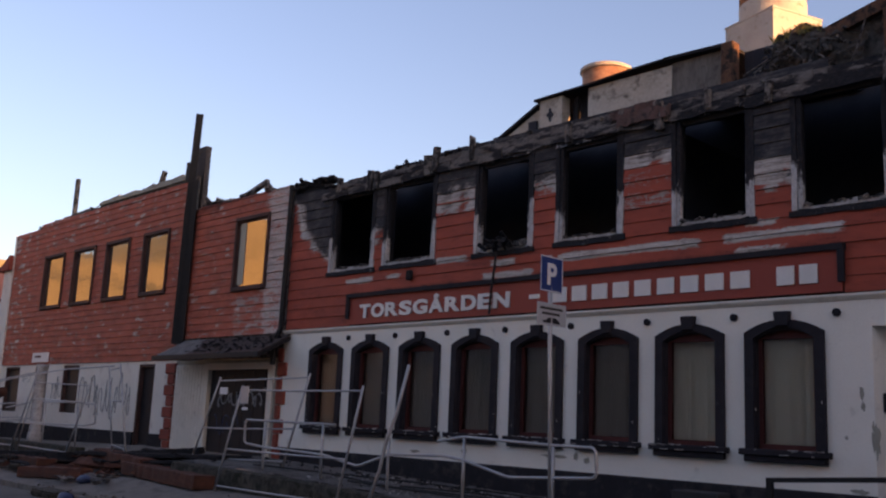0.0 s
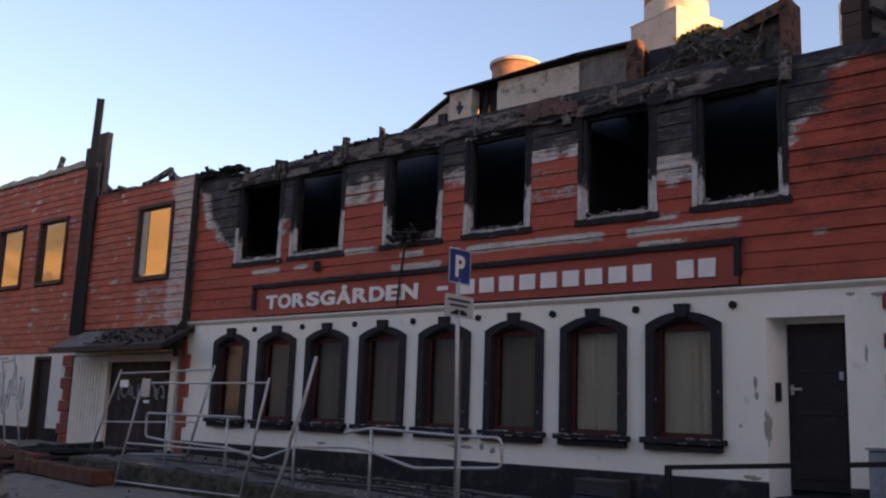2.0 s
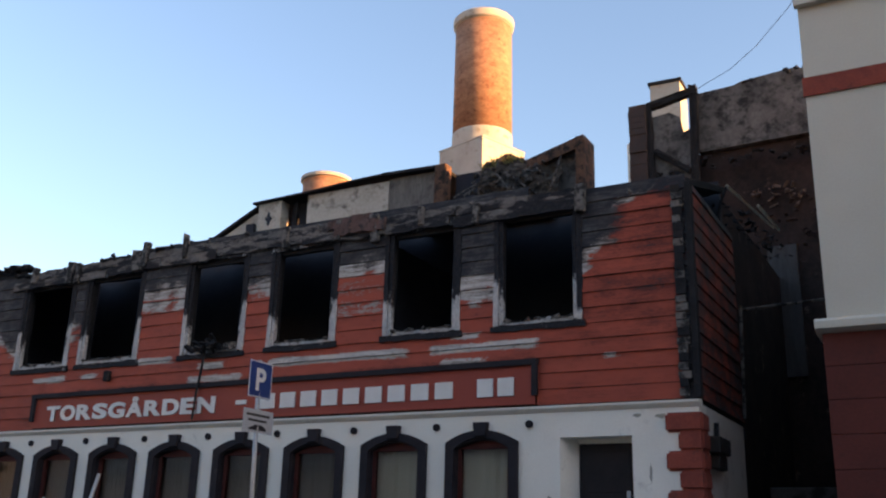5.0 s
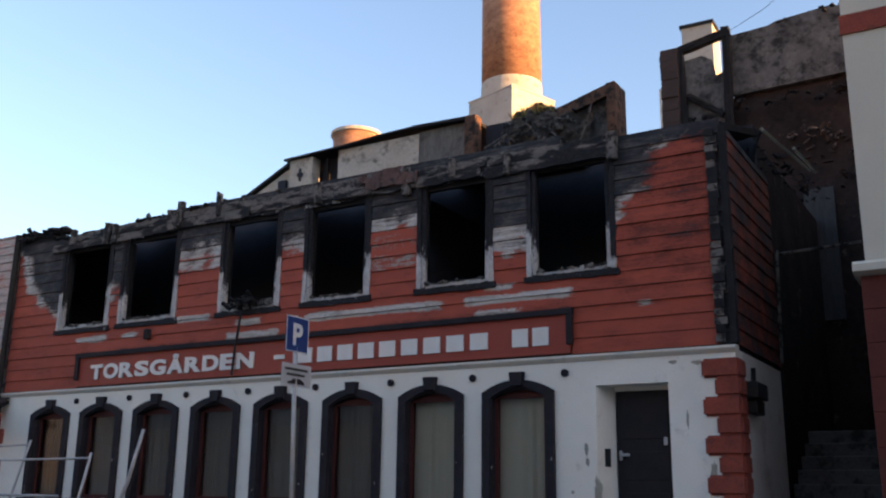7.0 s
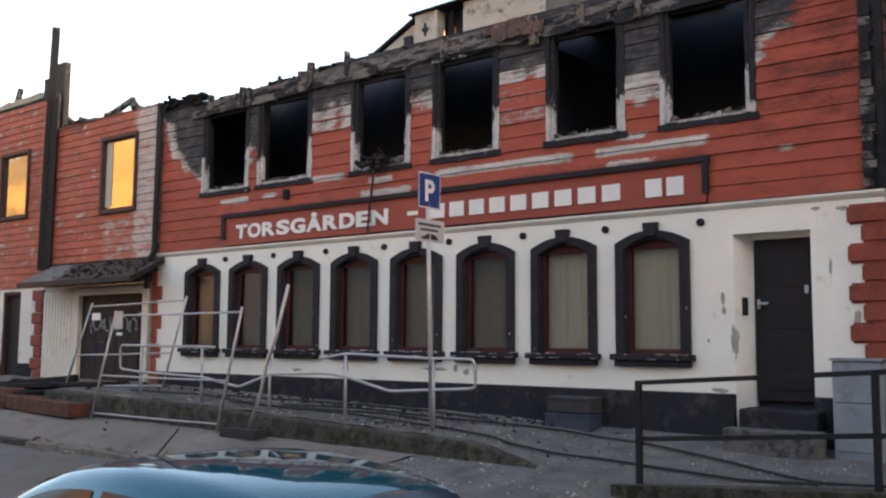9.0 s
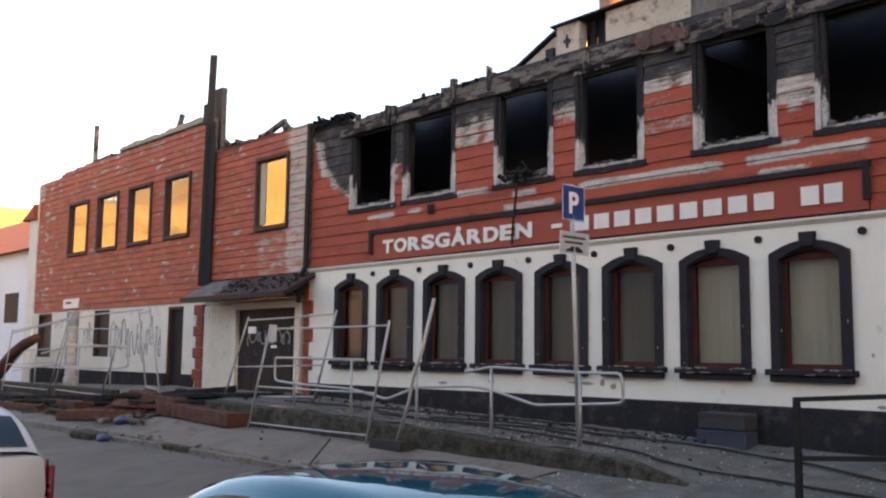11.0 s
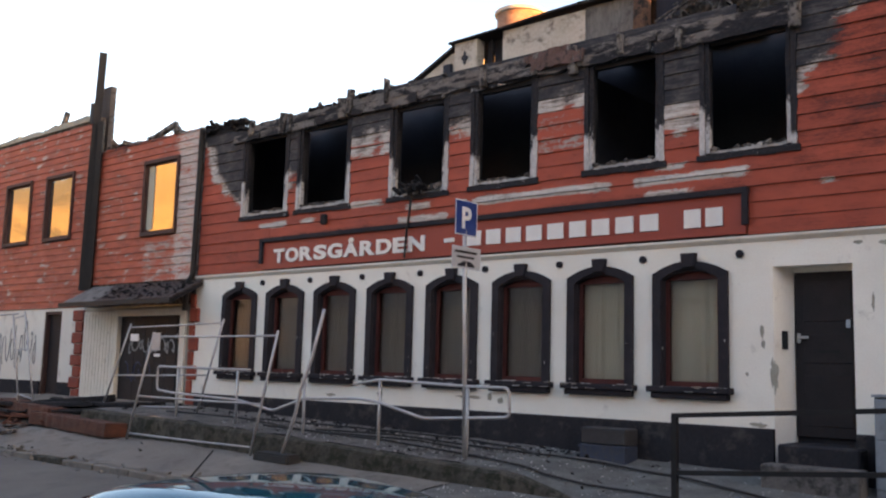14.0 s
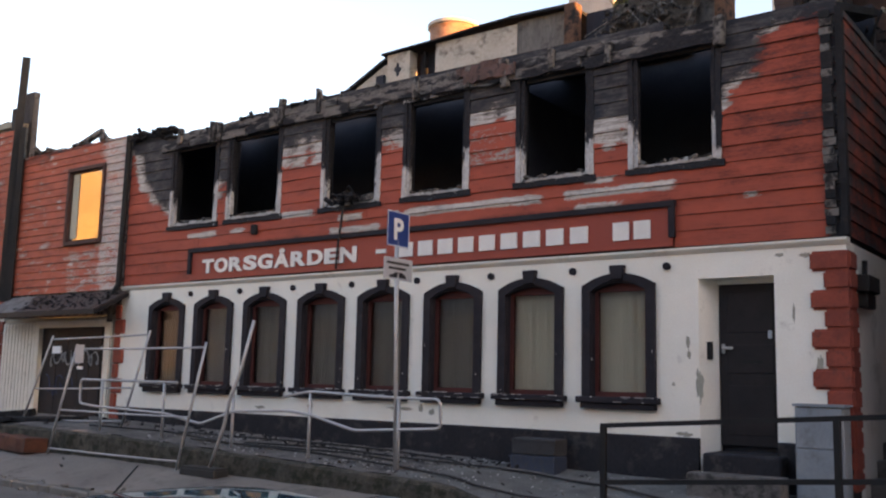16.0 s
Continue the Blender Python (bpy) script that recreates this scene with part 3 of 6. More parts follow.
# quoins at both corners
q = thing("quoins", "red stucco corner blocks, alternating long and short", "quoins", kind="structure", at=(XR, 0, 0.6))
part("core", bars((XR - 0.235, XR + 0.022, -0.022, 0.298, 0.62, 3.305)), QUOIN_RED, q)
for k in range(12):
    z0 = 3.31 - 0.226 * (k + 1)
    w = 0.41 if k % 2 == 0 else 0.26
    bm = bmesh.new()
    box(bm, XR - w, XR + 0.045, -0.045, 0.30, z0 - 0.004 + 0.006 * (k % 2), z0 + 0.228 + 0.003 * (k % 2))
    rounded(bm, 0.03, 3)
    part("quoin", bm, QUOIN_RED, q)
q = thing("quoins_garage", "red stucco corner blocks beside the garage", "quoins", kind="structure", at=(XL, 0, 0.8))
for k in range(8):
    z0 = 3.1 - 0.29 * (k + 1)
    w = 0.16 if k % 2 == 0 else 0.3
    bm = bmesh.new()
    box(bm, XL - 0.12, XL - 0.12 + w, -0.05, 0.2, z0 + 0.006, z0 + 0.284)
    rounded(bm, 0.02)
    part("quoin", bm, QUOIN_RED, q)

# ---------------- main building: boarded upper floor ----------------
UPPER = [(-15.08, -13.88), (-13.44, -12.2), (-11.04, -9.93), (-9.27, -8.19), (-7.16, -6.11), (-5.39, -4.32)]
UZ0, UZ1 = 4.58, 6.08


def top_main(x):
    return line(x, (-16.55, 6.62), (-15.6, 6.5), (-15.2, 6.36), (-13.7, 6.4), (-12.1, 6.5), (-9.4, 6.52), (-7.7, 6.46), (-4.2, 6.36), (-3.0, 6.2), (-2.79, 6.2))


def char_and_dim_main(x, z):
    edge = line(x, (-16.5, 6.3), (-16.1, 5.85), (-15.35, 5.0), (-15.0, 4.85), (-13.9, 5.3), (-13.45, 5.3), (-12.2, 5.72), (-11.1, 5.78), (-9.9, 5.55), (-9.3, 5.6),
                (-8.15, 5.74), (-7.2, 5.70), (-6.1, 5.32), (-5.4, 5.28), (-4.35, 5.2), (-4.1, 5.58), (-3.8, 5.92), (-3.5, 6.1), (-2.79, 6.1))
    c = (z - edge + 0.30 * rnd(x, z, 3.0, 4) + 0.16 * rnd(x, z * 2.5, 7.0, 6)) / 0.5 + 0.5
    # strip just above the name board is darker
    if z < 4.12 and -14.4 < x < -4.9:
        c = max(c, 0.36)
    # right end darkened in colour for its dimmer light, besides some soot
    if x > -4.3 and z > 4.2:
        c = max(c, 0.21 + 0.12 * rnd(x, z, 2.0, 6))
    if x > -2.99:
        c = max(c, 0.8)
    return min(1.2, max(0, c))


PEELS = ((-12.09, -11.32, 4.46, 4.56), (-9.3, -6.84, 4.25, 4.37), (-6.47, -4.85, 4.24, 4.36), (-6.28, -5.59, 4.07, 4.16), (-14.6, -13.8, 4.28, 4.38),
         (-13.34, -13.0, 4.3, 4.38), (-10.7, -10.2, 4.3, 4.4), (-6.12, -5.7, 4.43, 4.5), (-10.9, -9.8, 4.08, 4.2), (-3.92, -3.82, 4.03, 4.1))


def bare_main(x, z):
    edge = line(x, (-16.5, 6.15), (-16.3, 5.72), (-15.5, 5.02), (-15.1, 4.64), (-13.9, 5.2), (-13.45, 5.1), (-12.2, 5.5), (-11.1, 5.55), (-9.9, 5.42), (-9.3, 5.45),
                (-8.15, 5.46), (-7.2, 5.44), (-6.1, 5.0), (-5.4, 4.98), (-4.3, 5.0), (-4.02, 5.46), (-3.72, 5.84), (-3.3, 6.2), (-2.79, 6.4))
    b = (z - edge + 0.28 * rnd(x, z, 3.5, 8) + 0.2 * rnd(x, z * 3, 6.0, 3)) / 0.5 + 0.5
    for x0, x1, z0, z1 in PEELS:
        inside = min(x - x0, x1 - x) / 0.15
        inside_z = min(z - z0, z1 - z) / 0.05
        b = max(b, min(1.0, 0.52 + 0.6 * min(inside, inside_z)))
    if -8.2 < x < -7.15 and 4.9 < z < 5.5:
        b = max(b, 0.37)
    return min(1, max(0.0, b))


LEVELS = (0.0, 0.25, 0.5, 0.75, 1.0)


def board(parent, origin, along, out, s0, s1, z, h, bare, char, sag=0.0, material=None):
    """One lapped board from s0 to s1 along a wall."""
    n = max(2, round((s1 - s0) / 0.11))
    verts, faces, bv, cv = [], [], [], []
    lean = random.uniform(-0.004, 0.004)
    jump = random.uniform(-0.15, 0.15)           # each board burnt a little further or less far
    for i in range(n + 1):
        s = s0 + (s1 - s0) * i / n
        warp = sag * rnd(s, z, 2.0, 9)
        p0 = origin + along * s
        for lev in LEVELS:
            off = 0.031 - 0.018 * lev + lean + warp
            p = p0 + out * off + Vector((0, 0, z + h * lev))
            verts.append(p)
            zz = z + h * lev + jump * (z > 4.75)
            bv.append(bare(s, zz)), cv.append(char(s, zz))
        # back edges are darkened on every board, burnt or not, deepening the lap lines
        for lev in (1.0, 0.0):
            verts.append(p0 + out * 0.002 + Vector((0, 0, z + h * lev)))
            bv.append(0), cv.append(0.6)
    m = len(LEVELS) + 2
    for i in range(n):
        for k in range(m):
            a, b = i * m + k, i * m + (k + 1) % m
            faces.append((a, b, b + m, a + m))
    faces.append(tuple(range(m)))
    faces.append(tuple(n * m + k for k in range(m))[::-1])
    me = bpy.data.meshes.new("board")
    me.from_pydata(verts, [], faces)
    for key, values in (("bare", bv), ("char", cv)):
        at = me.attributes.new(key, "FLOAT", "POINT")
        at.data.foreach_set("value", values)
    me.materials.append(material or SIDING)
    ob = new("board", me)
    ob.parent = parent
    if parent.type == "EMPTY":
        ob.matrix_parent_inverse = parent.matrix_basis.inverted()
    return ob


def boarding(parent, origin, along, out, s0, s1, z0, z1, pitch, holes, bare, char, top, sag=0.0, split=4.3, material=None):
    """Rows of lapped boards round the openings; holes are (s0, s1, z0, z1)."""
    z = z0
    while z < z1 - 0.03:
        h = min(pitch - 0.006, z1 - z)
        cuts = sorted((a, b) for a, b, c, dd in holes if c < z + h * 0.6 and dd > z + h * 0.4)
        runs, at = [], s0
        for a, b in cuts:
            if a > at + 0.05:
                runs.append((at, a))
            at = max(at, b)
        if s1 > at + 0.05:
            runs.append((at, s1))
        for a, b in runs:
            joints = [a]
            nxt = a + split * (0.4 + 0.6 * random.random())
            while nxt < b - 0.8:
                joints.append(nxt)
                nxt += split * random.uniform(0.7, 1.1)
            joints.append(b)
            for c, e in zip(joints, joints[1:]):
                if top((c + e) / 2) > z + h * 0.4:
                    board(parent, origin, along, out, c + 0.002, e - 0.002, z, h, bare, char, sag, material)
        z += pitch


# timber core of the upper wall, ragged along its top
bm = bmesh.new()
edges = [XL] + [e for a, b in UPPER for e in (a, b)] + [XR]
for a, b in zip(edges[0::2], edges[1::2]):
    box(bm, a, b, 0.004, 0.16, 3.43, UZ1)
for a, b in UPPER:
    box(bm, a, b, 0.004, 0.16, 3.43, UZ0)
x = XL
while x < XR - 0.02:
    w = min(random.uniform(0.08, 0.32), XR - x)
    box(bm, x, x + w, 0.006, 0.158, UZ1 + 0.003, max(UZ1 + 0.05, top_main(x + w / 2) - 0.02 + random.uniform(-0.13, 0.06)))
    x += w
wall_upper = solid("wall_upper", bm, CHAR, "charred timber core of the upper wall, ragged on top", "wall", "structure")
holes = [(a - 0.10, b + 0.10, UZ0 - 0.12, UZ1 + 0.02) for a, b in UPPER] + [(-14.42, -4.85, 3.3, 4.05)]
FRONT = (Vector((0, 0, 0)), Vector((1, 0, 0)), Vector((0, -1, 0)))
boarding(wall_upper, *FRONT, XL + 0.06, XR - 0.02, 3.475, 6.5, 0.205, holes, bare_main, char_and_dim_main, top_main, 0.012)

# scorched corner post and boarding round the corner
bm = bmesh.new()
box(bm, XR - 0.03, XR + 0.045, -0.06, 0.06, 3.48, 6.22)
corner = solid("corner_post", bm, CHAR, "scorched corner board of the upper storey", "trim", "structure")
for k in range(26):
    z = 3.5 + 0.104 * k
    g = random.random()
    part("corner_shingle", bars((XR - 0.21 + 0.02 * g, XR - 0.045 - 0.05 * random.random(), -0.068 - 0.012 * g, -0.045, z, z + 0.085 + 0.018 * g)), CHAR_GREY if g < 0.72 else CHAR, corner)
bm = bmesh.new()
box(bm, XR - 0.3, XR, 0.34, 2.45, 0.2, 3.42)
solid("wall_side", bm, WHITE_WALL, "white plastered side wall on the stair alley", "wall", "structure")
bm = bmesh.new()
box(bm, XR - 0.16, XR - 0.004, 0.17, 2.45, 3.425, 6.25)
wall_side_upper = solid("wall_side_upper", bm, CHAR, "charred timber core of the upper side wall", "wall", "structure")
# char raised all over: soot, plus the narrow alley's shade painted in
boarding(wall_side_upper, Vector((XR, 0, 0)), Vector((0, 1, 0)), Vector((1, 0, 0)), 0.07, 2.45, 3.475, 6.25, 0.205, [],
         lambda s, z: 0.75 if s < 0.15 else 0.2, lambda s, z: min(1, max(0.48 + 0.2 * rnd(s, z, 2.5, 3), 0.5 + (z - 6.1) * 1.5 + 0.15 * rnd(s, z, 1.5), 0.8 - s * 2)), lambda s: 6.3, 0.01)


def scorched_bar(name, a, b, wide, deep, front, char, parent=None, label="", seed=0, ragged=0.009, material=None):
    """A ragged board between two points; char(t, u) says how far it is burnt along and across it. Its front lies at y = front."""
    a, b, wide, deep = Vector(a), Vector(b), Vector(wide), Vector(deep)
    n = max(8, round((b - a).length / 0.055))
    verts, faces, cv = [], [], []
    for i in range(n + 1):
        t = i / n
        p = a.lerp(b, t) + Vector((0, front, 0))
        for u, d in ((-1, 0), (-0.35, 0), (0.35, 0), (1, 0), (1, 1), (-1, 1)):
            q = p + wide * u + deep * d
            j = ragged * (1.4 * rnd(t * n * 0.21, u * 2.3, 1.0, seed + 0.5) + 0.8 * rnd(t * n * 0.9, u * 4.1, 1.0, seed + 9.5))
            verts.append(q + wide.normalized() * j * (1 if abs(u) == 1 else 0.2) + deep.normalized() * (0.5 * ragged * rnd(t * n * 0.4, u * 1.7, 1.0, seed + 4.5)))
            cv.append(char(t, u))
    for i in range(n):
        for k in range(6):
            c, d = i * 6 + k, i * 6 + (k + 1) % 6
            faces.append((c, d, d + 6, c + 6))
    faces += [tuple(range(6))[::-1], tuple(n * 6 + k for k in range(6))]
    me = bpy.data.meshes.new(name)
    me.from_pydata(verts, [], faces)
    me.attributes.new("char", "FLOAT", "POINT").data.foreach_set("value", cv)
    me.materials.append(material or FLAKED)
    ob = new(name, me)
    if parent:
        ob.parent = parent
        ob.matrix_parent_inverse = parent.matrix_basis.inverted()
        if label:
            tagged(ob, label)
    return ob


def burnt_window(i, a, b):
    w = thing("window_%d" % (i + 9), "burnt-out upper window opening with blistered frame", "window", "burnt windows", "structure", (a, 0, UZ0))
    rng = random.Random(i)
    rise = UZ1 - UZ0
    left, right = rng.uniform(0.24, 0.42), rng.uniform(0.26, 0.46) if i < 5 else 0.03

    def burnt_above(level, soft=0.16):
        return lambda t, u: min(1.15, max(-0.1, (t - level) / soft + 0.25))
    scorched_bar("casing", (a - 0.065, 0, UZ0 - 0.02), (a - 0.07 + rng.uniform(-0.01, 0.01), 0, UZ1 + 0.03), (0.035, 0, 0), (0, 0.05, 0), -0.035, burnt_above(left), w, "outer casing, white below and charred above", i)
    scorched_bar("casing", (b + 0.065, 0, UZ0 - 0.02), (b + 0.07 + rng.uniform(-0.01, 0.01), 0, UZ1 + 0.03), (0.035, 0, 0), (0, 0.05, 0), -0.035, burnt_above(right), w, "outer casing, white below and charred above", i + 7)
    scorched_bar("head_casing", (a - 0.13, 0, UZ1 + 0.07), (b + 0.13, 0, UZ1 + 0.08), (0, 0, 0.055), (0, 0.05, 0), -0.04, lambda t, u: 0.75 + 0.1 * u, w, "charred head casing", i + 14, 0.02)
    scorched_bar("sill", (a - 0.14, 0, UZ0 - 0.065), (b + 0.14, 0, UZ0 - 0.07), (0, 0, 0.042), (0, 0.06, 0), -0.05, lambda t, u: 0.85, w, "charred sill", i + 21, 0.012)
    # frame inside the casing, its edge pale where the paint held out
    for x, level, k in ((a + 0.002, 0.12, 28), (b - 0.002, 0.15, 35)):
        scorched_bar("frame", (x, 0, UZ0), (x, 0, UZ1), (0.026, 0, 0), (0, 0.07, 0), -0.015, burnt_above(level, 0.6), w, "burnt inner frame with blistered paint", i + k, 0.006)
    scorched_bar("lower_sash", (a + 0.04, 0, UZ0 + 0.005), (b - 0.04, 0, UZ0 + 0.01), (0, 0, 0.03), (0, 0.045, 0), -0.0, lambda t, u: -0.05 + 0.5 * rnd(t * 9, i, 1.0, 2), w, "ashen remains of the lower sash", i + 42, 0.022)
    bm = bmesh.new()
    for _ in range(26):
        x, h = rng.uniform(a + 0.05, b - 0.05), rng.uniform(0.015, 0.05) * (1.0 + (i == 2))
        obox(bm, pose(x, rng.uniform(-0.03, 0.06), UZ0 + 0.03 + h * 0.4, rng.uniform(-30, 30), rng.uniform(-40, 40), rng.uniform(0, 90)), h * rng.uniform(0.8, 2.2), h * 0.7, h)
    part("cinders", bm, CHAR_GREY, w, "cinders lying on the sash")
    part("head_frame", bars((a + 0.045, b - 0.045, 0.02, 0.07, UZ1 - 0.05, UZ1 + 0.01)), CHAR, w)


for i, (a, b) in enumerate(UPPER):
    burnt_window(i, a, b)

# sign panel with its half-frame
sg = thing("name_board", "long red name board with white raised letters", "sign", at=(-9.6, 0, 3.5))
part("panel", bars((-14.40, -4.87, -0.05, 0.0, 3.49, 4.03)), PANEL_RED, sg)
part("frame_top", bars((-14.45, -4.83, -0.105, -0.002, 4.0, 4.075)), BLACK_TRIM, sg, "black moulding")
for a in (-14.45, -4.91):
    part("frame_side", bars((a, a + 0.08, -0.1, -0.05, 3.60, 3.998)), BLACK_TRIM, sg, "black moulding")


def lettering(text, size, pos, spin, material, parent, name, depth=0.012, width=None, bold=0.0):
    cu = bpy.data.curves.new(name, "FONT")
    cu.body, cu.size, cu.extrude, cu.offset = text, size, depth, bold
    tmp = bpy.data.objects.new(name, cu)
    scene.collection.objects.link(tmp)
    bpy.context.view_layer.update()
    me = bpy.data.meshes.new_from_object(tmp.evaluated_get(bpy.context.evaluated_depsgraph_get()))
    bpy.data.objects.remove(tmp)
    me.materials.clear()
    me.materials.append(material)
    xs = [v.co.x for v in me.vertices]
    k = width / (max(xs) - min(xs)) if width else 1
    x0 = min(xs)
    for v in me.vertices:
        v.co.x = (v.co.x - x0) * k
    me.transform(Matrix.Translation(pos) @ spin)
    ob = new(name, me)
    ob.parent = parent
    if parent.type == "EMPTY":
        ob.matrix_parent_inverse = parent.matrix_basis.inverted()
    return ob


UPRIGHT = Matrix.Rotation(radians(90), 4, "X")
# the house name; each letter a raised piece
word = "TORSG\u00c5RDEN"
span = [0.36, 0.42, 0.41, 0.39, 0.43, 0.43, 0.42, 0.41, 0.37, 0.42]
x = -14.06
for ch, w in zip(word, span):
    lettering(ch, 0.335, (x + 0.012, -0.06, 3.61), UPRIGHT, LETTER, sg, "letter", 0.012, w * 0.86, 0.014)
    x += w * 0.945
part("dash", bars((-9.83, -9.63, -0.075, -0.05, 3.70, 3.765)), LETTER, sg)
# the address that follows stands as plain bars
x = -9.38
for k in range(9):
    part("bar", bars((x + 0.02, x + 0.29, -0.072, -0.05, 3.615, 3.84)), LETTER, sg, "plain white bar")
    x += 0.377
for x in (-5.70, -5.40):
    part("bar", bars((x, x + 0.23, -0.072, -0.05, 3.61, 3.85)), LETTER, sg, "plain white bar")

# ---------------- inside and roof of the burnt house ----------------
bm = bmesh.new()
box(bm, XL + 0.2, XR - 0.3, 0.35, 0.40, 0.3, 3.3)
box(bm, XL + 0.1, XR - 0.2, 2.75, 2.9, 3.4, 7.25)
prism(bm, [(0.17, 3.4), (2.745, 3.4), (2.745, 7.0), (0.17, 6.27)], XL + 0.025, XL + 0.15, "x")
for s in (-7.7,):
    box(bm, s, s + 0.12, 0.18, 2.7, 3.4, 6.2)
solid("partition", bm, INSIDE, "soot-black inner walls behind the windows", "wall", "structure")
bm = bmesh.new()
box(bm, XL + 0.02, XR - 0.02, 0.17, 2.74, 3.28, 3.395)
solid("floor", bm, INSIDE, "burnt upper floor", "floor", "structure")
# unseen deck; its gaps are added to brighten the rooms with sky light
bm = bmesh.new()
gap = random.Random(12)
x = XL + 0.02
while x < XR - 0.05:
    w = min(gap.uniform(0.5, 1.1), XR - 0.03 - x)
    deep = gap.choice((2.74, 2.6, 2.5, 2.42, 2.36))
    prism(bm, [(0.12, 6.24), (deep, 6.24 + 0.29 * (deep - 0.12)), (deep, 6.34 + 0.29 * (deep - 0.12)), (0.12, 6.34)], x, x + w, "x")
    x += w + 0.003
solid("ceiling", bm, CHAR, "charred unseen roof deck, gaps added to let sky light in", "ceiling", "structure")

rng = random.Random(4)


def beam(x0, x1, y, z0, z1, sz, sy, material, label="charred and ashen roof timber on the wall top", name="charred_beam"):
    bm = bmesh.new()
    n = max(8, int((x1 - x0) / 0.09))
    rows = []
    for k in range(n + 1):
        t = k / n
        x, z = x0 + (x1 - x0) * t, z0 + (z1 - z0) * t
        j = [rng.uniform(-0.02, 0.02) + 0.035 * rnd(x, z0, 4.0, q) for q in range(4)]
        if 0 < k < n:
            j[0] -= max(0.0, 0.16 * rnd(x, y, 2.6, 5) - 0.03)
        rows.append([bm.verts.new(p) for p in ((x + j[2] * 0.3, y - sy / 2 + j[1], z + j[3]), (x + j[1] * 0.3, y - sy / 2 + j[2], z + sz + j[0]), (x + j[2] * 0.3, y + sy / 2, z + sz + j[0]), (x + j[3] * 0.3, y + sy / 2, z))])
    for a, b in zip(rows, rows[1:]):
        for k in range(4):
            bm.faces.new((a[k], a[(k + 1) % 4], b[(k + 1) % 4], b[k]))
    bm.faces.new(rows[0][::-1])
    bm.faces.new(rows[-1])
    return solid(name, bm, material, label, "beam", group="charred beams")


# ashen fascia along the wall top, blackened where flames came out of the windows
def plume(x):
    near = min(abs(x - (a + b) / 2 - 0.15) for a, b in UPPER)
    return max(0.0, 1.0 - near / 0.75) * (0.75 + 0.5 * rnd(x, 0.3, 1.7, 21))


lay = random.Random(31)
for row, (zlow, zh) in enumerate(((6.185, 0.075), (6.335, 0.07))):
    x = -15.45 + 0.5 * row
    while x < (-4.5 if row else -4.3):
        e = min(-4.05 - 0.2 * row, x + lay.uniform(0.8, 1.9))
        lift = line((x + e) / 2, (-15.5, -0.06), (-13.5, -0.02), (-9.4, 0.03), (-7.7, 0.0), (-4.2, -0.06), (-3.0, -0.16))
        lvl, sd = lay.uniform(0.22, 0.45) + 0.1 * (x > -7.6) if x > -15 else 0.55, lay.random() * 50
        if e > -4.6:
            lvl = 0.6
        ob = scorched_bar("charred_beam", (x, 0, zlow + lift + lay.uniform(-0.02, 0.02)), (e - 0.015, 0, zlow + lift + lay.uniform(-0.02, 0.02)), (0, 0, zh + lay.uniform(-0.012, 0.012)), (0, 0.09, 0),
                          -0.075 + 0.02 * row + lay.uniform(-0.012, 0.012), lambda t, u: lvl + (0.42 - 0.2 * row) * plume(x + t * (e - x)) - 0.2 * u + 0.62 * rnd(t * 4 + sd, u, 1.0, sd), None, "", sd, 0.02, ASHEN)
        tagged(ob, "charred and ashen roof timber on the wall top", "beam", "charred beams")
        x = e + lay.choice((0.0, 0.0, 0.06))
beam(-8.15, -7.25, -0.10, 6.16, 6.17, 0.2, 0.06, BARED_RED, "reddish scorched board end on the wall top")
beam(-8.3, -7.45, -0.075, 6.3, 6.31, 0.15, 0.06, BARED_RED, "reddish scorched board end on the wall top")
# stubs of rafters that stand up from the wall
for x, z, w, h in ((-13.95, 6.05, 0.16, 0.42), (-13.75, 6.05, 0.1, 0.36), (-12.12, 6.15, 0.13, 0.45), (-11.22, 6.2, 0.09, 0.42), (-12.3, 6.1, 0.2, 0.36), (-9.1, 6.1, 0.12, 0.36),
                   (-7.45, 6.0, 0.14, 0.44), (-5.75, 6.05, 0.1, 0.32), (-6.65, 6.15, 0.1, 0.3), (-4.2, 6.0, 0.14, 0.38), (-8.1, 6.1, 0.1, 0.34), (-14.9, 6.15, 0.12, 0.3)):
    bm = bmesh.new()
    obox(bm, pose(x, -0.07, z + h / 2, rng.uniform(-4, 4), rng.uniform(-5, 5), rng.uniform(-8, 8)), w, 0.1, h)
    rounded(bm, 0.015)
    for vv in bm.verts:
        vv.co += Vector((0.02 * rnd(vv.co.z * 9, x, 1.0, 1), 0, (0.07 * rnd(vv.co.x * 14, x, 1.0, 2)) * (vv.co.z > z + h * 0.7)))
    solid("rafter_stub", bm, CHAR_GREY if rng.random() < 0.85 else CHAR, "broken rafter end standing on the wall top", "beam", group="rafter stubs")


def rubble(name, x0, x1, y0, y1, base, count, size, material, label, flat=0.5, seed=1):
    """Splinters and lumps heaped on a surface, one mesh."""
    r = random.Random(seed)
    bm = bmesh.new()
    for _ in range(count):
        x, y = r.uniform(x0, x1), r.uniform(y0, y1)
        s = size * r.uniform(0.3, 1.2)
        obox(bm, pose(x, y, base(x, y) + s * 0.3, r.uniform(-40, 40), r.uniform(-40, 40), r.uniform(0, 180)), s * r.uniform(0.8, 2.6), s * r.uniform(0.4, 1), s * flat * r.uniform(0.4, 1.2))
    for v in bm.verts:
        v.co += Vector((r.uniform(-1, 1), r.uniform(-1, 1), r.uniform(-1, 1))) * size * 0.12
    return solid(name, bm, material, label, "debris", "stuff")


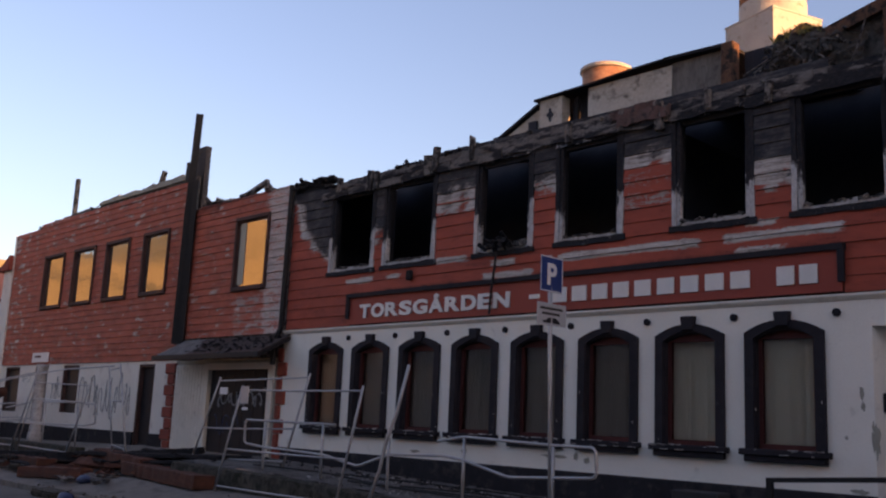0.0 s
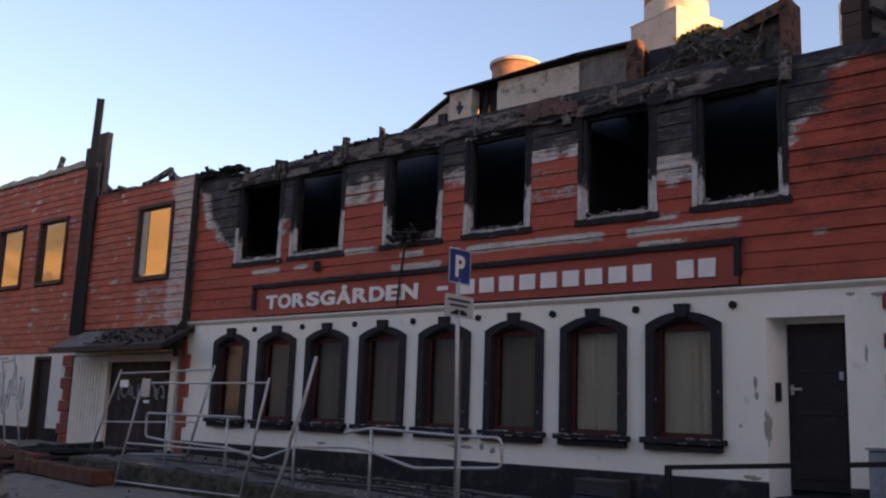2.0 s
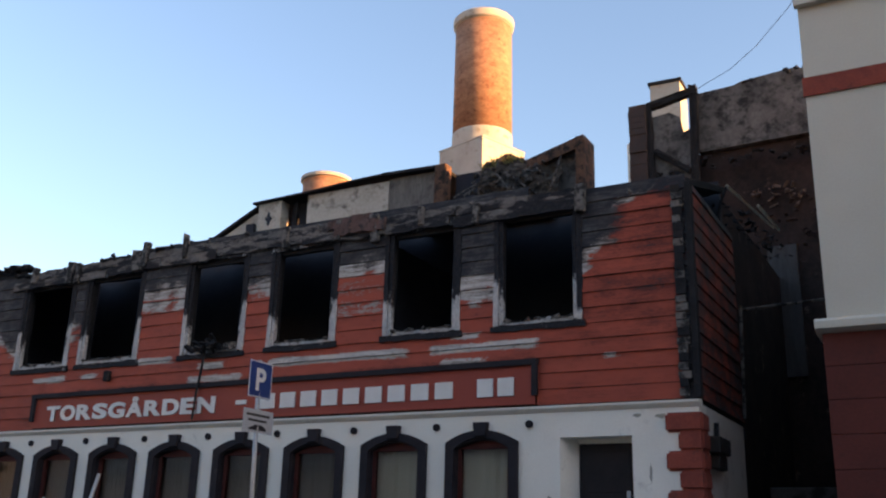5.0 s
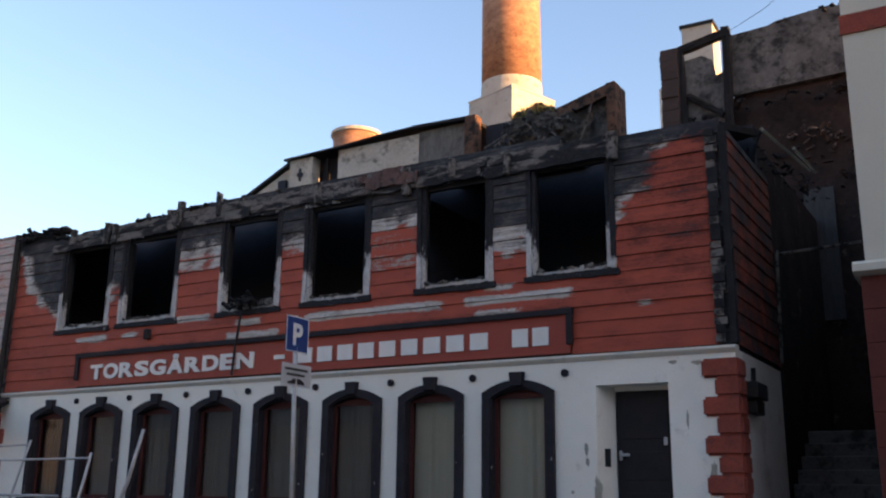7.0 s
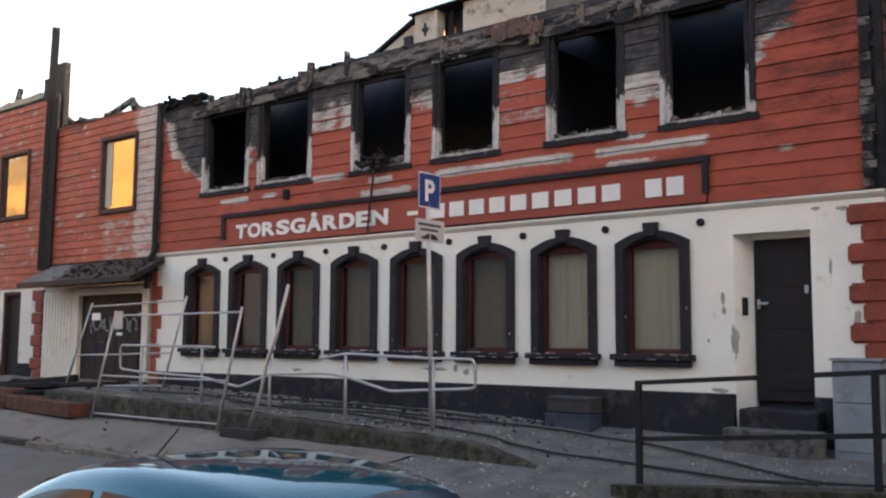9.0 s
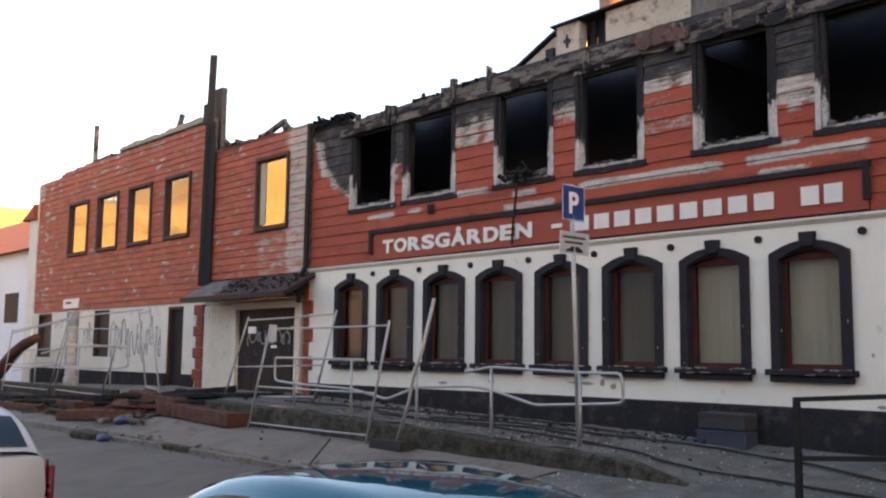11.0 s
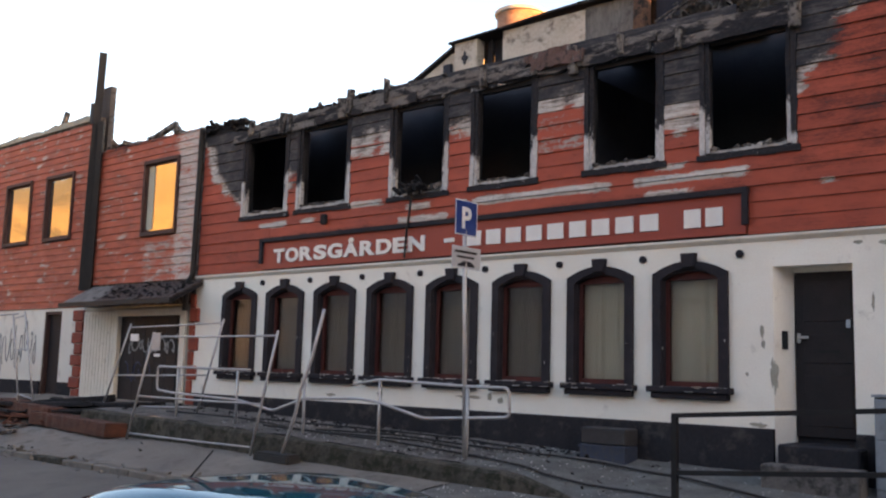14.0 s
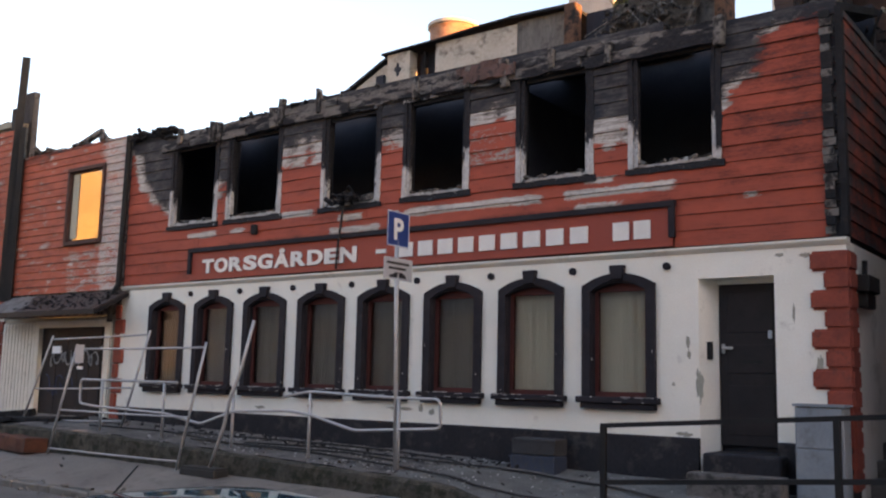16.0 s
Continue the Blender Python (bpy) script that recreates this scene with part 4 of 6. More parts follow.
rubble("roof_debris", XL, -11.3, -0.02, 0.3, lambda x, y: top_main(x) - 0.08, 190, 0.12, CHAR, "burnt splinters and tiles along the wall top", seed=2)
rubble("roof_debris", -11.3, -3.2, 0.0, 0.3, lambda x, y: top_main(x) - 0.1, 130, 0.1, CHAR_GREY, "ashen splinters along the wall top", seed=3)
rubble("roof_debris", XL + 0.1, -15.3, -0.06, 0.2, lambda x, y: 6.5 - 0.2 * rnd(x, 0, 2), 90, 0.11, CHAR, "black lumps of burnt roofing over the corner", seed=5)

# ---------------- attic behind ----------------
AY = 3.0
at = thing("attic", "burnt attic storey with flaking white plaster and dark roof edge", "attic", kind="structure", at=(-9.5, AY, 6.5))
part("plaster_wall", bars((-11.1, -9.2, AY, AY + 0.2, 7.05, 8.36)), ATTIC_PLASTER, at, "white plaster, stained below")
part("grey_wall", bars((-9.2, -8.15, AY + 0.02, AY + 0.2, 7.05, 8.40)), GREY_BOARDS, at, "grey sooty boards")
part("dormer_wall", bars((-12.3, -11.72, AY - 0.05, AY + 0.2, 7.05, 8.33)), ATTIC_PLASTER, at, "white dormer cheek")
bm = bmesh.new()
prism(bm, [(-13.35, 7.05), (-12.3, 7.05), (-12.3, 8.18), (-12.45, 8.18), (-13.4, 7.72)], AY + 0.05, AY + 0.25)
part("gable_wall", bm, ATTIC_PLASTER, at, "white gable slope")
bm = bmesh.new()
prism(bm, [(-13.7, 7.62), (-12.3, 8.30), (-12.3, 8.36), (-13.73, 7.68)], AY - 0.02, AY + 2.5)
part("sloping_roof", bm, CHAR, at, "dark sloping roof edge")
# dark sheet and plate put in the shade of the recess and gable hole
part("recess_shade_sheet", bars((-11.72, -11.1, AY + 0.3, AY + 0.4, 7.05, 8.35)), INSIDE, at)
part("gable_hole_plate", bars((-12.62, -12.42, AY - 0.03, AY + 0.04, 7.72, 7.95)), INSIDE, at, "dark plate standing for a small shaded opening in the gable")
part("window_post", bars((-11.50, -11.44, AY + 0.1, AY + 0.2, 7.05, 8.3)), CHAR, at)
bm = bmesh.new()
prism(bm, [(-12.42, 8.37), (-11.0, 8.41), (-10.0, 8.47), (-9.2, 8.49), (-9.2, 8.45), (-10.0, 8.43), (-11.0, 8.37), (-12.42, 8.33)], AY - 0.12, AY + 2.5)
prism(bm, [(-9.3, 8.50), (-8.0, 8.46), (-8.0, 8.40), (-9.3, 8.44)], AY - 0.12, AY + 2.5)
part("roof_edge", bm, CHAR, at, "charred roof edge")
bm = bmesh.new()
poly = [(-12.02 + 0.06 * math.cos(a) * (1 + 0.4 * math.cos(4 * a)), 7.98 + 0.11 * math.sin(a) * (1 + 0.3 * math.cos(4 * a))) for a in (2 * math.pi * k / 24 for k in range(24))]
# flat dark plate on the wall paints the cut-out's shade
prism(bm, poly, AY - 0.075, AY - 0.05)
part("cut_out", bm, INSIDE, at, "dark plate standing for the shaded cut-out ornament")
bm = bmesh.new()
obox(bm, pose(-8.0, AY - 0.05, 7.9, 0, 1, 0), 0.24, 0.24, 1.1)
rounded(bm, 0.02)
part("corner_stud", bm, SCORCHED, at, "brown scorched post")
# dark sheet paints the shade inside the opening beside the stud
part("opening_shade_sheet", bars((-7.88, -7.3, AY + 0.25, AY + 0.35, 7.05, 8.35)), INSIDE, at)
bm = bmesh.new()
prism(bm, [(-7.3, 7.05), (-5.33, 7.05), (-5.33, 8.42), (-6.2, 8.16), (-6.9, 8.1), (-7.3, 8.25)], AY + 0.1, AY + 0.25)
part("broken_wall", bm, BURNT_PLASTER, at, "broken sooty wall")
bm = bmesh.new()
obox(bm, pose(-5.78, AY - 0.02, 8.3, 0, -15.5, 0), 1.15, 0.12, 0.2)
obox(bm, pose(-5.28, AY + 0.1, 8.0, 0, 0, 0), 0.16, 0.5, 1.0)
part("tilted_board", bm, SCORCHED, at, "tilted scorched boards")
bm = bmesh.new()
nx, nz = 44, 26
grid = []
for i in range(nx + 1):
    x = -7.22 + 1.55 * i / nx
    top = line(x, (-7.22, 8.12), (-7.14, 8.38), (-6.9, 8.42), (-6.62, 8.46), (-6.25, 8.24), (-5.9, 8.1), (-5.67, 8.08)) + 0.09 * rnd(x, 0, 5.0, 2)
    for j in range(nz + 1):
        v = j / nz
        z = 7.0 + (top - 7.0) * v
        grid.append(bm.verts.new((x + 0.05 * rnd(x, z, 6, 1), AY - 0.42 + 0.4 * v + 0.2 * rnd(x, z, 3.2, 4) + 0.1 * rnd(x, z, 9.0, 7), z)))
for i in range(nx):
    for j in range(nz):
        q = i * (nz + 1) + j
        bm.faces.new((grid[q], grid[q + nz + 1], grid[q + nz + 2], grid[q + 1]))
solid("attic_debris", bm, MOSS_STUFF, "slumped mound of burnt rubble in the attic", "debris", "stuff")
rubble("attic_debris", -7.2, -5.8, AY - 0.55, AY - 0.15, lambda x, y: 7.15 + 0.85 * random.Random(round(x * 991)).random(), 110, 0.08, CHAR_GREY, "burnt laths and lumps stuck in the rubble", 0.8, seed=7)
bm = bmesh.new()
for k in range(6):
    x = -7.35 + 0.3 * k
    tube(bm, [(x, AY - 0.45, 7.2), (x + rng.uniform(-0.3, 0.3), AY - 0.5, 7.6), (x + rng.uniform(-0.4, 0.4), AY - 0.4, 7.8 + 0.3 * rng.random())], 0.018, 5)
solid("hanging_laths", bm, CHAR_GREY, "thin burnt laths sticking out of the debris", "debris", "stuff")
bm = bmesh.new()
for k in range(240):
    x = -7.2 + 0.8 * rng.random() ** 1.3
    y, z = AY - 0.1 + 0.3 * rng.random(), line(x, (-7.2, 8.3), (-6.9, 8.4), (-6.4, 8.36)) - 0.12 + 0.1 * rng.random()
    d, h = Vector((rng.uniform(-0.09, 0.09), rng.uniform(-0.09, 0.09), 0)), rng.uniform(0.05, 0.14)
    bm.faces.new([bm.verts.new(q) for q in ((x - 0.012, y, z), (x + 0.012, y + 0.006, z), (x + d.x, y + d.y, z + h))])
solid("dry_weeds", bm, WEEDS, "dry weeds in low sun on the attic rubble", "weeds", "stuff")

# ---------------- round vent shaft and chimney ----------------
v = thing("vent_shaft", "short round brick vent shaft with pale cap", "vent", at=(-15.86, 10.5, 8))
bm = bmesh.new()
lathe(bm, [(0.70, -0.5), (0.70, 12.12)], -16.23, 10.5)
part("shaft", bm, CHIMNEY_BRICK, v, smooth=True)
bm = bmesh.new()
lathe(bm, [(0.69, 12.1), (0.77, 12.13), (0.77, 12.22), (0.72, 12.25), (0.3, 12.26)], -16.23, 10.5)
part("cap", bm, CHIMNEY_WASH, v, "pale round cap")
CHX, CHY = -13.24, 15.0
c = thing("chimney", "tall round brick chimney on a white square base, sunlit", "chimney", at=(CHX, CHY, -0.5))
bm = bmesh.new()
lathe(bm, [(1.0, 14.9), (0.97, 18.98)], CHX, CHY, 48)
part("flue", bm, CHIMNEY_BRICK, c, "round yellow-red brick stack", True)
bm = bmesh.new()
lathe(bm, [(0.97, 18.93), (1.03, 18.97), (1.05, 19.0), (1.06, 19.2), (1.0, 19.27), (0.7, 19.28), (0.68, 19.0)], CHX, CHY, 48)
part("crown", bm, CHIMNEY_WASH, c, "pale stone crown")
bm = bmesh.new()
lathe(bm, [(1.012, 14.1), (1.012, 14.84), (1.0, 14.9)], CHX, CHY, 48)
part("collar", bm, CHIMNEY_WASH, c, "whitewashed collar")
bm = bmesh.new()
m = pose(CHX, CHY, 0, 0, 0, -18)
vs = box(bm, -1.0, 1.0, -1.0, 1.0, -0.5, 14.3)
vs += box(bm, -1.02, 1.02, -1.02, 1.02, 14.303, 14.36)
for vv in vs:
    vv.co = m @ vv.co
part("base", bm, CHIMNEY_WASH, c, "white rendered square base")

# ---------------- stair alley and what stands behind ----------------
bm = bmesh.new()
box(bm, -6.15, 4.0, 9.0, 9.4, -0.4, 10.4)
solid("wall_back_lower", bm, BURNT_BRICK, "burnt brick wall at the end of the alley", "wall", "structure")
bm = bmesh.new()
prism(bm, [(-4.65, 10.40), (4.0, 10.58), (4.0, 12.3), (-2.2, 11.98), (-2.5, 12.05), (-3.6, 11.97), (-3.8, 11.9), (-4.65, 11.86)], 8.85, 9.3)
solid("wall_back_upper", bm, BURNT_PLASTER, "grey sooty plaster gable above the alley", "wall", "structure")
bm = bmesh.new()
obox(bm, pose(-4.70, 8.7, 10.5, 0, 1, 0), 0.15, 0.2, 3.0)
obox(bm, pose(-5.3, 8.68, 11.73, 0, -11, 0), 1.45, 0.2, 0.15)
obox(bm, pose(-5.72, 8.67, 10.75, 0, -2, 0), 0.17, 0.2, 1.8)
obox(bm, pose(-5.2, 8.62, 10.2, 0, 38, 0), 1.0, 0.1, 0.12)
bmesh.ops.subdivide_edges(bm, edges=bm.edges[:], cuts=4, use_grid_fill=True)
for vv in bm.verts:
    vv.co += Vector((rng.uniform(-1, 1), rng.uniform(-1, 1), rng.uniform(-1, 1))) * 0.022
solid("gable_frame", bm, CHAR, "charred timber frame of a lost gable", "beam", group="charred beams")
bm = bmesh.new()
for k in range(34):
    jx, jy = rng.uniform(-0.012, 0.012), rng.uniform(-0.02, 0.02)
    box(bm, -6.16 + jx, -5.76 + jx, 8.5 + jy, 8.88, 6.6 + 0.15 * k + 0.006, 6.6 + 0.15 * (k + 1))
solid("brick_pier", bm, TILE, "sooty brick pier standing alone", "pier")
bm = bmesh.new()
prism(bm, [(-5.69, 9.0), (-4.8, 9.0), (-4.8, 10.95), (-4.95, 10.9), (-5.02, 11.3), (-5.25, 11.45), (-5.69, 11.4)], 8.7, 8.8)
solid("charred_wall", bm, BURNT_PLASTER, "scorched remnant of wall inside the gable frame", "wall")
s = thing("small_chimney", "square white chimney with dark cap, sunlit on one side", "chimney", at=(-6.6, 13.0, 9))
bm = bmesh.new()
m = pose(-6.42, 13.2, 0, 0, 0, 2)
for vv in box(bm, -0.42, 0.42, -0.42, 0.42, -0.5, 14.35):
    vv.co = m @ vv.co
part("shaft", bm, CHIMNEY_WASH, s)
bm = bmesh.new()
for vv in box(bm, -0.47, 0.47, -0.47, 0.47, 14.353, 14.43):
    vv.co = m @ vv.co
top = [bm.verts.new(m @ Vector(p)) for p in ((-0.47, -0.47, 14.44), (0.47, -0.47, 14.44), (0.47, 0.47, 14.44), (-0.47, 0.47, 14.44), (0, 0, 14.66))]
for k in range(4):
    bm.faces.new((top[k], top[(k + 1) % 4], top[4]))
bm.faces.new(top[:4][::-1])
part("cap", bm, BLACK_METAL, s, "dark pitched cap")
bm = bmesh.new()
box(bm, -7.3, -6.85, 12.0, 12.4, -0.5, 12.35)
solid("chimney_stub", bm, STONE_WHITE, "small pale chimney stub behind the roofs", "chimney")

rubble("gable_debris", -4.6, 3.5, 8.85, 9.2, lambda x, y: line(x, (-4.65, 11.75), (-3.8, 11.78), (-3.6, 11.95), (-2.2, 12.0), (4, 12.3)) - 0.05, 130, 0.13, CHAR, "ragged charred edge along the gable top", seed=41)
rubble("gable_debris", -5.7, 2.0, 8.6, 8.84, lambda x, y: 10.15 + 0.35 * rnd(x, y, 2.0, 7) + 0.02 * x, 170, 0.1, CHAR, "burnt laths hanging below the plaster", seed=42)
rubble("alley_debris", -3.4, -2.75, 2.6, 8.4, lambda x, y: 6.4 + 0.14 * y + 0.25 * rnd(x * 3, y, 1.0, 3), 130, 0.06, CHAR, "tangle of burnt battens sagging over the alley", seed=43)
rubble("gable_bricks", -3.6, -2.4, 8.86, 8.98, lambda x, y: 9.15 + 0.5 * rnd(x * 4.0, y * 30, 1.0, 6), 28, 0.09, PINK_BRICK, "burst pinkish bricks above the alley", seed=45)
rubble("gable_bricks", -4.4, 0.5, 8.93, 9.0, lambda x, y: 8.6 + 1.2 * rnd(x * 3.0, x * 1.7, 5.0, 3), 80, 0.1, BURNT_BRICK, "burst brickwork standing proud of the burnt wall", seed=44)
# rear wing along the alley
solid("wall_rear_return", bars((XR - 0.32, XR - 0.1, 2.453, 2.9, 0.2, 6.3)), BURNT_BRICK, "scorched brick return behind the side wall", "wall", "structure")
bm = bmesh.new()
box(bm, -6.9, XR - 0.35, 2.91, 8.9, 0.3, 7.3)
solid("wall_rear_wing", bm, BURNT_BRICK, "dark rear wing along the stair alley", "wall", "structure")
bm = bmesh.new()
box(bm, -3.35, -2.75, 8.9, 8.985, 5.2, 8.0)
solid("rear_shutter", bm, SHUTTER, "grey shutter on the dark rear wing", "shutter")
gb = thing("gutter_board", "burnt pale gutter boards sagging over the alley", "board", at=(XR, 1.75, 6.76))
for k in range(2):
    bm = bmesh.new()
    tube(bm, [(XR + 0.14, 1.75 + 2.4 * k, 6.76 + 0.5 * k), (XR + 0.14, 5.5 + 0.6 * k, 7.29 + 0.14 * k)], [0.03, 0.024], 4)
    part("board", bm, SCAR, gb)
bm = bmesh.new()
tube(bm, [(XR - 0.05, 1.78, 6.1), (XR + 0.02, 1.77, 6.5), (XR + 0.13, 1.76, 6.76)], 0.02, 4)
part("bracket", bm, CHAR, gb, "charred bracket")
bm = bmesh.new()
tube(bm, [(XR + 0.08, 2.2, 3.5), (XR + 0.08, 2.42, 5.15)], 0.025)
solid("side_downpipe", bm, CHAR_GREY, "thin scorched downpipe on the side wall", "pipe")
bm = bmesh.new()
tube(bm, [(XR + 0.06, 2.45, 5.1), (-2.0, 2.5, 5.14), (-1.3, 2.5, 5.17)], 0.022)
solid("alley_bar", bm, CHAR_GREY, "thin pipe spanning the alley", "pipe")
stairs = thing("stairs", "worn concrete steps climbing the dark alley", "stairs", kind="structure", at=(-2.0, 0.35, 0.5))
for k in range(12):
    bm = bmesh.new()
    box(bm, XR + 0.003, -1.365, 0.35 + 0.34 * k, 0.35 + 0.34 * (k + 1) + 0.04, 0.3, 0.5 + 0.2 * k)
    rounded(bm, 0.015)
    part("step", bm, UPPER_PAVING, stairs)
part("landing", bars((XR + 0.003, -1.365, 4.47, 8.9, 0.3, 2.7)), CONCRETE, stairs)
mb = thing("meter_box", "dark electric meter box on the side wall", "meter box", at=(XR, 1.0, 2.8))
bm = bmesh.new()
box(bm, XR, XR + 0.16, 0.3, 0.85, 2.86, 3.06)
box(bm, XR, XR + 0.12, 0.38, 0.8, 2.68, 2.855)
rounded(bm, 0.015)
part("case", bm, DUSTY_GLASS, mb)
bm = bmesh.new()
tube(bm, [(XR + 0.05, 0.6, 3.06), (XR + 0.05, 0.62, 3.25)], 0.03)
part("conduit", bm, BLACK_METAL, mb)

# neighbouring house
nb = thing("neighbour_house", "white rendered house with red base and red band", "house", kind="structure", at=(3, -0.3, 0))
# unseen length and 12 m height are added to block the low sun
part("upper_wall", bars((-1.25, 150, -0.3, 3.25, 4.22, 12.0)), NEXT_WHITE, nb, "white rendered wall")
# kept lower out of view so the sun reaches the attic
part("rear_wall", bars((-1.25, 150, 3.253, 8.84, 4.22, 8.8)), NEXT_WHITE, nb, "white rendered wall")
part("lower_wall", bars((-1.295, 150, -0.325, 8.94, -0.5, 4.06)), NEXT_RED, nb, "dark red rendered base")
for k in range(11):
    bm = bmesh.new()
    box(bm, -1.31, 150, -0.34, 8.95, 0.02 + 0.368 * k, 0.02 + 0.368 * k + 0.362)
    rounded(bm, 0.004)
    part("course", bm, NEXT_RED, nb)
bm = bmesh.new()
prism(bm, [(-0.30, 4.06), (-0.46, 4.10), (-0.46, 4.18), (-0.40, 4.22), (8.0, 4.22), (8.0, 4.06)], -1.37, 150, "x")
part("ledge", bm, NEXT_WHITE, nb, "white moulded ledge")
part("band", bars((-1.27, 150, -0.33, -0.302, 6.95, 7.19)), QUOIN_RED, nb, "red painted band")
part("cornice", bars((-1.285, 150, -0.40, -0.302, 8.15, 8.4)), STONE_WHITE, nb)
bm = bmesh.new()
prism(bm, [(-0.5, 12.0), (3.35, 12.0), (1.4, 13.0)], -1.33, 150.2, "x")
prism(bm, [(3.26, 8.8), (8.84, 8.8), (8.84, 8.9), (3.26, 9.0)], -1.3, 150.2, "x")
part("roof", bm, ROOF_RED, nb, "red clay roof")

# ---------------- boarded wing on the left, with the garage ----------------
LX0, LX1 = -32.3, -20.95
wing_holes = [(-29.62, -28.22), (-27.48, -26.12), (-25.36, -24.02), (-23.16, -21.86)]
WZ0, WZ1 = 4.65, 6.21


def top_wing(x):
    return line(x, (-32.4, 7.2), (-31, 7.25), (-28.5, 7.42), (-26.3, 7.45), (-26.2, 7.5), (-22, 7.5), (-21, 7.45), (-20.9, 6.7), (-17.5, 6.62), (-16.5, 6.58))


bm = bmesh.new()
cuts = [LX0] + [e for h in wing_holes for e in h] + [LX1, ]
for a, b in zip(cuts[0::2], cuts[1::2]):
    box(bm, a, b, 0.004, 0.2, 2.92, WZ1)
for a, b in wing_holes:
    box(bm, a, b, 0.004, 0.2, 2.92, WZ0)
x = LX0
while x < LX1 - 0.02:
    w = min(rng.uniform(0.2, 0.9), LX1 - x)
    box(bm, x, x + w, 0.006, 0.19, WZ1 + 0.002, top_wing(x + w / 2) + rng.uniform(-0.06, 0.05))
    x += w
for a, b in ((-20.95, -18.67), (-17.41, XL)):
    box(bm, a, b, 0.004, 0.2, 2.92, 6.05)
box(bm, -18.67, -17.41, 0.004, 0.2, 2.92, 4.47)
box(bm, -20.95, XL, 0.006, 0.19, 6.052, 6.6)
wall_wing = solid("wall_wing", bm, CHAR_GREY, "timber core of the boarded wing", "wall", "structure")


def bare_wing(x, z):
    b = 0.22 + 0.34 * rnd(x * 2.4, z * 8.0, 0.8, 2) + 0.42 * rnd(x * 4.0, z * 16.0, 0.9, 5) + (0.06 if z > 6.7 else 0)
    if x > -18.2:
        b = max(b, min(0.62, 0.5 + (x + 17.45) * 1.2))
    if x > -18.6 and z < 4.3:
        b = max(b, 0.42)
    if -32.3 < x < -31.0:
        b += 0.12
    return min(1, max(0, b))


def char_wing(x, z):
    c = 0.10 + 0.05 * rnd(x, z, 1.2, 4)
    if abs(x + 20.9) < 0.25:
        c = 0.45
    if z < 3.35 and x < -23:
        c = 0.12
    if -20.9 < x and z > 6.45:
        c = 0.4
    return c


boarding(wall_wing, *FRONT, LX0, LX1, 2.93, 7.35, 0.165, [(a - 0.035, b + 0.035, WZ0 - 0.05, WZ1 + 0.05) for a, b in wing_holes], bare_wing, char_wing, top_wing, 0.006, 3.6, FADED_HAZED_SIDING)
boarding(wall_wing, *FRONT, -20.7, XL - 0.1, 3.42, 6.6, 0.165, [(-18.70, -17.38, 4.42, 6.1)], bare_wing, char_wing, top_wing, 0.006, 2.6, FADED_HAZED_SIDING)
bm = bmesh.new()
box(bm, LX0 - 0.04, LX0, -0.06, 6.0, 0.3, 7.2)
box(bm, LX0 - 0.72, LX0 - 0.045, -0.06, 0.4, 0.3, 6.05)
solid("wall_wing_end", bm, WHITE_WALL, "end wall of the boarded wing", "wall", "structure")
bm = bmesh.new()
prism(bm, [(LX0 - 1.15, 6.06), (LX0 - 0.05, 6.06), (LX0 - 0.05, 6.55), (LX0 - 0.5, 6.3)], -0.2, 0.5)
solid("eave_end", bm, QUOIN_RED, "red-brown end of an eave beside the wing", "eave", "structure")
rubble("roof_debris", -20.6, -17.2, 0.0, 0.4, lambda x, y: 6.58 + 0.14 * max(0, rnd(x, 1, 1.3)), 120, 0.12, CHAR_GREY, "broken tiles and laths along the garage wall top", seed=8)
rubble("roof_debris", LX0, -21.2, 0.02, 0.2, lambda x, y: top_wing(x) - 0.02, 70, 0.07, CHAR_GREY, "splinters along the wing's wall top", seed=9)
bm = bmesh.new()
obox(bm, pose(-18.3, 0.12, 6.76, 0, -14, 0), 1.0, 0.1, 0.1)
obox(bm, pose(-17.75, 0.12, 6.75, 0, 40, 0), 0.4, 0.08, 0.1)
solid("broken_rafter", bm, CHAR_GREY, "broken rafter lying on the garage wall", "beam")
bm = bmesh.new()
x = -26.2
while x < -21.4:
    w = rng.uniform(0.25, 0.9)
    prism(bm, [(x, 7.42), (min(-21.3, x + w), 7.42), (min(-21.3, x + w), 7.53 + rng.uniform(-0.05, 0.06)), (x, 7.53 + rng.uniform(-0.05, 0.05))], -0.05 + rng.uniform(-0.015, 0.015), 0.2)
    x += w + 0.004
solid("roof_batten", bm, SCAR, "weathered batten on the wing's wall top", "trim", "structure")
bm = bmesh.new()
box(bm, -28.3, -28.16, 0.05, 0.15, 7.3, 8.55)
solid("bare_post", bm, CHAR_GREY, "thin bare post standing above the roofline", "post")
bm = bmesh.new()
obox(bm, pose(-22.8, 0.1, 7.7, 0, 30, 0), 0.12, 0.1, 0.45)
solid("broken_lath", bm, CHAR_GREY, "short broken lath on the wall top", "post")


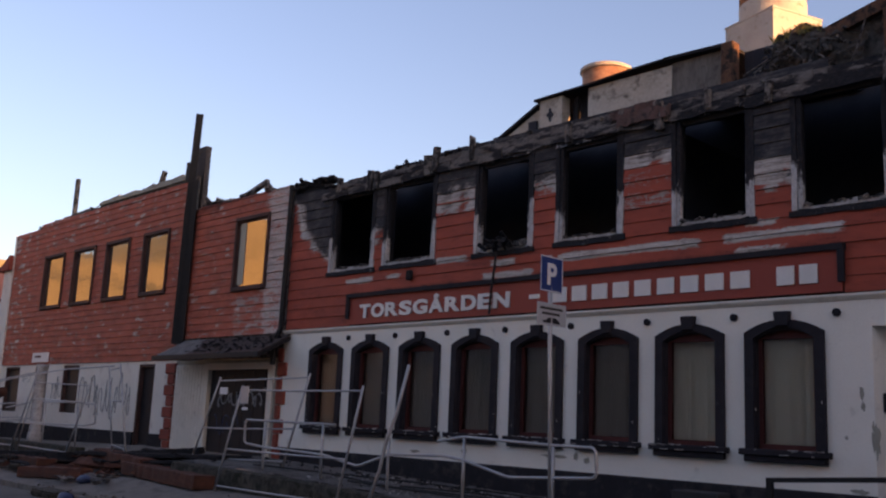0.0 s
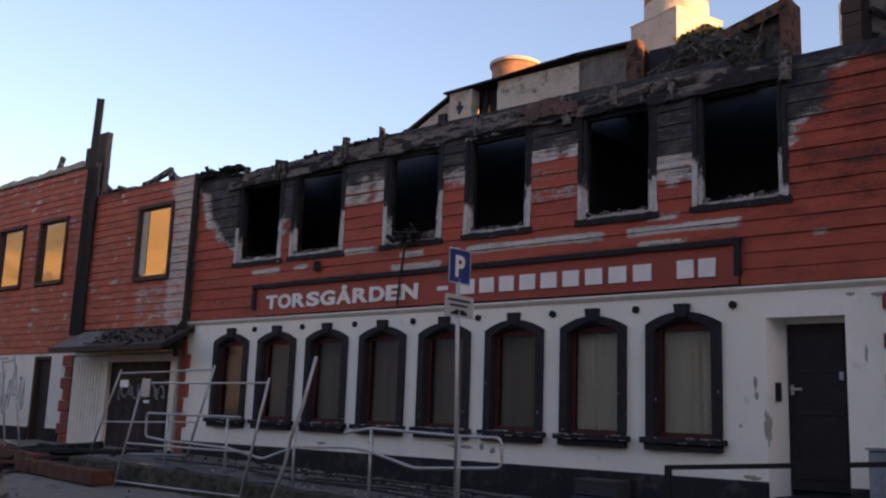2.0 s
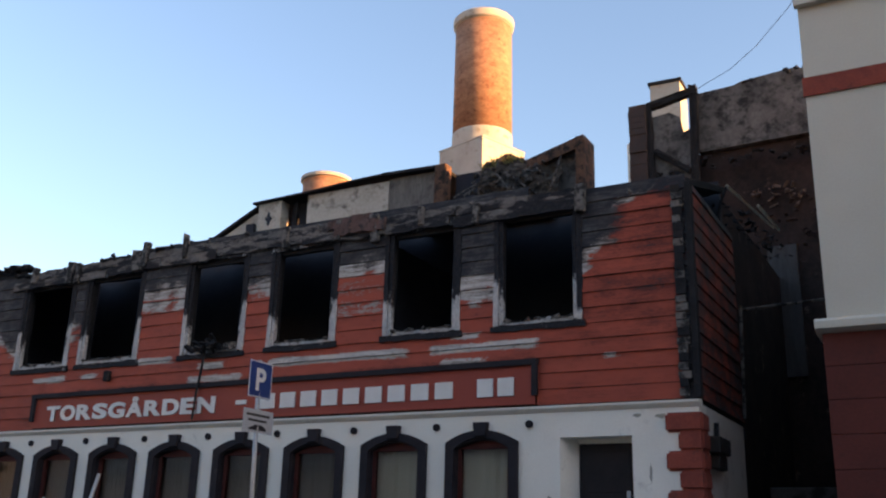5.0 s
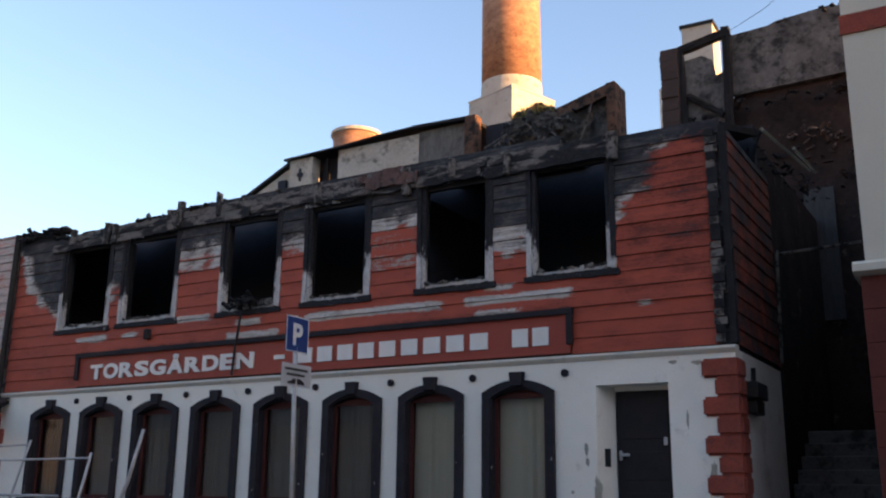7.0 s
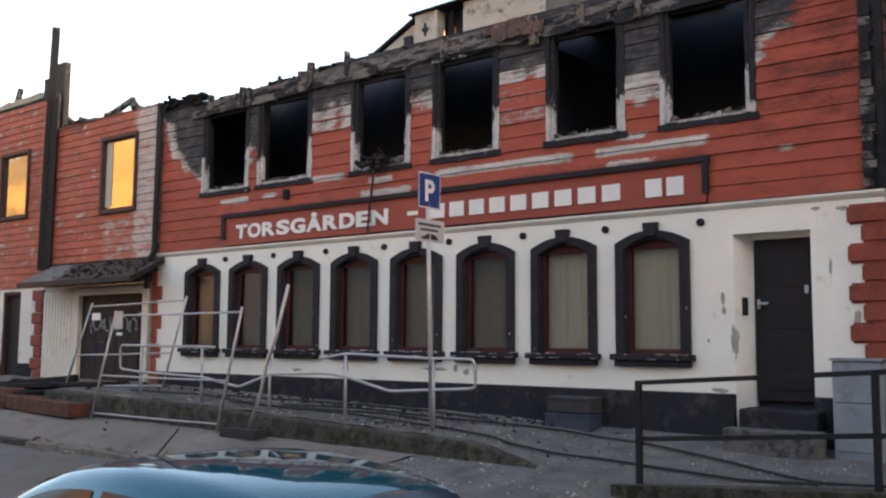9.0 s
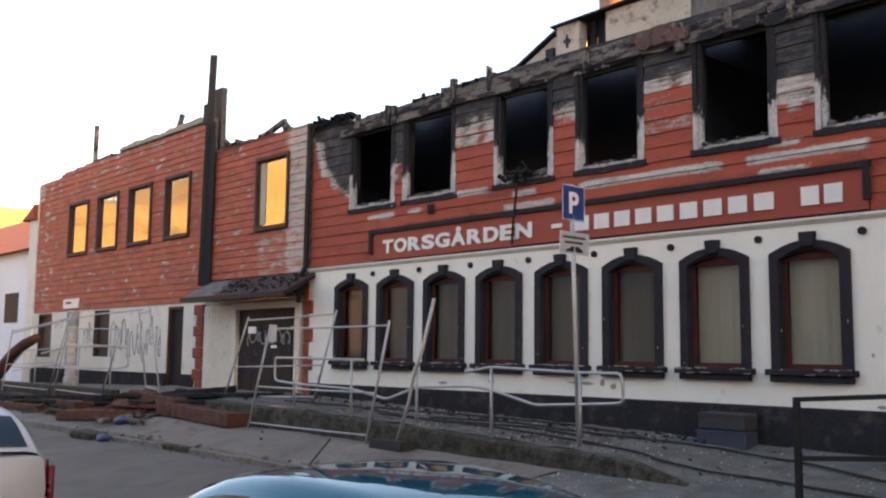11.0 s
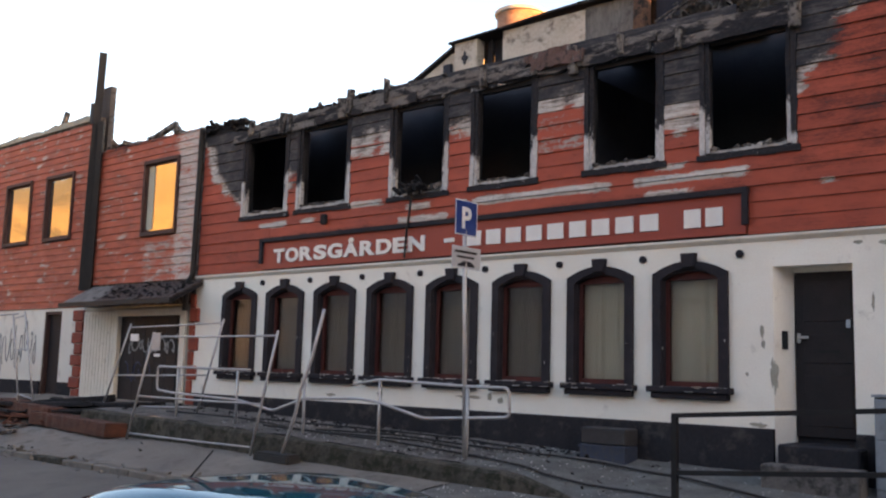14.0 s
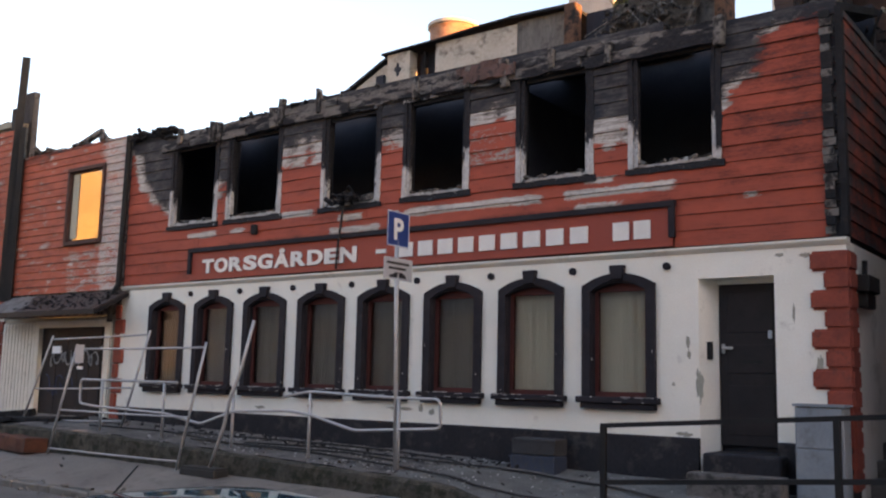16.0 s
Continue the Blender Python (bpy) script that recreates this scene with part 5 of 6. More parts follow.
def wing_window(i, a, b, z0, z1):
    w = thing("window_%d" % i, "dark-framed upper window mirroring the sunlit hillside", "window", "wing windows", "structure", (a, 0, z0))
    bm = bmesh.new()
    box(bm, a - 0.04, a + 0.03, -0.075, 0.06, z0 - 0.055, z1 + 0.055)
    box(bm, b - 0.03, b + 0.04, -0.075, 0.06, z0 - 0.055, z1 + 0.055)
    box(bm, a + 0.03, b - 0.03, -0.075, 0.06, z1 - 0.03, z1 + 0.055)
    box(bm, a + 0.03, b - 0.03, -0.09, 0.06, z0 - 0.055, z0 + 0.03)
    rounded(bm, 0.006)
    part("window_frame", bm, FRAME_BROWN, w, "dark brown frame")
    bm = bmesh.new()
    box(bm, a + 0.03, b - 0.03, 0.02, 0.03, z0 + 0.03, z1 - 0.03)
    part("pane", bm, PANE, w, "reflecting glass pane")
    bm = bmesh.new()
    box(bm, a + 0.03, a + 0.05, 0.0, 0.019, z0 + 0.03, z1 - 0.03)
    box(bm, b - 0.05, b - 0.03, 0.0, 0.019, z0 + 0.03, z1 - 0.03)
    box(bm, a + 0.065, b - 0.065, 0.0, 0.019, z0 + 0.03, z0 + 0.065)
    box(bm, a + 0.065, b - 0.065, 0.0, 0.019, z1 - 0.065, z1 - 0.03)
    part("sash", bm, FRAME_BROWN, w)


for i, (a, b) in enumerate(wing_holes):
    wing_window(15 + i, a, b, WZ0, WZ1)
wing_window(19, -18.67, -17.41, 4.47, 6.05)
bm = bmesh.new()
cols = [(-18.60 + 0.04 * k, 0.014 + 0.005 * math.sin(k * 1.7)) for k in range(7)]
for (xa, ya), (xb, yb) in zip(cols, cols[1:]):
    bm.faces.new([bm.verts.new(p) for p in ((xa, ya, 4.57), (xb, yb, 4.57 + 0.02 * math.sin(xb * 30)), (xb, yb, 6.02), (xa, ya, 6.02))])
solid("curtain_strip", bm, CURTAIN, "pale torn curtain in the garage window", "curtain")

# steel post, chimney remnant and downpipes
bm = bmesh.new()
tube(bm, [(-20.88, -0.12, 3.3), (-20.86, -0.12, 6.3), (-20.77, -0.1, 9.0)], 0.12, 4)
tube(bm, [(-20.66, -0.1, 3.3), (-20.62, -0.1, 7.3)], 0.09, 4)
obox(bm, pose(-21.0, -0.1, 7.55, 0, 0, 8), 0.16, 0.12, 0.5)
solid("steel_post", bm, BLACK_METAL, "tall sooty steel post standing above the roof", "post")
bm = bmesh.new()
for k in range(16):
    j = 0.02 * rnd(k, 3, 2.7)
    box(bm, -21.4 + j, -20.86 + j, 0.21, 0.36, 5.9 + 0.15 * k, 5.9 + 0.15 * k + 0.135)
box(bm, -21.38, -20.89, 0.22, 0.35, 0.4, 8.2)
solid("chimney_remnant", bm, SHUTTER, "narrow remnant of a brick chimney beside the post", "chimney")
bm = bmesh.new()
tube(bm, [(-16.52, -0.1, 6.55), (-16.56, -0.1, 3.5), (-16.66, -0.16, 3.3), (-16.68, -0.16, 2.75)], 0.06)
solid("downpipe", bm, BLACK_METAL, "black downpipe between the two houses", "pipe")

# white ground floor of the wing
bm = bmesh.new()
openings = [(-31.95, -30.75, 1.5, 2.88), (-29.55, -28.7, 0.6, 2.88), (-27.5, -26.4, 1.55, 2.88), (-22.85, -22.0, 0.6, 2.85)]
cuts = [LX0] + [e for o in openings for e in o[:2]] + [-20.95]
for a, b in zip(cuts[0::2], cuts[1::2]):
    box(bm, a, b, 0.0, 0.25, 0.3, 2.92)
for a, b, z0, z1 in openings:
    if z0 > 1:
        box(bm, a, b, 0.0, 0.25, 0.3, z0)
    box(bm, a, b, 0.0, 0.25, z1, 2.92)
solid("wall_wing_lower", bm, WHITE_WALL, "white plastered ground floor of the wing with graffiti", "wall", "structure")
bm = bmesh.new()
for a, b in ((LX0, -29.55), (-28.7, -22.85), (-22.0, -21.35)):
    box(bm, a, b, -0.03, 0.02, 0.3, 1.16)
solid("plinth_wing", bm, PLINTH, "dark plinth of the wing", "plinth", "structure")
for k, (a, b, z0, z1) in enumerate(openings):
    nm = "door_%d" % (2 + k // 2) if z0 < 1 else "window_%d" % (20 + k // 2)
    w = thing(nm, "dark boarded doorway of the wing" if z0 < 1 else "dark ground floor window of the wing", "door" if z0 < 1 else "window", kind="structure", at=(a, 0, z0))
    part("leaf" if z0 < 1 else "pane", bars((a, b, 0.12, 0.16, z0, z1)), (CREAM if k == 1 else DOOR_DARK) if z0 < 1 else DUSTY_GLASS, w)
    part("frame", bars((a, a + 0.07, 0.02, 0.12, z0, z1), (b - 0.07, b, 0.02, 0.12, z0, z1), (a, b, 0.02, 0.12, z1 - 0.07, z1)), FRAME_BROWN, w)
q = thing("quoins_wing", "red stucco corner blocks beside the garage doorway", "quoins", kind="structure", at=(-21.2, 0, 0.8))
for k in range(8):
    z0 = 2.86 - 0.26 * (k + 1)
    w = 0.28 if k % 2 else 0.42
    bm = bmesh.new()
    box(bm, -20.98 - w, -20.93, -0.05, 0.2, z0 + 0.006, z0 + 0.254)
    rounded(bm, 0.02)
    part("quoin", bm, QUOIN_RED, q)
sgn = thing("wall_sign", "small white notice on the red boarding", "sign", at=(-29.1, 0, 3))
part("plate", bars((-29.7, -28.52, -0.075, -0.05, 2.99, 3.28)), SIGN_WHITE, sgn)
part("bar", bars((-29.5, -29.05, -0.08, -0.075, 3.13, 3.19)), RED_TRIM, sgn)

# garage front
bm = bmesh.new()
box(bm, -20.93, -19.55, 0.02, 0.2, 0.4, 2.9)
box(bm, -16.85, XL, 0.02, 0.2, 0.4, 2.9)
box(bm, -19.55, -16.85, 0.02, 0.2, 2.72, 2.9)
# backing coloured darker than the slats to paint shade into their gaps
wall_garage = solid("wall_garage", bm, SCAR, "cream boarded garage front, backing darkened to shade the slat gaps", "wall", "structure")
for k in range(10):
    bm = bmesh.new()
    box(bm, -20.9 + 0.134 * k, -20.9 + 0.134 * k + 0.112, -0.03, 0.018, 0.75, 2.8)
    rounded(bm, 0.012)
    part("slat", bm, CREAM, wall_garage)
g = thing("garage_door", "dark garage door sprayed with graffiti, cream frame", "garage door", kind="structure", at=(-18.2, 0, 0.9))
part("leaf", bars((-19.4, -17.0, 0.06, 0.12, 0.8, 2.68)), DOOR_DARK, g)
part("frame", bars((-19.55, -19.4, -0.04, 0.12, 0.8, 2.82), (-17.0, -16.82, -0.04, 0.12, 0.8, 2.82), (-19.4, -17.0, -0.04, 0.12, 2.68, 2.82)), CREAM, g, "cream frame")
for k in range(1, 6):
    part("door_board", bars((-19.4 + 0.4 * k - 0.19, -19.4 + 0.4 * k + 0.19, 0.045, 0.06, 0.82, 2.66)), DOOR_DARK, g)
# canopy roof over the garage with tiles
cp = thing("garage_canopy", "sooty tiled lean-to canopy above the garage", "canopy", kind="structure", at=(-18.6, 0, 3))
bm = bmesh.new()
prism(bm, [(-0.75, 2.93), (-0.02, 3.33), (-0.02, 3.26), (-0.75, 2.86)], -20.6, -16.3, "x")
part("deck", bm, CHAR, cp)
part("gutter", bars((-20.65, -16.25, -0.82, -0.75, 2.86, 2.96)), BLACK_METAL, cp)
nx, ny = 22, 4
for j in range(ny):
    for i in range(nx):
        if rng.random() < 0.06:
            continue
        t = (j + 0.5) / ny
        bm = bmesh.new()
        x = -20.6 + 4.3 * (i + 0.5) / nx
        obox(bm, pose(x, -0.75 + 0.73 * t, 2.96 + 0.40 * t, 33 if j else 30, rng.uniform(-4, 4), rng.uniform(-3, 3)), 0.185, 0.24, 0.022)
        part("tile", bm, SLATE if i + j * 0.7 < 7 else TILE, cp)

# ---------------- white house beyond the wing, then unseen blocks that cut light ---
wh = thing("white_house", "white house with red clay roof beyond the wing", "house", kind="structure", at=(-50, 8, 0))
part("wall", bars((-60, -40.6, 3.0, 12.0, -0.5, 6.0)), HOUSE_WHITE, wh)
bm = bmesh.new()
prism(bm, [(2.6, 5.95), (12.4, 5.95), (7.5, 9.0)], -60.4, -40.3, "x")
part("roof", bm, ROOF_RED, wh, "red clay roof")
part("pane", bars((-44.5, -42.8, 2.985, 2.998, 2.9, 4.2)), DOOR_DARK, wh)
part("pane", bars((-49, -47.2, 2.985, 2.998, 2.9, 4.2)), CAR_GLASS, wh)
# unseen blocks added behind the camera to cut sky light on the facade
row = thing("unseen_row_blocks", "plain unseen blocks across the street, added to cut sky light", "house", kind="structure", at=(-6, -24, 0))
part("wall", bars((-42, -5.0, -34, -24, -0.5, 4.8)), ROW_GREY, row)
# taller on this side to dim the right end of the facade
part("tall_sky_block", bars((-4.99, 150, -34, -20.0, -0.5, 13.0)), ROW_GREY, row)
bm = bmesh.new()
prism(bm, [(-34.5, 4.8), (-23.5, 4.8), (-29, 6.8)], -42.5, -5.0, "x")
prism(bm, [(-34.5, 13.0), (-19.5, 13.0), (-27, 15.0)], -4.98, 150.5, "x")
part("roof", bm, SLATE, row)
# unseen extension that keeps the lit hill out of reflections
part("low_wall", bars((-112, -42.0, -34, -24, -0.5, 6.2)), ROW_GREY, row)


# unseen block added to stop low sun along the street
end = thing("end_sun_block", "plain unseen block added to keep low sun off the street", "house", kind="structure", at=(60, -12, 0))
part("wall", bars((48, 62, -23.4, -0.5, -0.5, 11.0)), ROW_GREY, end)
bm = bmesh.new()
prism(bm, [(47.5, 11.0), (62.5, 11.0), (55, 14.5)], -23.5, -0.45)
part("roof", bm, SLATE, end)

# ---------------- parking sign ----------------
ps = thing("parking_sign", "blue parking sign with a white plate on a steel pole", "sign", at=(-8.13, -1.5, 0.55))
bm = bmesh.new()
tube(bm, [(-8.13, -1.5, 0.5), (-8.18, -1.5, 2.3), (-8.235, -1.5, 4.02)], 0.03, 12)
part("pole", bm, STEEL, ps, "galvanised pole", True)
bm = bmesh.new()
box(bm, -8.20, -8.192, -1.74, -1.27, 3.515, 4.0)
rounded(bm, 0.003)
plate = part("plate", bm, SIGN_BLUE, ps, "blue square face")
bm = bmesh.new()
for b in ((-8.1915, -8.1895, -1.735, -1.275, 3.52, 3.532), (-8.1915, -8.1895, -1.735, -1.275, 3.983, 3.995), (-8.1915, -8.1895, -1.735, -1.723, 3.533, 3.982), (-8.1915, -8.1895, -1.287, -1.275, 3.533, 3.982)):
    box(bm, *b)
part("border", bm, SIGN_WHITE, plate)
TURN_X = Matrix.Rotation(radians(90), 4, "Z") @ UPRIGHT
lettering("P", 0.40, (-8.1885, -1.60, 3.62), TURN_X, SIGN_WHITE, plate, "letter", 0.002, 0.20, 0.012)
bm = bmesh.new()
box(bm, -8.19, -8.182, -1.80, -1.19, 3.06, 3.36)
rounded(bm, 0.003)
sub = part("lower_plate", bm, PLATE_GREY, ps, "white supplementary plate")
for z0, y0, y1 in ((3.27, -1.74, -1.27), (3.20, -1.70, -1.33)):
    part("bar", bars((-8.182, -8.1795, y0, y1, z0, z0 + 0.032)), DUSTY_GLASS, sub)
bm = bmesh.new()
prism(bm, [(-1.68, 3.09), (-1.32, 3.09), (-1.34, 3.13), (-1.42, 3.165), (-1.56, 3.165), (-1.62, 3.13), (-1.68, 3.12)], -8.182, -8.1795, "x")
part("symbol", bm, PLINTH, sub)
for z in (3.2, 3.75):
    bm = bmesh.new()
    box(bm, -8.24, -8.19, -1.56, -1.44, z - 0.025, z + 0.025)
    part("clamp", bm, STEEL, ps)


# ---------------- handrails ----------------
def bent(pts, n=6):
    """Points with the corners eased."""
    pts = [Vector(p) for p in pts]
    out = [pts[0]]
    for a, b, c in zip(pts, pts[1:], pts[2:]):
        p, q = b + (a - b) * min(0.45, 0.09 / max(0.09, (a - b).length)), b + (c - b) * min(0.45, 0.09 / max(0.09, (c - b).length))
        out += [p * (1 - t) ** 2 + b * 2 * t * (1 - t) + q * t * t for t in (k / n for k in range(n + 1))]
    return out + [pts[-1]]


def rail(label, posts, bars_, y, r=0.024, at=None):
    h = thing("handrail", label, "railing", "street railings", at=(posts[0][0], y, posts[0][1]))
    for x, z0, z1 in posts:
        bm = bmesh.new()
        tube(bm, [(x, y, z0 - 0.1), (x, y, z1)], r, 10)
        part("post", bm, STEEL, h, smooth=True)
    for pts in bars_:
        bm = bmesh.new()
        tube(bm, bent([(x, y + (p[0] if p else 0), z) for x, z, *p in pts]), r * 0.92, 10)
        part("bar", bm, STEEL, h, smooth=True)
    return h


rail("bent galvanised tube railing on the raised pavement", [(-9.73, 0.62, 1.52), (-8.10, 0.60, 1.48)],
     [[(-10.28, 1.45), (-9.74, 1.535), (-8.17, 1.49), (-7.42, 1.49), (-7.40, 1.12), (-7.7, 1.10), (-8.88, 1.03), (-9.73, 1.21), (-10.16, 1.25), (-11.4, 1.20)]], -1.5)
rail("galvanised tube railing with a rounded end", [(-14.76, 0.78, 1.61), (-13.05, 0.74, 1.62)],
     [[(-12.73, 1.61), (-15.43, 1.62), (-15.41, 1.20), (-14.9, 1.16), (-13.0, 1.11), (-12.1, 0.98), (-11.4, 1.19)]], -1.5)
rail("short railing post under the leaning pipe", [(-11.36, 0.70, 1.45)], [], -1.5)
rail("galvanised tube railing before the wing", [(-25.45, 0.64, 1.82), (-23.42, 0.64, 1.82)],
     [[(-25.7, 1.82), (-23.3, 1.83), (-22.5, 1.80), (-22.4, 1.35), (-23.0, 1.28), (-25.5, 1.26), (-27.6, 1.30)]], -1.2)
rail("galvanised tube railing before the wing, its end sagging", [(-28.6, 0.6, 1.6)], [[(-28.2, 1.62), (-26.6, 1.78)], [(-30.5, 1.2), (-27.6, 1.24)]], -1.2)


# ---------------- temporary fences ----------------
def fence(label, tl, tr, bl, br, y, mid=(0.42,), lean=0.0):
    f = thing("site_fence", label, "fence", "site fences", at=(bl[0], y, bl[1]))

    def p(u, v):
        a = Vector((bl[0], y, bl[1])).lerp(Vector((br[0], y, br[1])), u)
        b = Vector((tl[0], y + lean, tl[1])).lerp(Vector((tr[0], y + lean, tr[1])), u)
        return a.lerp(b, v)
    for u in (0, 1):
        bm = bmesh.new()
        tube(bm, [p(u, -0.03), p(u, 0.5), p(u, 1.02)], 0.021, 8)
        part("upright", bm, STEEL, f, smooth=True)
    for v in (0.065, 0.98, *mid):
        bm = bmesh.new()
        tube(bm, [p(0, v), p(0.5, v - 0.004), p(1, v)], 0.016, 8)
        part("cross_bar", bm, STEEL, f, smooth=True)
    return f


f1 = fence("empty steel site fence frame leaning before the garage", (-17.43, 2.41), (-14.35, 2.47), (-18.34, 0.68), (-15.01, 0.78), -0.9)
part("notice", bars((-17.36, -17.08, -0.93, -0.915, 2.10, 2.24)), SIGN_WHITE, f1, "small white notice")
f2 = fence("empty steel site fence frame leaning on the pavement", (-14.68, 2.17), (-11.34, 2.18), (-15.33, 0.33), (-11.86, 0.33), -2.1)
part("notice", bars((-14.66, -14.42, -2.14, -2.125, 1.90, 2.20)), SIGN_GREY, f2, "grey notice plate")
part("notice", bars((-14.58, -14.42, -2.14, -2.125, 1.79, 1.84)), SIGN_WHITE, f2, "small white notice")
f3 = fence("bent steel site fence frame before the wing", (-29.8, 2.30), (-25.45, 2.62), (-30.4, 0.55), (-26.75, 0.5), -1.5)
for pts in ([(-29.82, -1.5, 2.2), (-26.9, -1.5, 2.43), (-23.99, -1.5, 2.62), (-21.08, -1.5, 2.68)], [(-29.6, -1.5, 1.1), (-27.12, -1.5, 1.29), (-24.78, -1.5, 1.42)], [(-29.46, -1.5, 1.35), (-28.68, -1.5, 1.69), (-26.7, -1.5, 1.76)]):
    bm = bmesh.new()
    tube(bm, pts, 0.018, 8)
    part("bent_bar", bm, STEEL, f3, smooth=True)
fence("bent steel site fence frame before the wing", (-25.5, 2.35), (-22.2, 2.27), (-26.3, 0.55), (-23.25, 0.52), -1.5, (0.75, 0.4))
fence("buckled steel site fence seen edge on", (-21.3, 2.62), (-20.75, 2.68), (-20.75, 0.80), (-20.05, 0.72), -1.5, (0.6,))
for a, b in (((-23.3, -2.9, 0.24), (-22.6, -0.5, 0.80)), ((-23.9, -2.4, 0.32), (-23.4, -0.9, 0.66)), ((-26.4, -2.6, 0.26), (-23.4, -1.0, 0.62))):
    bm = bmesh.new()
    tube(bm, [a, b], 0.025, 8)
    solid("loose_pole", bm, STEEL, "loose steel fence pole lying on the debris", "pole", group="loose poles", smooth=True)
lp = thing("leaning_pipe", "bent steel pipe standing in a black fence foot", "pipe", at=(-11.05, -2.12, 0.33))
bm = bmesh.new()
tube(bm, [(-11.11, -2.12, 0.36), (-10.85, -2.1, 1.0), (-10.76, -2.1, 1.35), (-10.55, -2.1, 1.8), (-10.34, -2.08, 2.52)], 0.026, 10)
part("pipe", bm, STEEL, lp, smooth=True)
bm = bmesh.new()
box(bm, -11.58, -10.78, -2.28, -2.0, 0.27, 0.42)
rounded(bm, 0.03, 2)
part("foot", bm, RUBBER, lp, "black rubber fence foot")

# black railing on its kerb beside the yard
bm = bmesh.new()
prism(bm, [(-5.15, 0.0), (3.0, 0.0), (3.0, 0.50), (-2.4, 0.37), (-4.85, 0.21), (-5.15, 0.19)], -2.08, -1.78)
solid("yard_kerb", bm, CONCRETE, "concrete kerb below the black railing", "kerb", "structure")
h = thing("black_railing", "black painted square steel railing beside the yard", "railing", at=(-4.87, -1.93, 0.2))
for x, z0, z1 in ((-4.88, 0.2, 1.28), (-2.46, 0.36, 1.45), (-0.1, 0.42, 1.6)):
    part("post", bars((x - 0.03, x + 0.03, -1.96, -1.90, z0 - 0.02, z1)), BLACK_METAL, h)
for z0, z1 in ((1.28, 1.62), (0.68, 1.06)):
    bm = bmesh.new()
    prism(bm, [(-4.91, z0 - 0.025), (-0.07, z1 - 0.025), (-0.07, z1 + 0.025), (-4.91, z0 + 0.025)], -1.955, -1.905)
    part("bar", bm, BLACK_METAL, h)

# utility cabinet, crates, hoses
c = thing("utility_cabinet", "grey steel utility cabinet beside the entrance", "cabinet", at=(-3.05, -0.4, 0.48))
bm = bmesh.new()
box(bm, -3.30, -2.78, -0.42, -0.12, 0.40, 1.53)
rounded(bm, 0.012)
body = part("body", bm, GREY_BOX, c)
for z0, z1 in ((0.55, 1.06), (1.08, 1.50)):
    bm = bmesh.new()
    box(bm, -3.28, -2.80, -0.432, -0.42, z0, z1)
    rounded(bm, 0.004)
    part("door", bm, GREY_BOX, c)
part("lid", bars((-3.32, -2.76, -0.44, -0.10, 1.533, 1.56)), GREY_BOX, c)
for k, (z0, z1, mt, lb) in enumerate(((0.54, 0.78, CRATE_BLUE, "blue plastic crate against the plinth"), (0.785, 1.0, CRATE_GREY, "burnt dark crate on top of a blue one"))):
    bm = bmesh.new()
    box(bm, -7.05 + 0.03 * k, -6.36, -0.42, -0.08, z0, z1)
    rounded(bm, 0.015)
    cr = solid("crate", bm, mt, lb, "crate", group="crates")
    part("rim", bars((-7.06 + 0.03 * k, -6.35, -0.43, -0.421, z1 - 0.04, z1 - 0.01)), mt, cr)


def yard_z(x, y):
    l = max(low_z(x), wall_top_z(x))
    return l + (base_z(x) - l) * max(0, min(1, (y + 1.9) / 1.9))


for pts in ([(-11.5, -1.1), (-10.2, -0.7), (-8.57, -0.76), (-7.42, -0.74), (-6.64, -0.6), (-5.56, -0.66), (-4.15, -1.12), (-3.07, -1.66), (-2.2, -1.7)],
            [(-12.5, -1.35), (-9.9, -1.2), (-8.07, -1.38), (-6.82, -1.58), (-6.14, -1.42), (-5.11, -1.51), (-3.91, -1.70), (-2.9, -1.72)],
            [(-13.4, -0.9), (-11.2, -0.5), (-9.2, -0.35), (-8.0, -0.5), (-7.3, -0.9)], [(-15.5, -1.2), (-13.5, -1.0), (-11.6, -1.3), (-9.5, -0.9), (-8.2, -1.1)]):
    bm = bmesh.new()
    fine = []
    for a, b in zip(pts, pts[1:]):
        for k in range(6):
            t = k / 6
            x, y = a[0] + (b[0] - a[0]) * t, a[1] + (b[1] - a[1]) * t
            y += 0.04 * rnd(x, y, 1.5)
            fine.append((x, y, yard_z(x, y) + 0.03))
    tube(bm, fine, 0.016, 6)
    solid("hose", bm, RUBBER, "black cable trailing over the ground", "cable", group="cables", smooth=True)
rubble("yard_litter", -12.5, -5.2, -1.7, -0.1, yard_z, 220, 0.03, CHAR_GREY, "scattered pale splinters and plaster crumbs", seed=11)
rubble("yard_litter", -16.8, -6.5, -0.75, -0.05, yard_z, 120, 0.05, CHAR, "burnt scraps along the wall foot", seed=12)
rubble("yard_litter", -8.0, -3.0, -1.75, -0.05, yard_z, 260, 0.017, CRUMB, "loose pale stones in the gravel", seed=13)
rubble("yard_litter", -13.5, -7.5, -1.72, -0.2, yard_z, 320, 0.024, CRUMB, "pale plaster crumbs on the raised pavement", seed=17)
rubble("path_litter", -8.2, -5.2, -3.0, -2.0, lambda x, y: low_z(x) - 0.12 * max(0, -1.9 - y), 90, 0.022, CRUMB, "loose stones at the wall's foot", seed=14)
rubble("path_litter", -17, -9, -3.2, -2.1, lambda x, y: low_z(x) + (0.11 - low_z(x)) * ease((-1.9 - y) / 1.5), 12, 0.04, CHAR_GREY, "crumbs and splinters on the lower pavement", seed=15)
rubble("kerb_litter", -20, -9, -3.7, -3.2, lambda x, y: 0.1 if y > -3.4 else -0.01, 90, 0.07, PAVING, "broken asphalt along the kerb", seed=16)


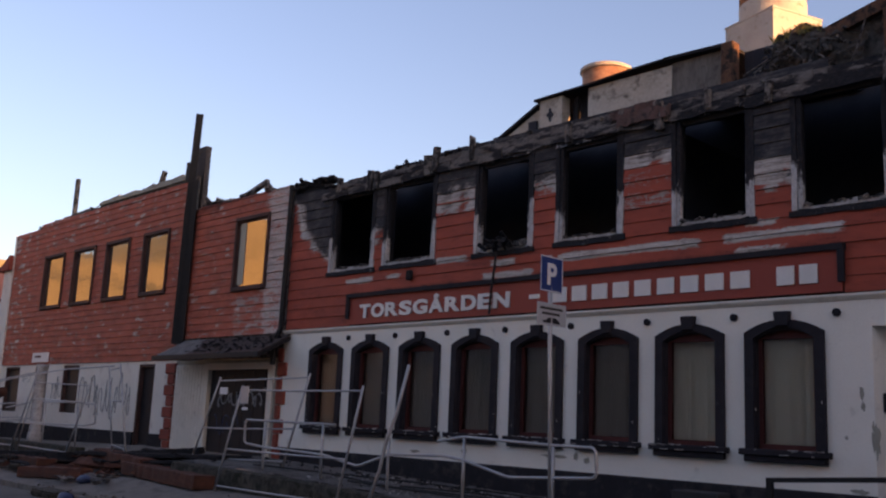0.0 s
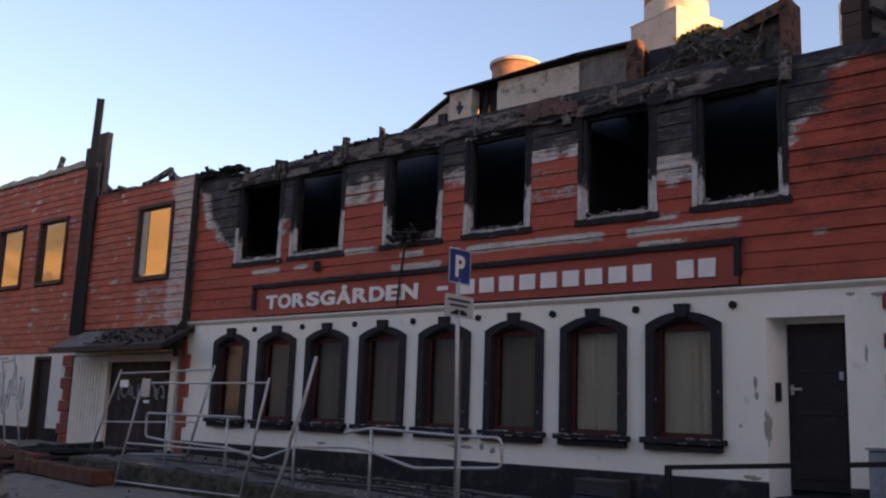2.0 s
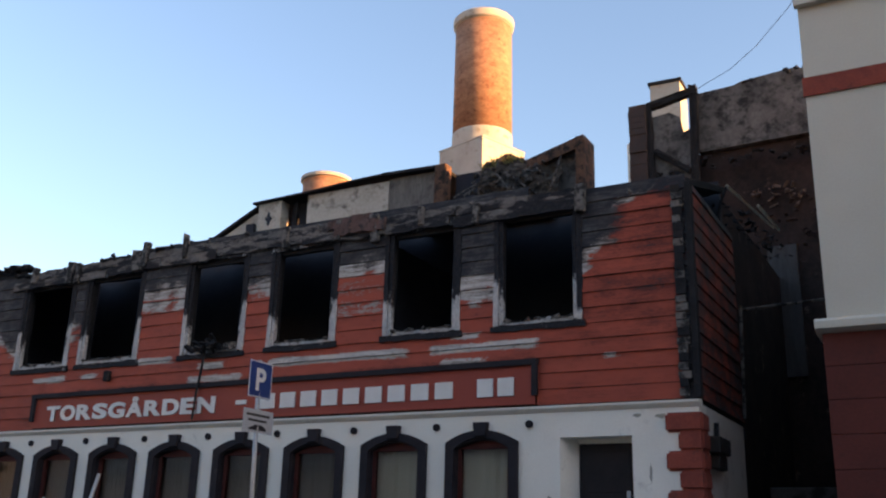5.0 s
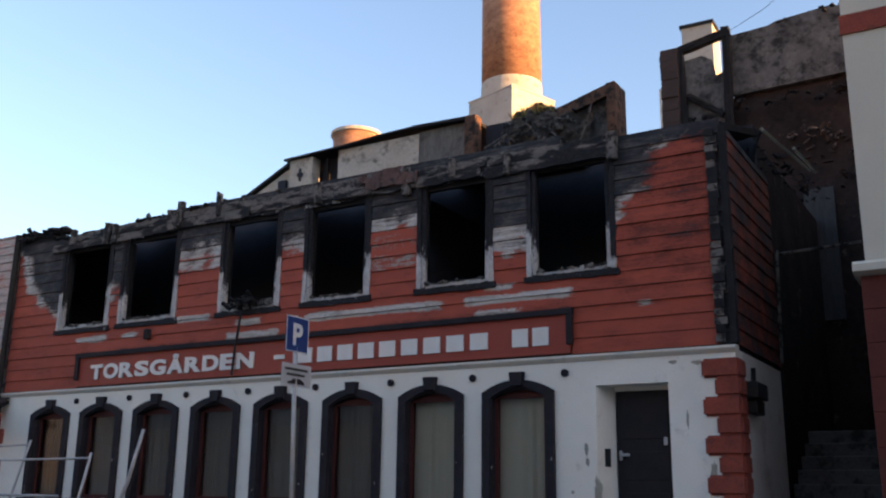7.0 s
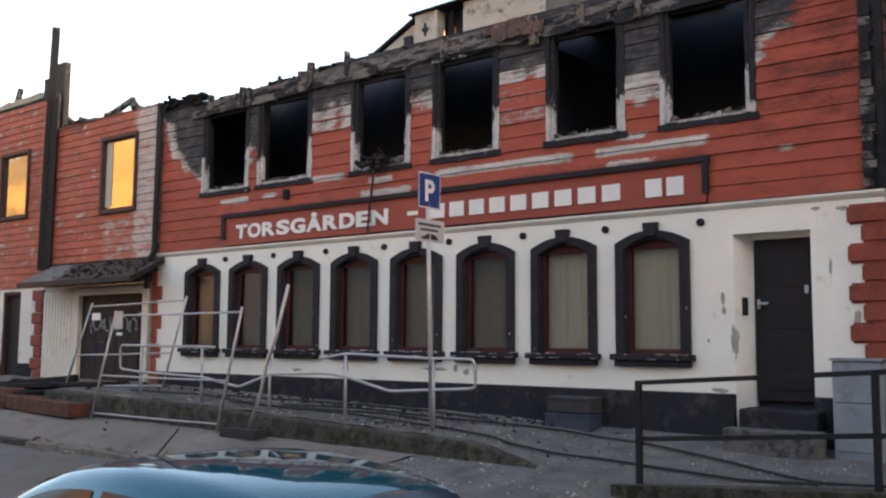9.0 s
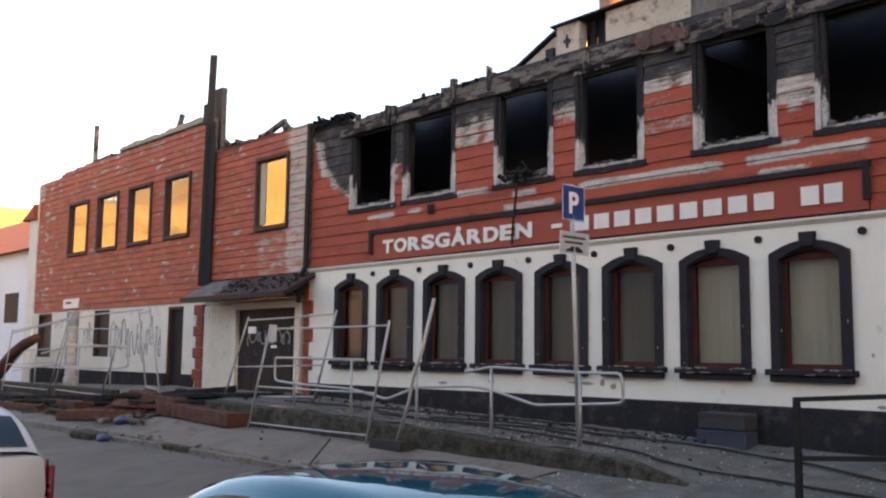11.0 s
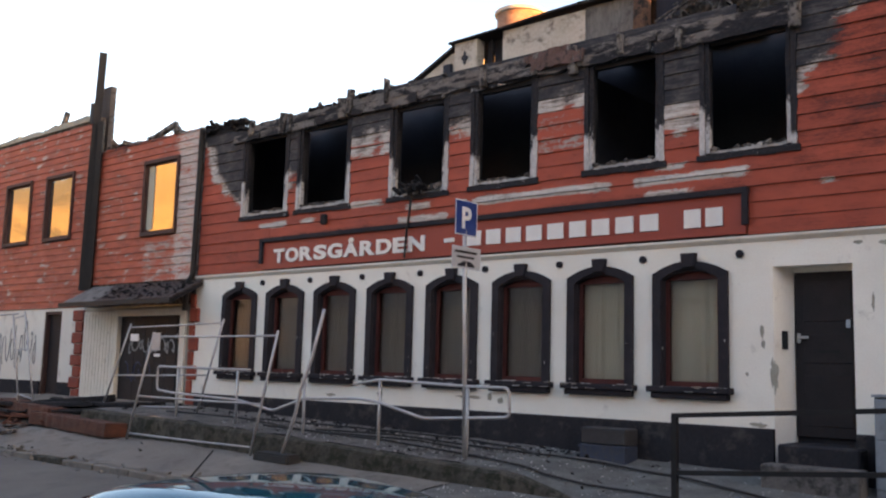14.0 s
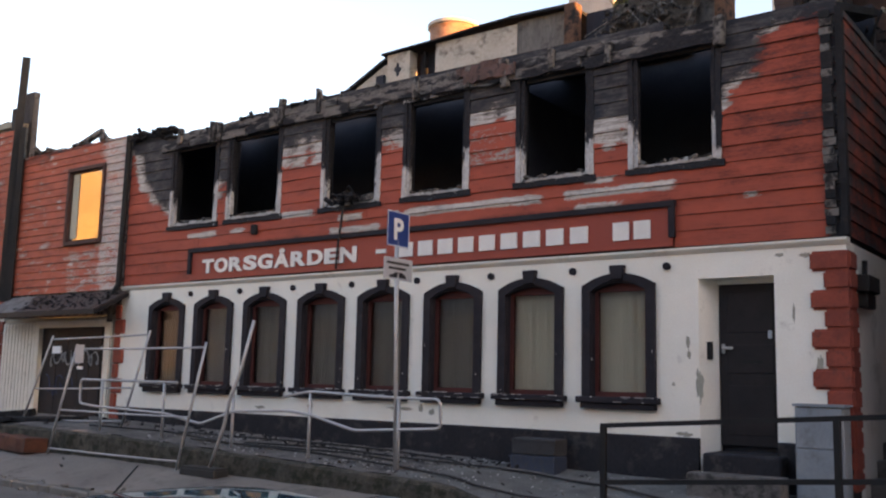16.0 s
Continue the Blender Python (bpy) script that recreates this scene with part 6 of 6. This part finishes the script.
# ---------------- burnt timber before the garage ----------------
def slope_z(x, y):
    return low_z(x) + (base_z(x) - low_z(x)) * max(0, min(1, (y + 1.9) / 1.9)) if y > -1.9 else low_z(x) + (0.11 - low_z(x)) * ease((-1.9 - y) / 1.5)


def timber(a, b, w, h, material, label, lift=0.0):
    a, b = Vector((*a, slope_z(*a) + h / 2 + lift)), Vector((*b, slope_z(*b) + h / 2 + lift))
    bm = bmesh.new()
    d = b - a
    m = Matrix.Translation((a + b) / 2) @ d.to_track_quat("X", "Z").to_matrix().to_4x4()
    obox(bm, m, d.length, w, h)
    rounded(bm, 0.012)
    bmesh.ops.subdivide_edges(bm, edges=[e for e in bm.edges if e.calc_length() > 0.6], cuts=int(d.length / 0.16))
    for vv in bm.verts:
        vv.co += Vector((rnd(vv.co.x, vv.co.z * 3 + vv.co.y, 7, 1), rnd(vv.co.x, vv.co.y * 2, 6, 2), rnd(vv.co.x, vv.co.y * 3, 6, 3))) * 0.035
    return solid("fallen_beam", bm, material, label, "beam", group="fallen beams")


timber((-15.6, -2.15), (-19.3, -1.75), 0.42, 0.25, RUST, "long rust-red beam lying before the garage")
timber((-18.6, -1.7), (-21.6, -1.35), 0.4, 0.26, RUST, "rust-brown beam lying across the forecourt", 0.05)
timber((-19.6, -2.55), (-21.9, -2.95), 0.3, 0.22, RUST, "shorter rust-red beam end lying on the pavement")
timber((-16.6, -1.2), (-19.5, -1.1), 0.1, 0.06, RUST, "thin scorched batten on the forecourt", 0.02)
timber((-16.9, -0.75), (-22.0, -1.35), 0.95, 0.08, CHAR, "charred roof panel lying before the garage", 0.14)
timber((-18.6, -0.5), (-21.9, -1.6), 0.2, 0.14, CHAR, "charred beam lying slanted on the forecourt", 0.1)
timber((-22.5, -2.2), (-27.5, -2.0), 0.5, 0.2, RUST, "rust-brown beam lying before the wing")
timber((-22.2, -1.75), (-25.5, -2.4), 0.3, 0.2, CHAR, "charred beam lying before the wing", 0.1)
timber((-26.0, -2.4), (-31.5, -2.1), 0.4, 0.25, CHAR, "charred beam lying far along the forecourt")
timber((-24.0, -2.6), (-29.0, -2.75), 0.3, 0.14, RUST, "rust-brown plank lying far along the forecourt")


def heap(name, x0, x1, y0, y1, top, material, label, seed):
    """A ragged mound on the slope."""
    bm = bmesh.new()
    nx, ny = 90, 18
    grid = []
    for i in range(nx + 1):
        for j in range(ny + 1):
            u, v = i / nx, j / ny
            x, y = x0 + (x1 - x0) * u, y0 + (y1 - y0) * v
            e = (math.sin(math.pi * u) * math.sin(math.pi * v)) ** 0.6
            z = slope_z(x, y) - 0.04 + e * top * (0.55 + 0.6 * rnd(x, y, 1.3, seed)) + 0.09 * e * rnd(x, y, 6, seed)
            grid.append(bm.verts.new((x, y, z)))
    for i in range(nx):
        for j in range(ny):
            a = i * (ny + 1) + j
            bm.faces.new((grid[a], grid[a + ny + 1], grid[a + ny + 2], grid[a + 1]))
    return solid(name, bm, material, label, "debris", "stuff")


heap("debris_heap", -23.0, -16.8, -2.1, -0.7, 0.26, MOSS_STUFF, "dark heap of burnt rubbish before the garage", 1)
heap("debris_heap", -32.5, -21.2, -2.9, -1.5, 0.28, MOSS_STUFF, "dark heap of burnt rubbish before the wing", 2)
heap("debris_heap", -22.3, -19.8, -2.0, -1.2, 0.42, RUST, "rust-brown heap of broken boards", 3)
bm = bmesh.new()
box(bm, -35, -23.0, -1.32, -1.1, 0.2, 0.76)
rounded(bm, 0.02)
solid("low_wall", bm, CONCRETE, "low dark retaining wall before the wing", "low wall", "structure")


def tangle(name, x0, x1, y0, y1, lift, count, material, label, seed):
    """Broken boards thrown across one another on the slope."""
    g = random.Random(seed)
    bm = bmesh.new()
    for _ in range(count):
        x, y = g.uniform(x0, x1), g.uniform(y0, y1)
        ln, wd = g.uniform(0.25, 1.5), g.uniform(0.05, 0.2)
        obox(bm, pose(x, y, slope_z(x, y) + lift * g.random() + 0.06, g.uniform(-14, 14), g.uniform(-6, 6), g.gauss(0, 30)), ln, wd, g.uniform(0.02, 0.06))
    return solid(name, bm, material, label, "debris", "stuff")


tangle("broken_boards", -22.6, -17.2, -2.1, -1.1, 0.12, 14, RUST, "tangle of scorched brown boards before the garage", 61)
tangle("broken_boards", -22.6, -16.9, -1.7, -0.8, 0.2, 45, CHAR, "tangle of charred boards before the garage", 62)
tangle("broken_boards", -32.5, -22.5, -2.9, -1.7, 0.16, 44, MOSS_STUFF, "scorched brown boards strewn before the wing", 63)
tangle("broken_boards", -32.5, -22.5, -2.8, -1.7, 0.16, 40, CHAR, "charred boards strewn before the wing", 64)
tangle("broken_boards", -21.5, -18.5, -2.9, -2.2, 0.02, 8, CHAR_GREY, "grey splintered laths on the lower pavement", 65)
rubble("canopy_debris", -19.4, -16.4, -0.7, -0.1, lambda x, y: 2.98 + 0.55 * (y + 0.75), 160, 0.045, CHAR, "broken tiles and soot on the canopy", seed=31)
rubble("forecourt_debris", -23.0, -17.0, -2.0, -0.8, slope_z, 260, 0.07, CHAR, "heap of charred boards and splinters", seed=21)
rubble("forecourt_debris", -23.0, -19.0, -2.3, -1.2, slope_z, 45, 0.12, RUST, "rust-brown broken board pieces", seed=22)
rubble("forecourt_debris", -31.5, -23.5, -2.6, -1.6, slope_z, 300, 0.08, MOSS_STUFF, "brown scraps before the wing", seed=23)
for x, y, z, s in ((-19.8, -0.8, 0.70, 0.15), (-19.25, -2.72, 0.2, 0.15), (-18.0, -3.62, -0.02, 0.14)):
    bm = bmesh.new()
    bmesh.ops.create_icosphere(bm, subdivisions=3, radius=s)
    for v in bm.verts:
        v.co = Vector((v.co.x * 1.5, v.co.y * 1.0, v.co.z * 0.6)) * (1 + 0.25 * rnd(v.co.x * 7 + x, v.co.y * 7 + v.co.z * 5, 1)) + Vector((x, y, z + s * 0.5))
    solid("plastic_bag", bm, BLUE, "crumpled blue plastic bag on the ground", "bag", group="blue bags", smooth=True)
bm = bmesh.new()
obox(bm, pose(-18.75, -3.6, 0.06, 4, 3, 10), 0.75, 0.4, 0.14)
rounded(bm, 0.03, 2)
solid("fence_foot", bm, CONCRETE, "grey concrete fence foot lying at the kerb", "fence foot")
bm = bmesh.new()
tube(bm, [(-33.4, -0.8, 0.75), (-32.6, -0.8, 1.15), (-31.7, -0.8, 1.58), (-30.8, -0.8, 1.88), (-29.75, -0.8, 2.08)], [0.2, 0.2, 0.19, 0.17, 0.14], 10)
solid("fallen_duct", bm, RUST, "curved rust-brown duct leaning before the wing", "duct", smooth=True)
cp = thing("concrete_column", "pale grey column standing before the wing", "column", at=(-27.5, -0.6, 0.8))
bm = bmesh.new()
lathe(bm, [(0.2, 0.6), (0.2, 0.95), (0.16, 1.0), (0.15, 2.75), (0.17, 2.78), (0.17, 2.86)], -27.48, -0.6, 16)
part("shaft", bm, CRUMB, cp, smooth=True)

# wall scars, spray paint, wires
for x, z, w, hh in ((-4.70, 2.28, 0.05, 0.16), (-4.69, 2.12, 0.05, 0.1), (-4.56, 1.75, 0.1, 0.36), (-3.25, 3.28, 0.12, 0.06), (-3.55, 3.3, 0.1, 0.05), (-3.12, 2.0, 0.07, 0.2), (-4.9, 1.75, 0.04, 0.05), (-9.3, 1.3, 0.5, 0.05), (-11.2, 1.28, 0.12, 0.1), (-8.7, 1.27, 0.1, 0.09), (-3.4, 2.6, 0.03, 0.2), (-4.75, 1.14, 0.2, 0.05), (-8.9, 1.32, 0.08, 0.12), (-12.4, 1.22, 0.25, 0.05)):
    bm = bmesh.new()
    n = 22
    poly = [(x + w / 2 * math.cos(a) * (1 + 0.9 * rnd(math.cos(a) * 3 + x * 9, math.sin(a) * 3, 1)), z + hh / 2 * math.sin(a) * (1 + 0.9 * rnd(math.cos(a) * 3, math.sin(a) * 3 + z * 9, 1))) for a in (2 * math.pi * k / n for k in range(n))]
    prism(bm, poly, -0.004, 0.004)
    part("plaster_scar", bm, SCAR, wall_main)


def scribble(x0, x1, z0, z1, y, count, material, label, seed, r=0.008):
    g = random.Random(seed)
    mark = thing("graffiti", label, "graffiti", "graffiti", at=(x0, y, z0))
    for k in range(count):
        cx, cz = x0 + (x1 - x0) * (k + 0.5) / count, (z0 + z1) / 2 + g.uniform(-0.15, 0.15) * (z1 - z0)
        pts, a, turn = [], g.uniform(0, 6), g.choice((-1, 1))
        rx, rz = 0.42 * (x1 - x0) / count * g.uniform(0.7, 1.3), g.uniform(0.25, 0.5) * (z1 - z0)
        for j in range(12):
            a += turn * g.uniform(0.15, 0.6)
            pts.append((cx + rx * math.cos(a) + 0.012 * j, y, min(z1, max(z0, cz + rz * math.sin(a) * (1 - 0.05 * j)))))
        bm = bmesh.new()
        tube(bm, pts, r, 4)
        part("stroke", bm, material, mark)


scribble(-26.3, -23.2, 1.3, 2.85, -0.003, 13, SCRIBBLE, "dark spray-painted scrawl on the white wall", 5, 0.014)
scribble(-28.3, -27.6, 1.6, 2.6, -0.003, 4, SCRIBBLE, "dark spray-painted scrawl beside a window", 6)
scribble(-30.6, -29.9, 2.3, 2.8, -0.003, 3, SCRIBBLE, "small dark spray-painted scrawl", 7)
scribble(-19.1, -17.1, 1.75, 2.4, 0.042, 10, CHALK, "white spray-painted scrawl on the garage door", 8, 0.02)
scribble(-19.2, -18.2, 1.2, 1.75, 0.042, 5, BLUE, "blue spray-painted scrawl on the garage door", 9, 0.014)
fx = thing("burnt_lamp", "burnt lamp and wire hanging below an upper window", "lamp", at=(-10.55, -0.1, 3.5))
bm = bmesh.new()
tube(bm, [(-10.52, -0.1, 4.72), (-10.55, -0.12, 4.3), (-10.60, -0.13, 3.9), (-10.66, -0.1, 3.5)], 0.02, 6)
part("wire", bm, BLACK_METAL, fx)
bm = bmesh.new()
for k in range(46):
    d = Vector((rng.gauss(0, 0.13), rng.gauss(0, 0.05), abs(rng.gauss(0, 0.08)) - 0.06))
    h = rng.uniform(0.03, 0.08)
    obox(bm, pose(-10.5 + d.x, -0.15 + d.y, 4.66 + d.z, rng.uniform(-60, 60), rng.uniform(-60, 60), rng.uniform(0, 180)), h * rng.uniform(0.8, 3.0), h * 0.7, h * 0.6)
part("lump", bm, CHAR, fx, "melted black remains of the fitting")
bm = bmesh.new()
box(bm, -12.75, -12.63, -0.12, -0.02, 4.22, 4.4)
rounded(bm, 0.02)
solid("wall_bracket", bm, CHAR, "small burnt wall bracket", "bracket")
bm = bmesh.new()
tube(bm, [(-4.6, 8.7, 11.9), (-3.75, 8.5, 12.15), (-3.1, 8.0, 12.3), (-2.3, 7.4, 12.7), (-1.5, 6.8, 13.3)], 0.007, 5)
solid("overhead_wire", bm, BLACK_METAL, "thin overhead wire above the alley", "wire")


# ---------------- parked cars (rear towards +X) ----------------
def glide(x, pts):
    """A soft curve near a line of (x, z) points."""
    return sum(line(x + d, *pts) * w for d, w in ((-0.22, 0.1), (-0.11, 0.2), (0, 0.4), (0.11, 0.2), (0.22, 0.1)))


def parked_car(name, label, rear, yc, zg, paint, antenna):
    car = thing(name, label, "car", "parked cars", at=(rear - 2, yc, zg))

    def belt(s):
        return glide(s, [(0, 0.93), (0.4, 0.97), (2.7, 0.92), (3.1, 0.86), (3.7, 0.72), (3.95, 0.58)])

    def half(s):
        return glide(s, [(0, 0.66), (0.25, 0.79), (0.8, 0.83), (2.8, 0.83), (3.4, 0.79), (3.95, 0.6)])

    def roof(s):
        return glide(s, [(0.08, 0.95), (0.35, 1.26), (0.62, 1.385), (1.0, 1.43), (1.5, 1.445), (1.95, 1.41), (2.2, 1.32), (2.95, 0.93)])

    def rhalf(s):
        return glide(s, [(0.08, 0.66), (0.62, 0.565), (1.4, 0.60), (2.0, 0.575), (2.95, 0.74)])

    def at(s, y, z):
        return (rear - s, yc + y, zg + z)
    bm = bmesh.new()
    rings = []
    for k in range(33):
        s = 3.95 * k / 32
        w, b = half(s), belt(s)
        pro = [(w * 0.86, 0.25), (w, 0.42), (w + 0.015, 0.62), (w - 0.01, b - 0.06), (w - 0.06, b), (0, b + 0.015)]
        rings.append([bm.verts.new(at(s, y, z)) for y, z in pro] + [bm.verts.new(at(s, -y, z)) for y, z in pro[-2::-1]])
    for a, b in zip(rings, rings[1:]):
        for k in range(len(a)):
            bm.faces.new((a[k], a[(k + 1) % len(a)], b[(k + 1) % len(a)], b[k]))
    bm.faces.new(rings[0])
    bm.faces.new(rings[-1][::-1])
    part("body", bm, paint, car, smooth=True)
    bm = bmesh.new()
    rings = []
    for k in range(41):
        s = 0.08 + 2.87 * k / 40
        w, b, r, rw = half(s) - 0.06, belt(s) - 0.02, max(belt(s) + 0.005, roof(s)), rhalf(s)
        pro = [(w, b)] + [(w + (rw + 0.03 - w) * t, b + (r - 0.09 - b) * t) for t in (0.33, 0.66, 1.0)] + [(rw - 0.03, r - 0.035), (rw - 0.13, r - 0.01), (0.2, r + 0.002), (0, r + 0.004)]
        rings.append([bm.verts.new(at(s, y, z)) for y, z in pro] + [bm.verts.new(at(s, -y, z)) for y, z in pro[-2::-1]])
    for a, b in zip(rings, rings[1:]):
        for k in range(len(a) - 1):
            bm.faces.new((a[k], a[k + 1], b[k + 1], b[k]))
    part("roof", bm, paint, car, smooth=True)

    def side_point(s, u, sg):
        w, b, r, rw = half(s) - 0.06, belt(s) - 0.02, roof(s), rhalf(s)
        return at(s, sg * (w + (rw + 0.03 - w) * u + 0.006), b + (r - 0.09 - b) * u)
    for sg in (-1, 1):
        for s0, s1 in ((0.36, 0.8), (0.87, 1.5), (1.58, 2.3)):
            bm = bmesh.new()
            grid = [[bm.verts.new(side_point(s0 + (s1 - s0) * i / 8, u, sg)) for u in (0.1, 0.35, 0.6, 0.85, 0.97)] for i in range(9)]
            for a, b in zip(grid, grid[1:]):
                for k in range(4):
                    bm.faces.new((a[k], a[k + 1], b[k + 1], b[k]))
            part("side_window", bm, CAR_GLASS, car, smooth=True)
    for s0, s1, nm in ((0.13, 0.52, "rear_window"), (2.16, 2.82, "windscreen")):
        bm = bmesh.new()
        grid = [[bm.verts.new(Vector(at(s, y * (rhalf(s) - 0.10), roof(s) + 0.012 - 0.02 * y * y)) + Vector((0.01 if s < 1 else -0.01, 0, 0))) for y in (-1, -0.6, -0.2, 0.2, 0.6, 1)] for s in (s0 + (s1 - s0) * i / 8 for i in range(9))]
        for a, b in zip(grid, grid[1:]):
            for k in range(5):
                bm.faces.new((a[k], a[k + 1], b[k + 1], b[k]))
        part(nm, bm, CAR_GLASS, car, smooth=True)
    for sg in (-1, 1):
        bm = bmesh.new()
        box(bm, *sorted((rear - 0.16, rear + 0.015)), *sorted((yc + sg * 0.66, yc + sg * 0.80)), zg + 0.42, zg + 0.90)
        rounded(bm, 0.062, 4)
        lamp = part("tail_lamp", bm, TAIL_RED, car, "red tail lamp", True)
        for zl in (0.60, 0.68):
            bm = bmesh.new()
            tube(bm, [(rear + 0.008, yc + sg * 0.73, zg + zl), (rear + 0.021, yc + sg * 0.73, zg + zl)], 0.015, 12)
            part("reversing_lens", bm, PINK_BRICK, lamp)
        for s in (0.72, 3.2):
            bm = bmesh.new()
            n = 24
            prism(bm, [(rear - s + 0.3 * math.cos(2 * math.pi * k / n), zg + 0.3 + 0.3 * math.sin(2 * math.pi * k / n)) for k in range(n)], *sorted((yc + sg * 0.68, yc + sg * 0.85)))
            part("wheel", bm, RUBBER, car)
    bm = bmesh.new()
    box(bm, rear - 0.12, rear + 0.04, yc - 0.72, yc + 0.72, zg + 0.36, zg + 0.58)
    rounded(bm, 0.05, 2)
    part("bumper", bm, paint, car, smooth=True)
    if antenna:
        bm = bmesh.new()
        tube(bm, [at(2.12, 0.0, 1.32), at(1.85, 0.0, 1.54)], [0.006, 0.004], 6)
        part("antenna", bm, BLACK_METAL, car, "short black roof antenna")
    return car


parked_car("parked_car", "teal hatchback parked at the roadside", -2.25, -8.42, -0.28, TEAL_PAINT, True)
parked_car("parked_car", "silver-white hatchback parked at the roadside with red tail lamps", -9.95, -8.38, -0.30, SILVER_PAINT, False)
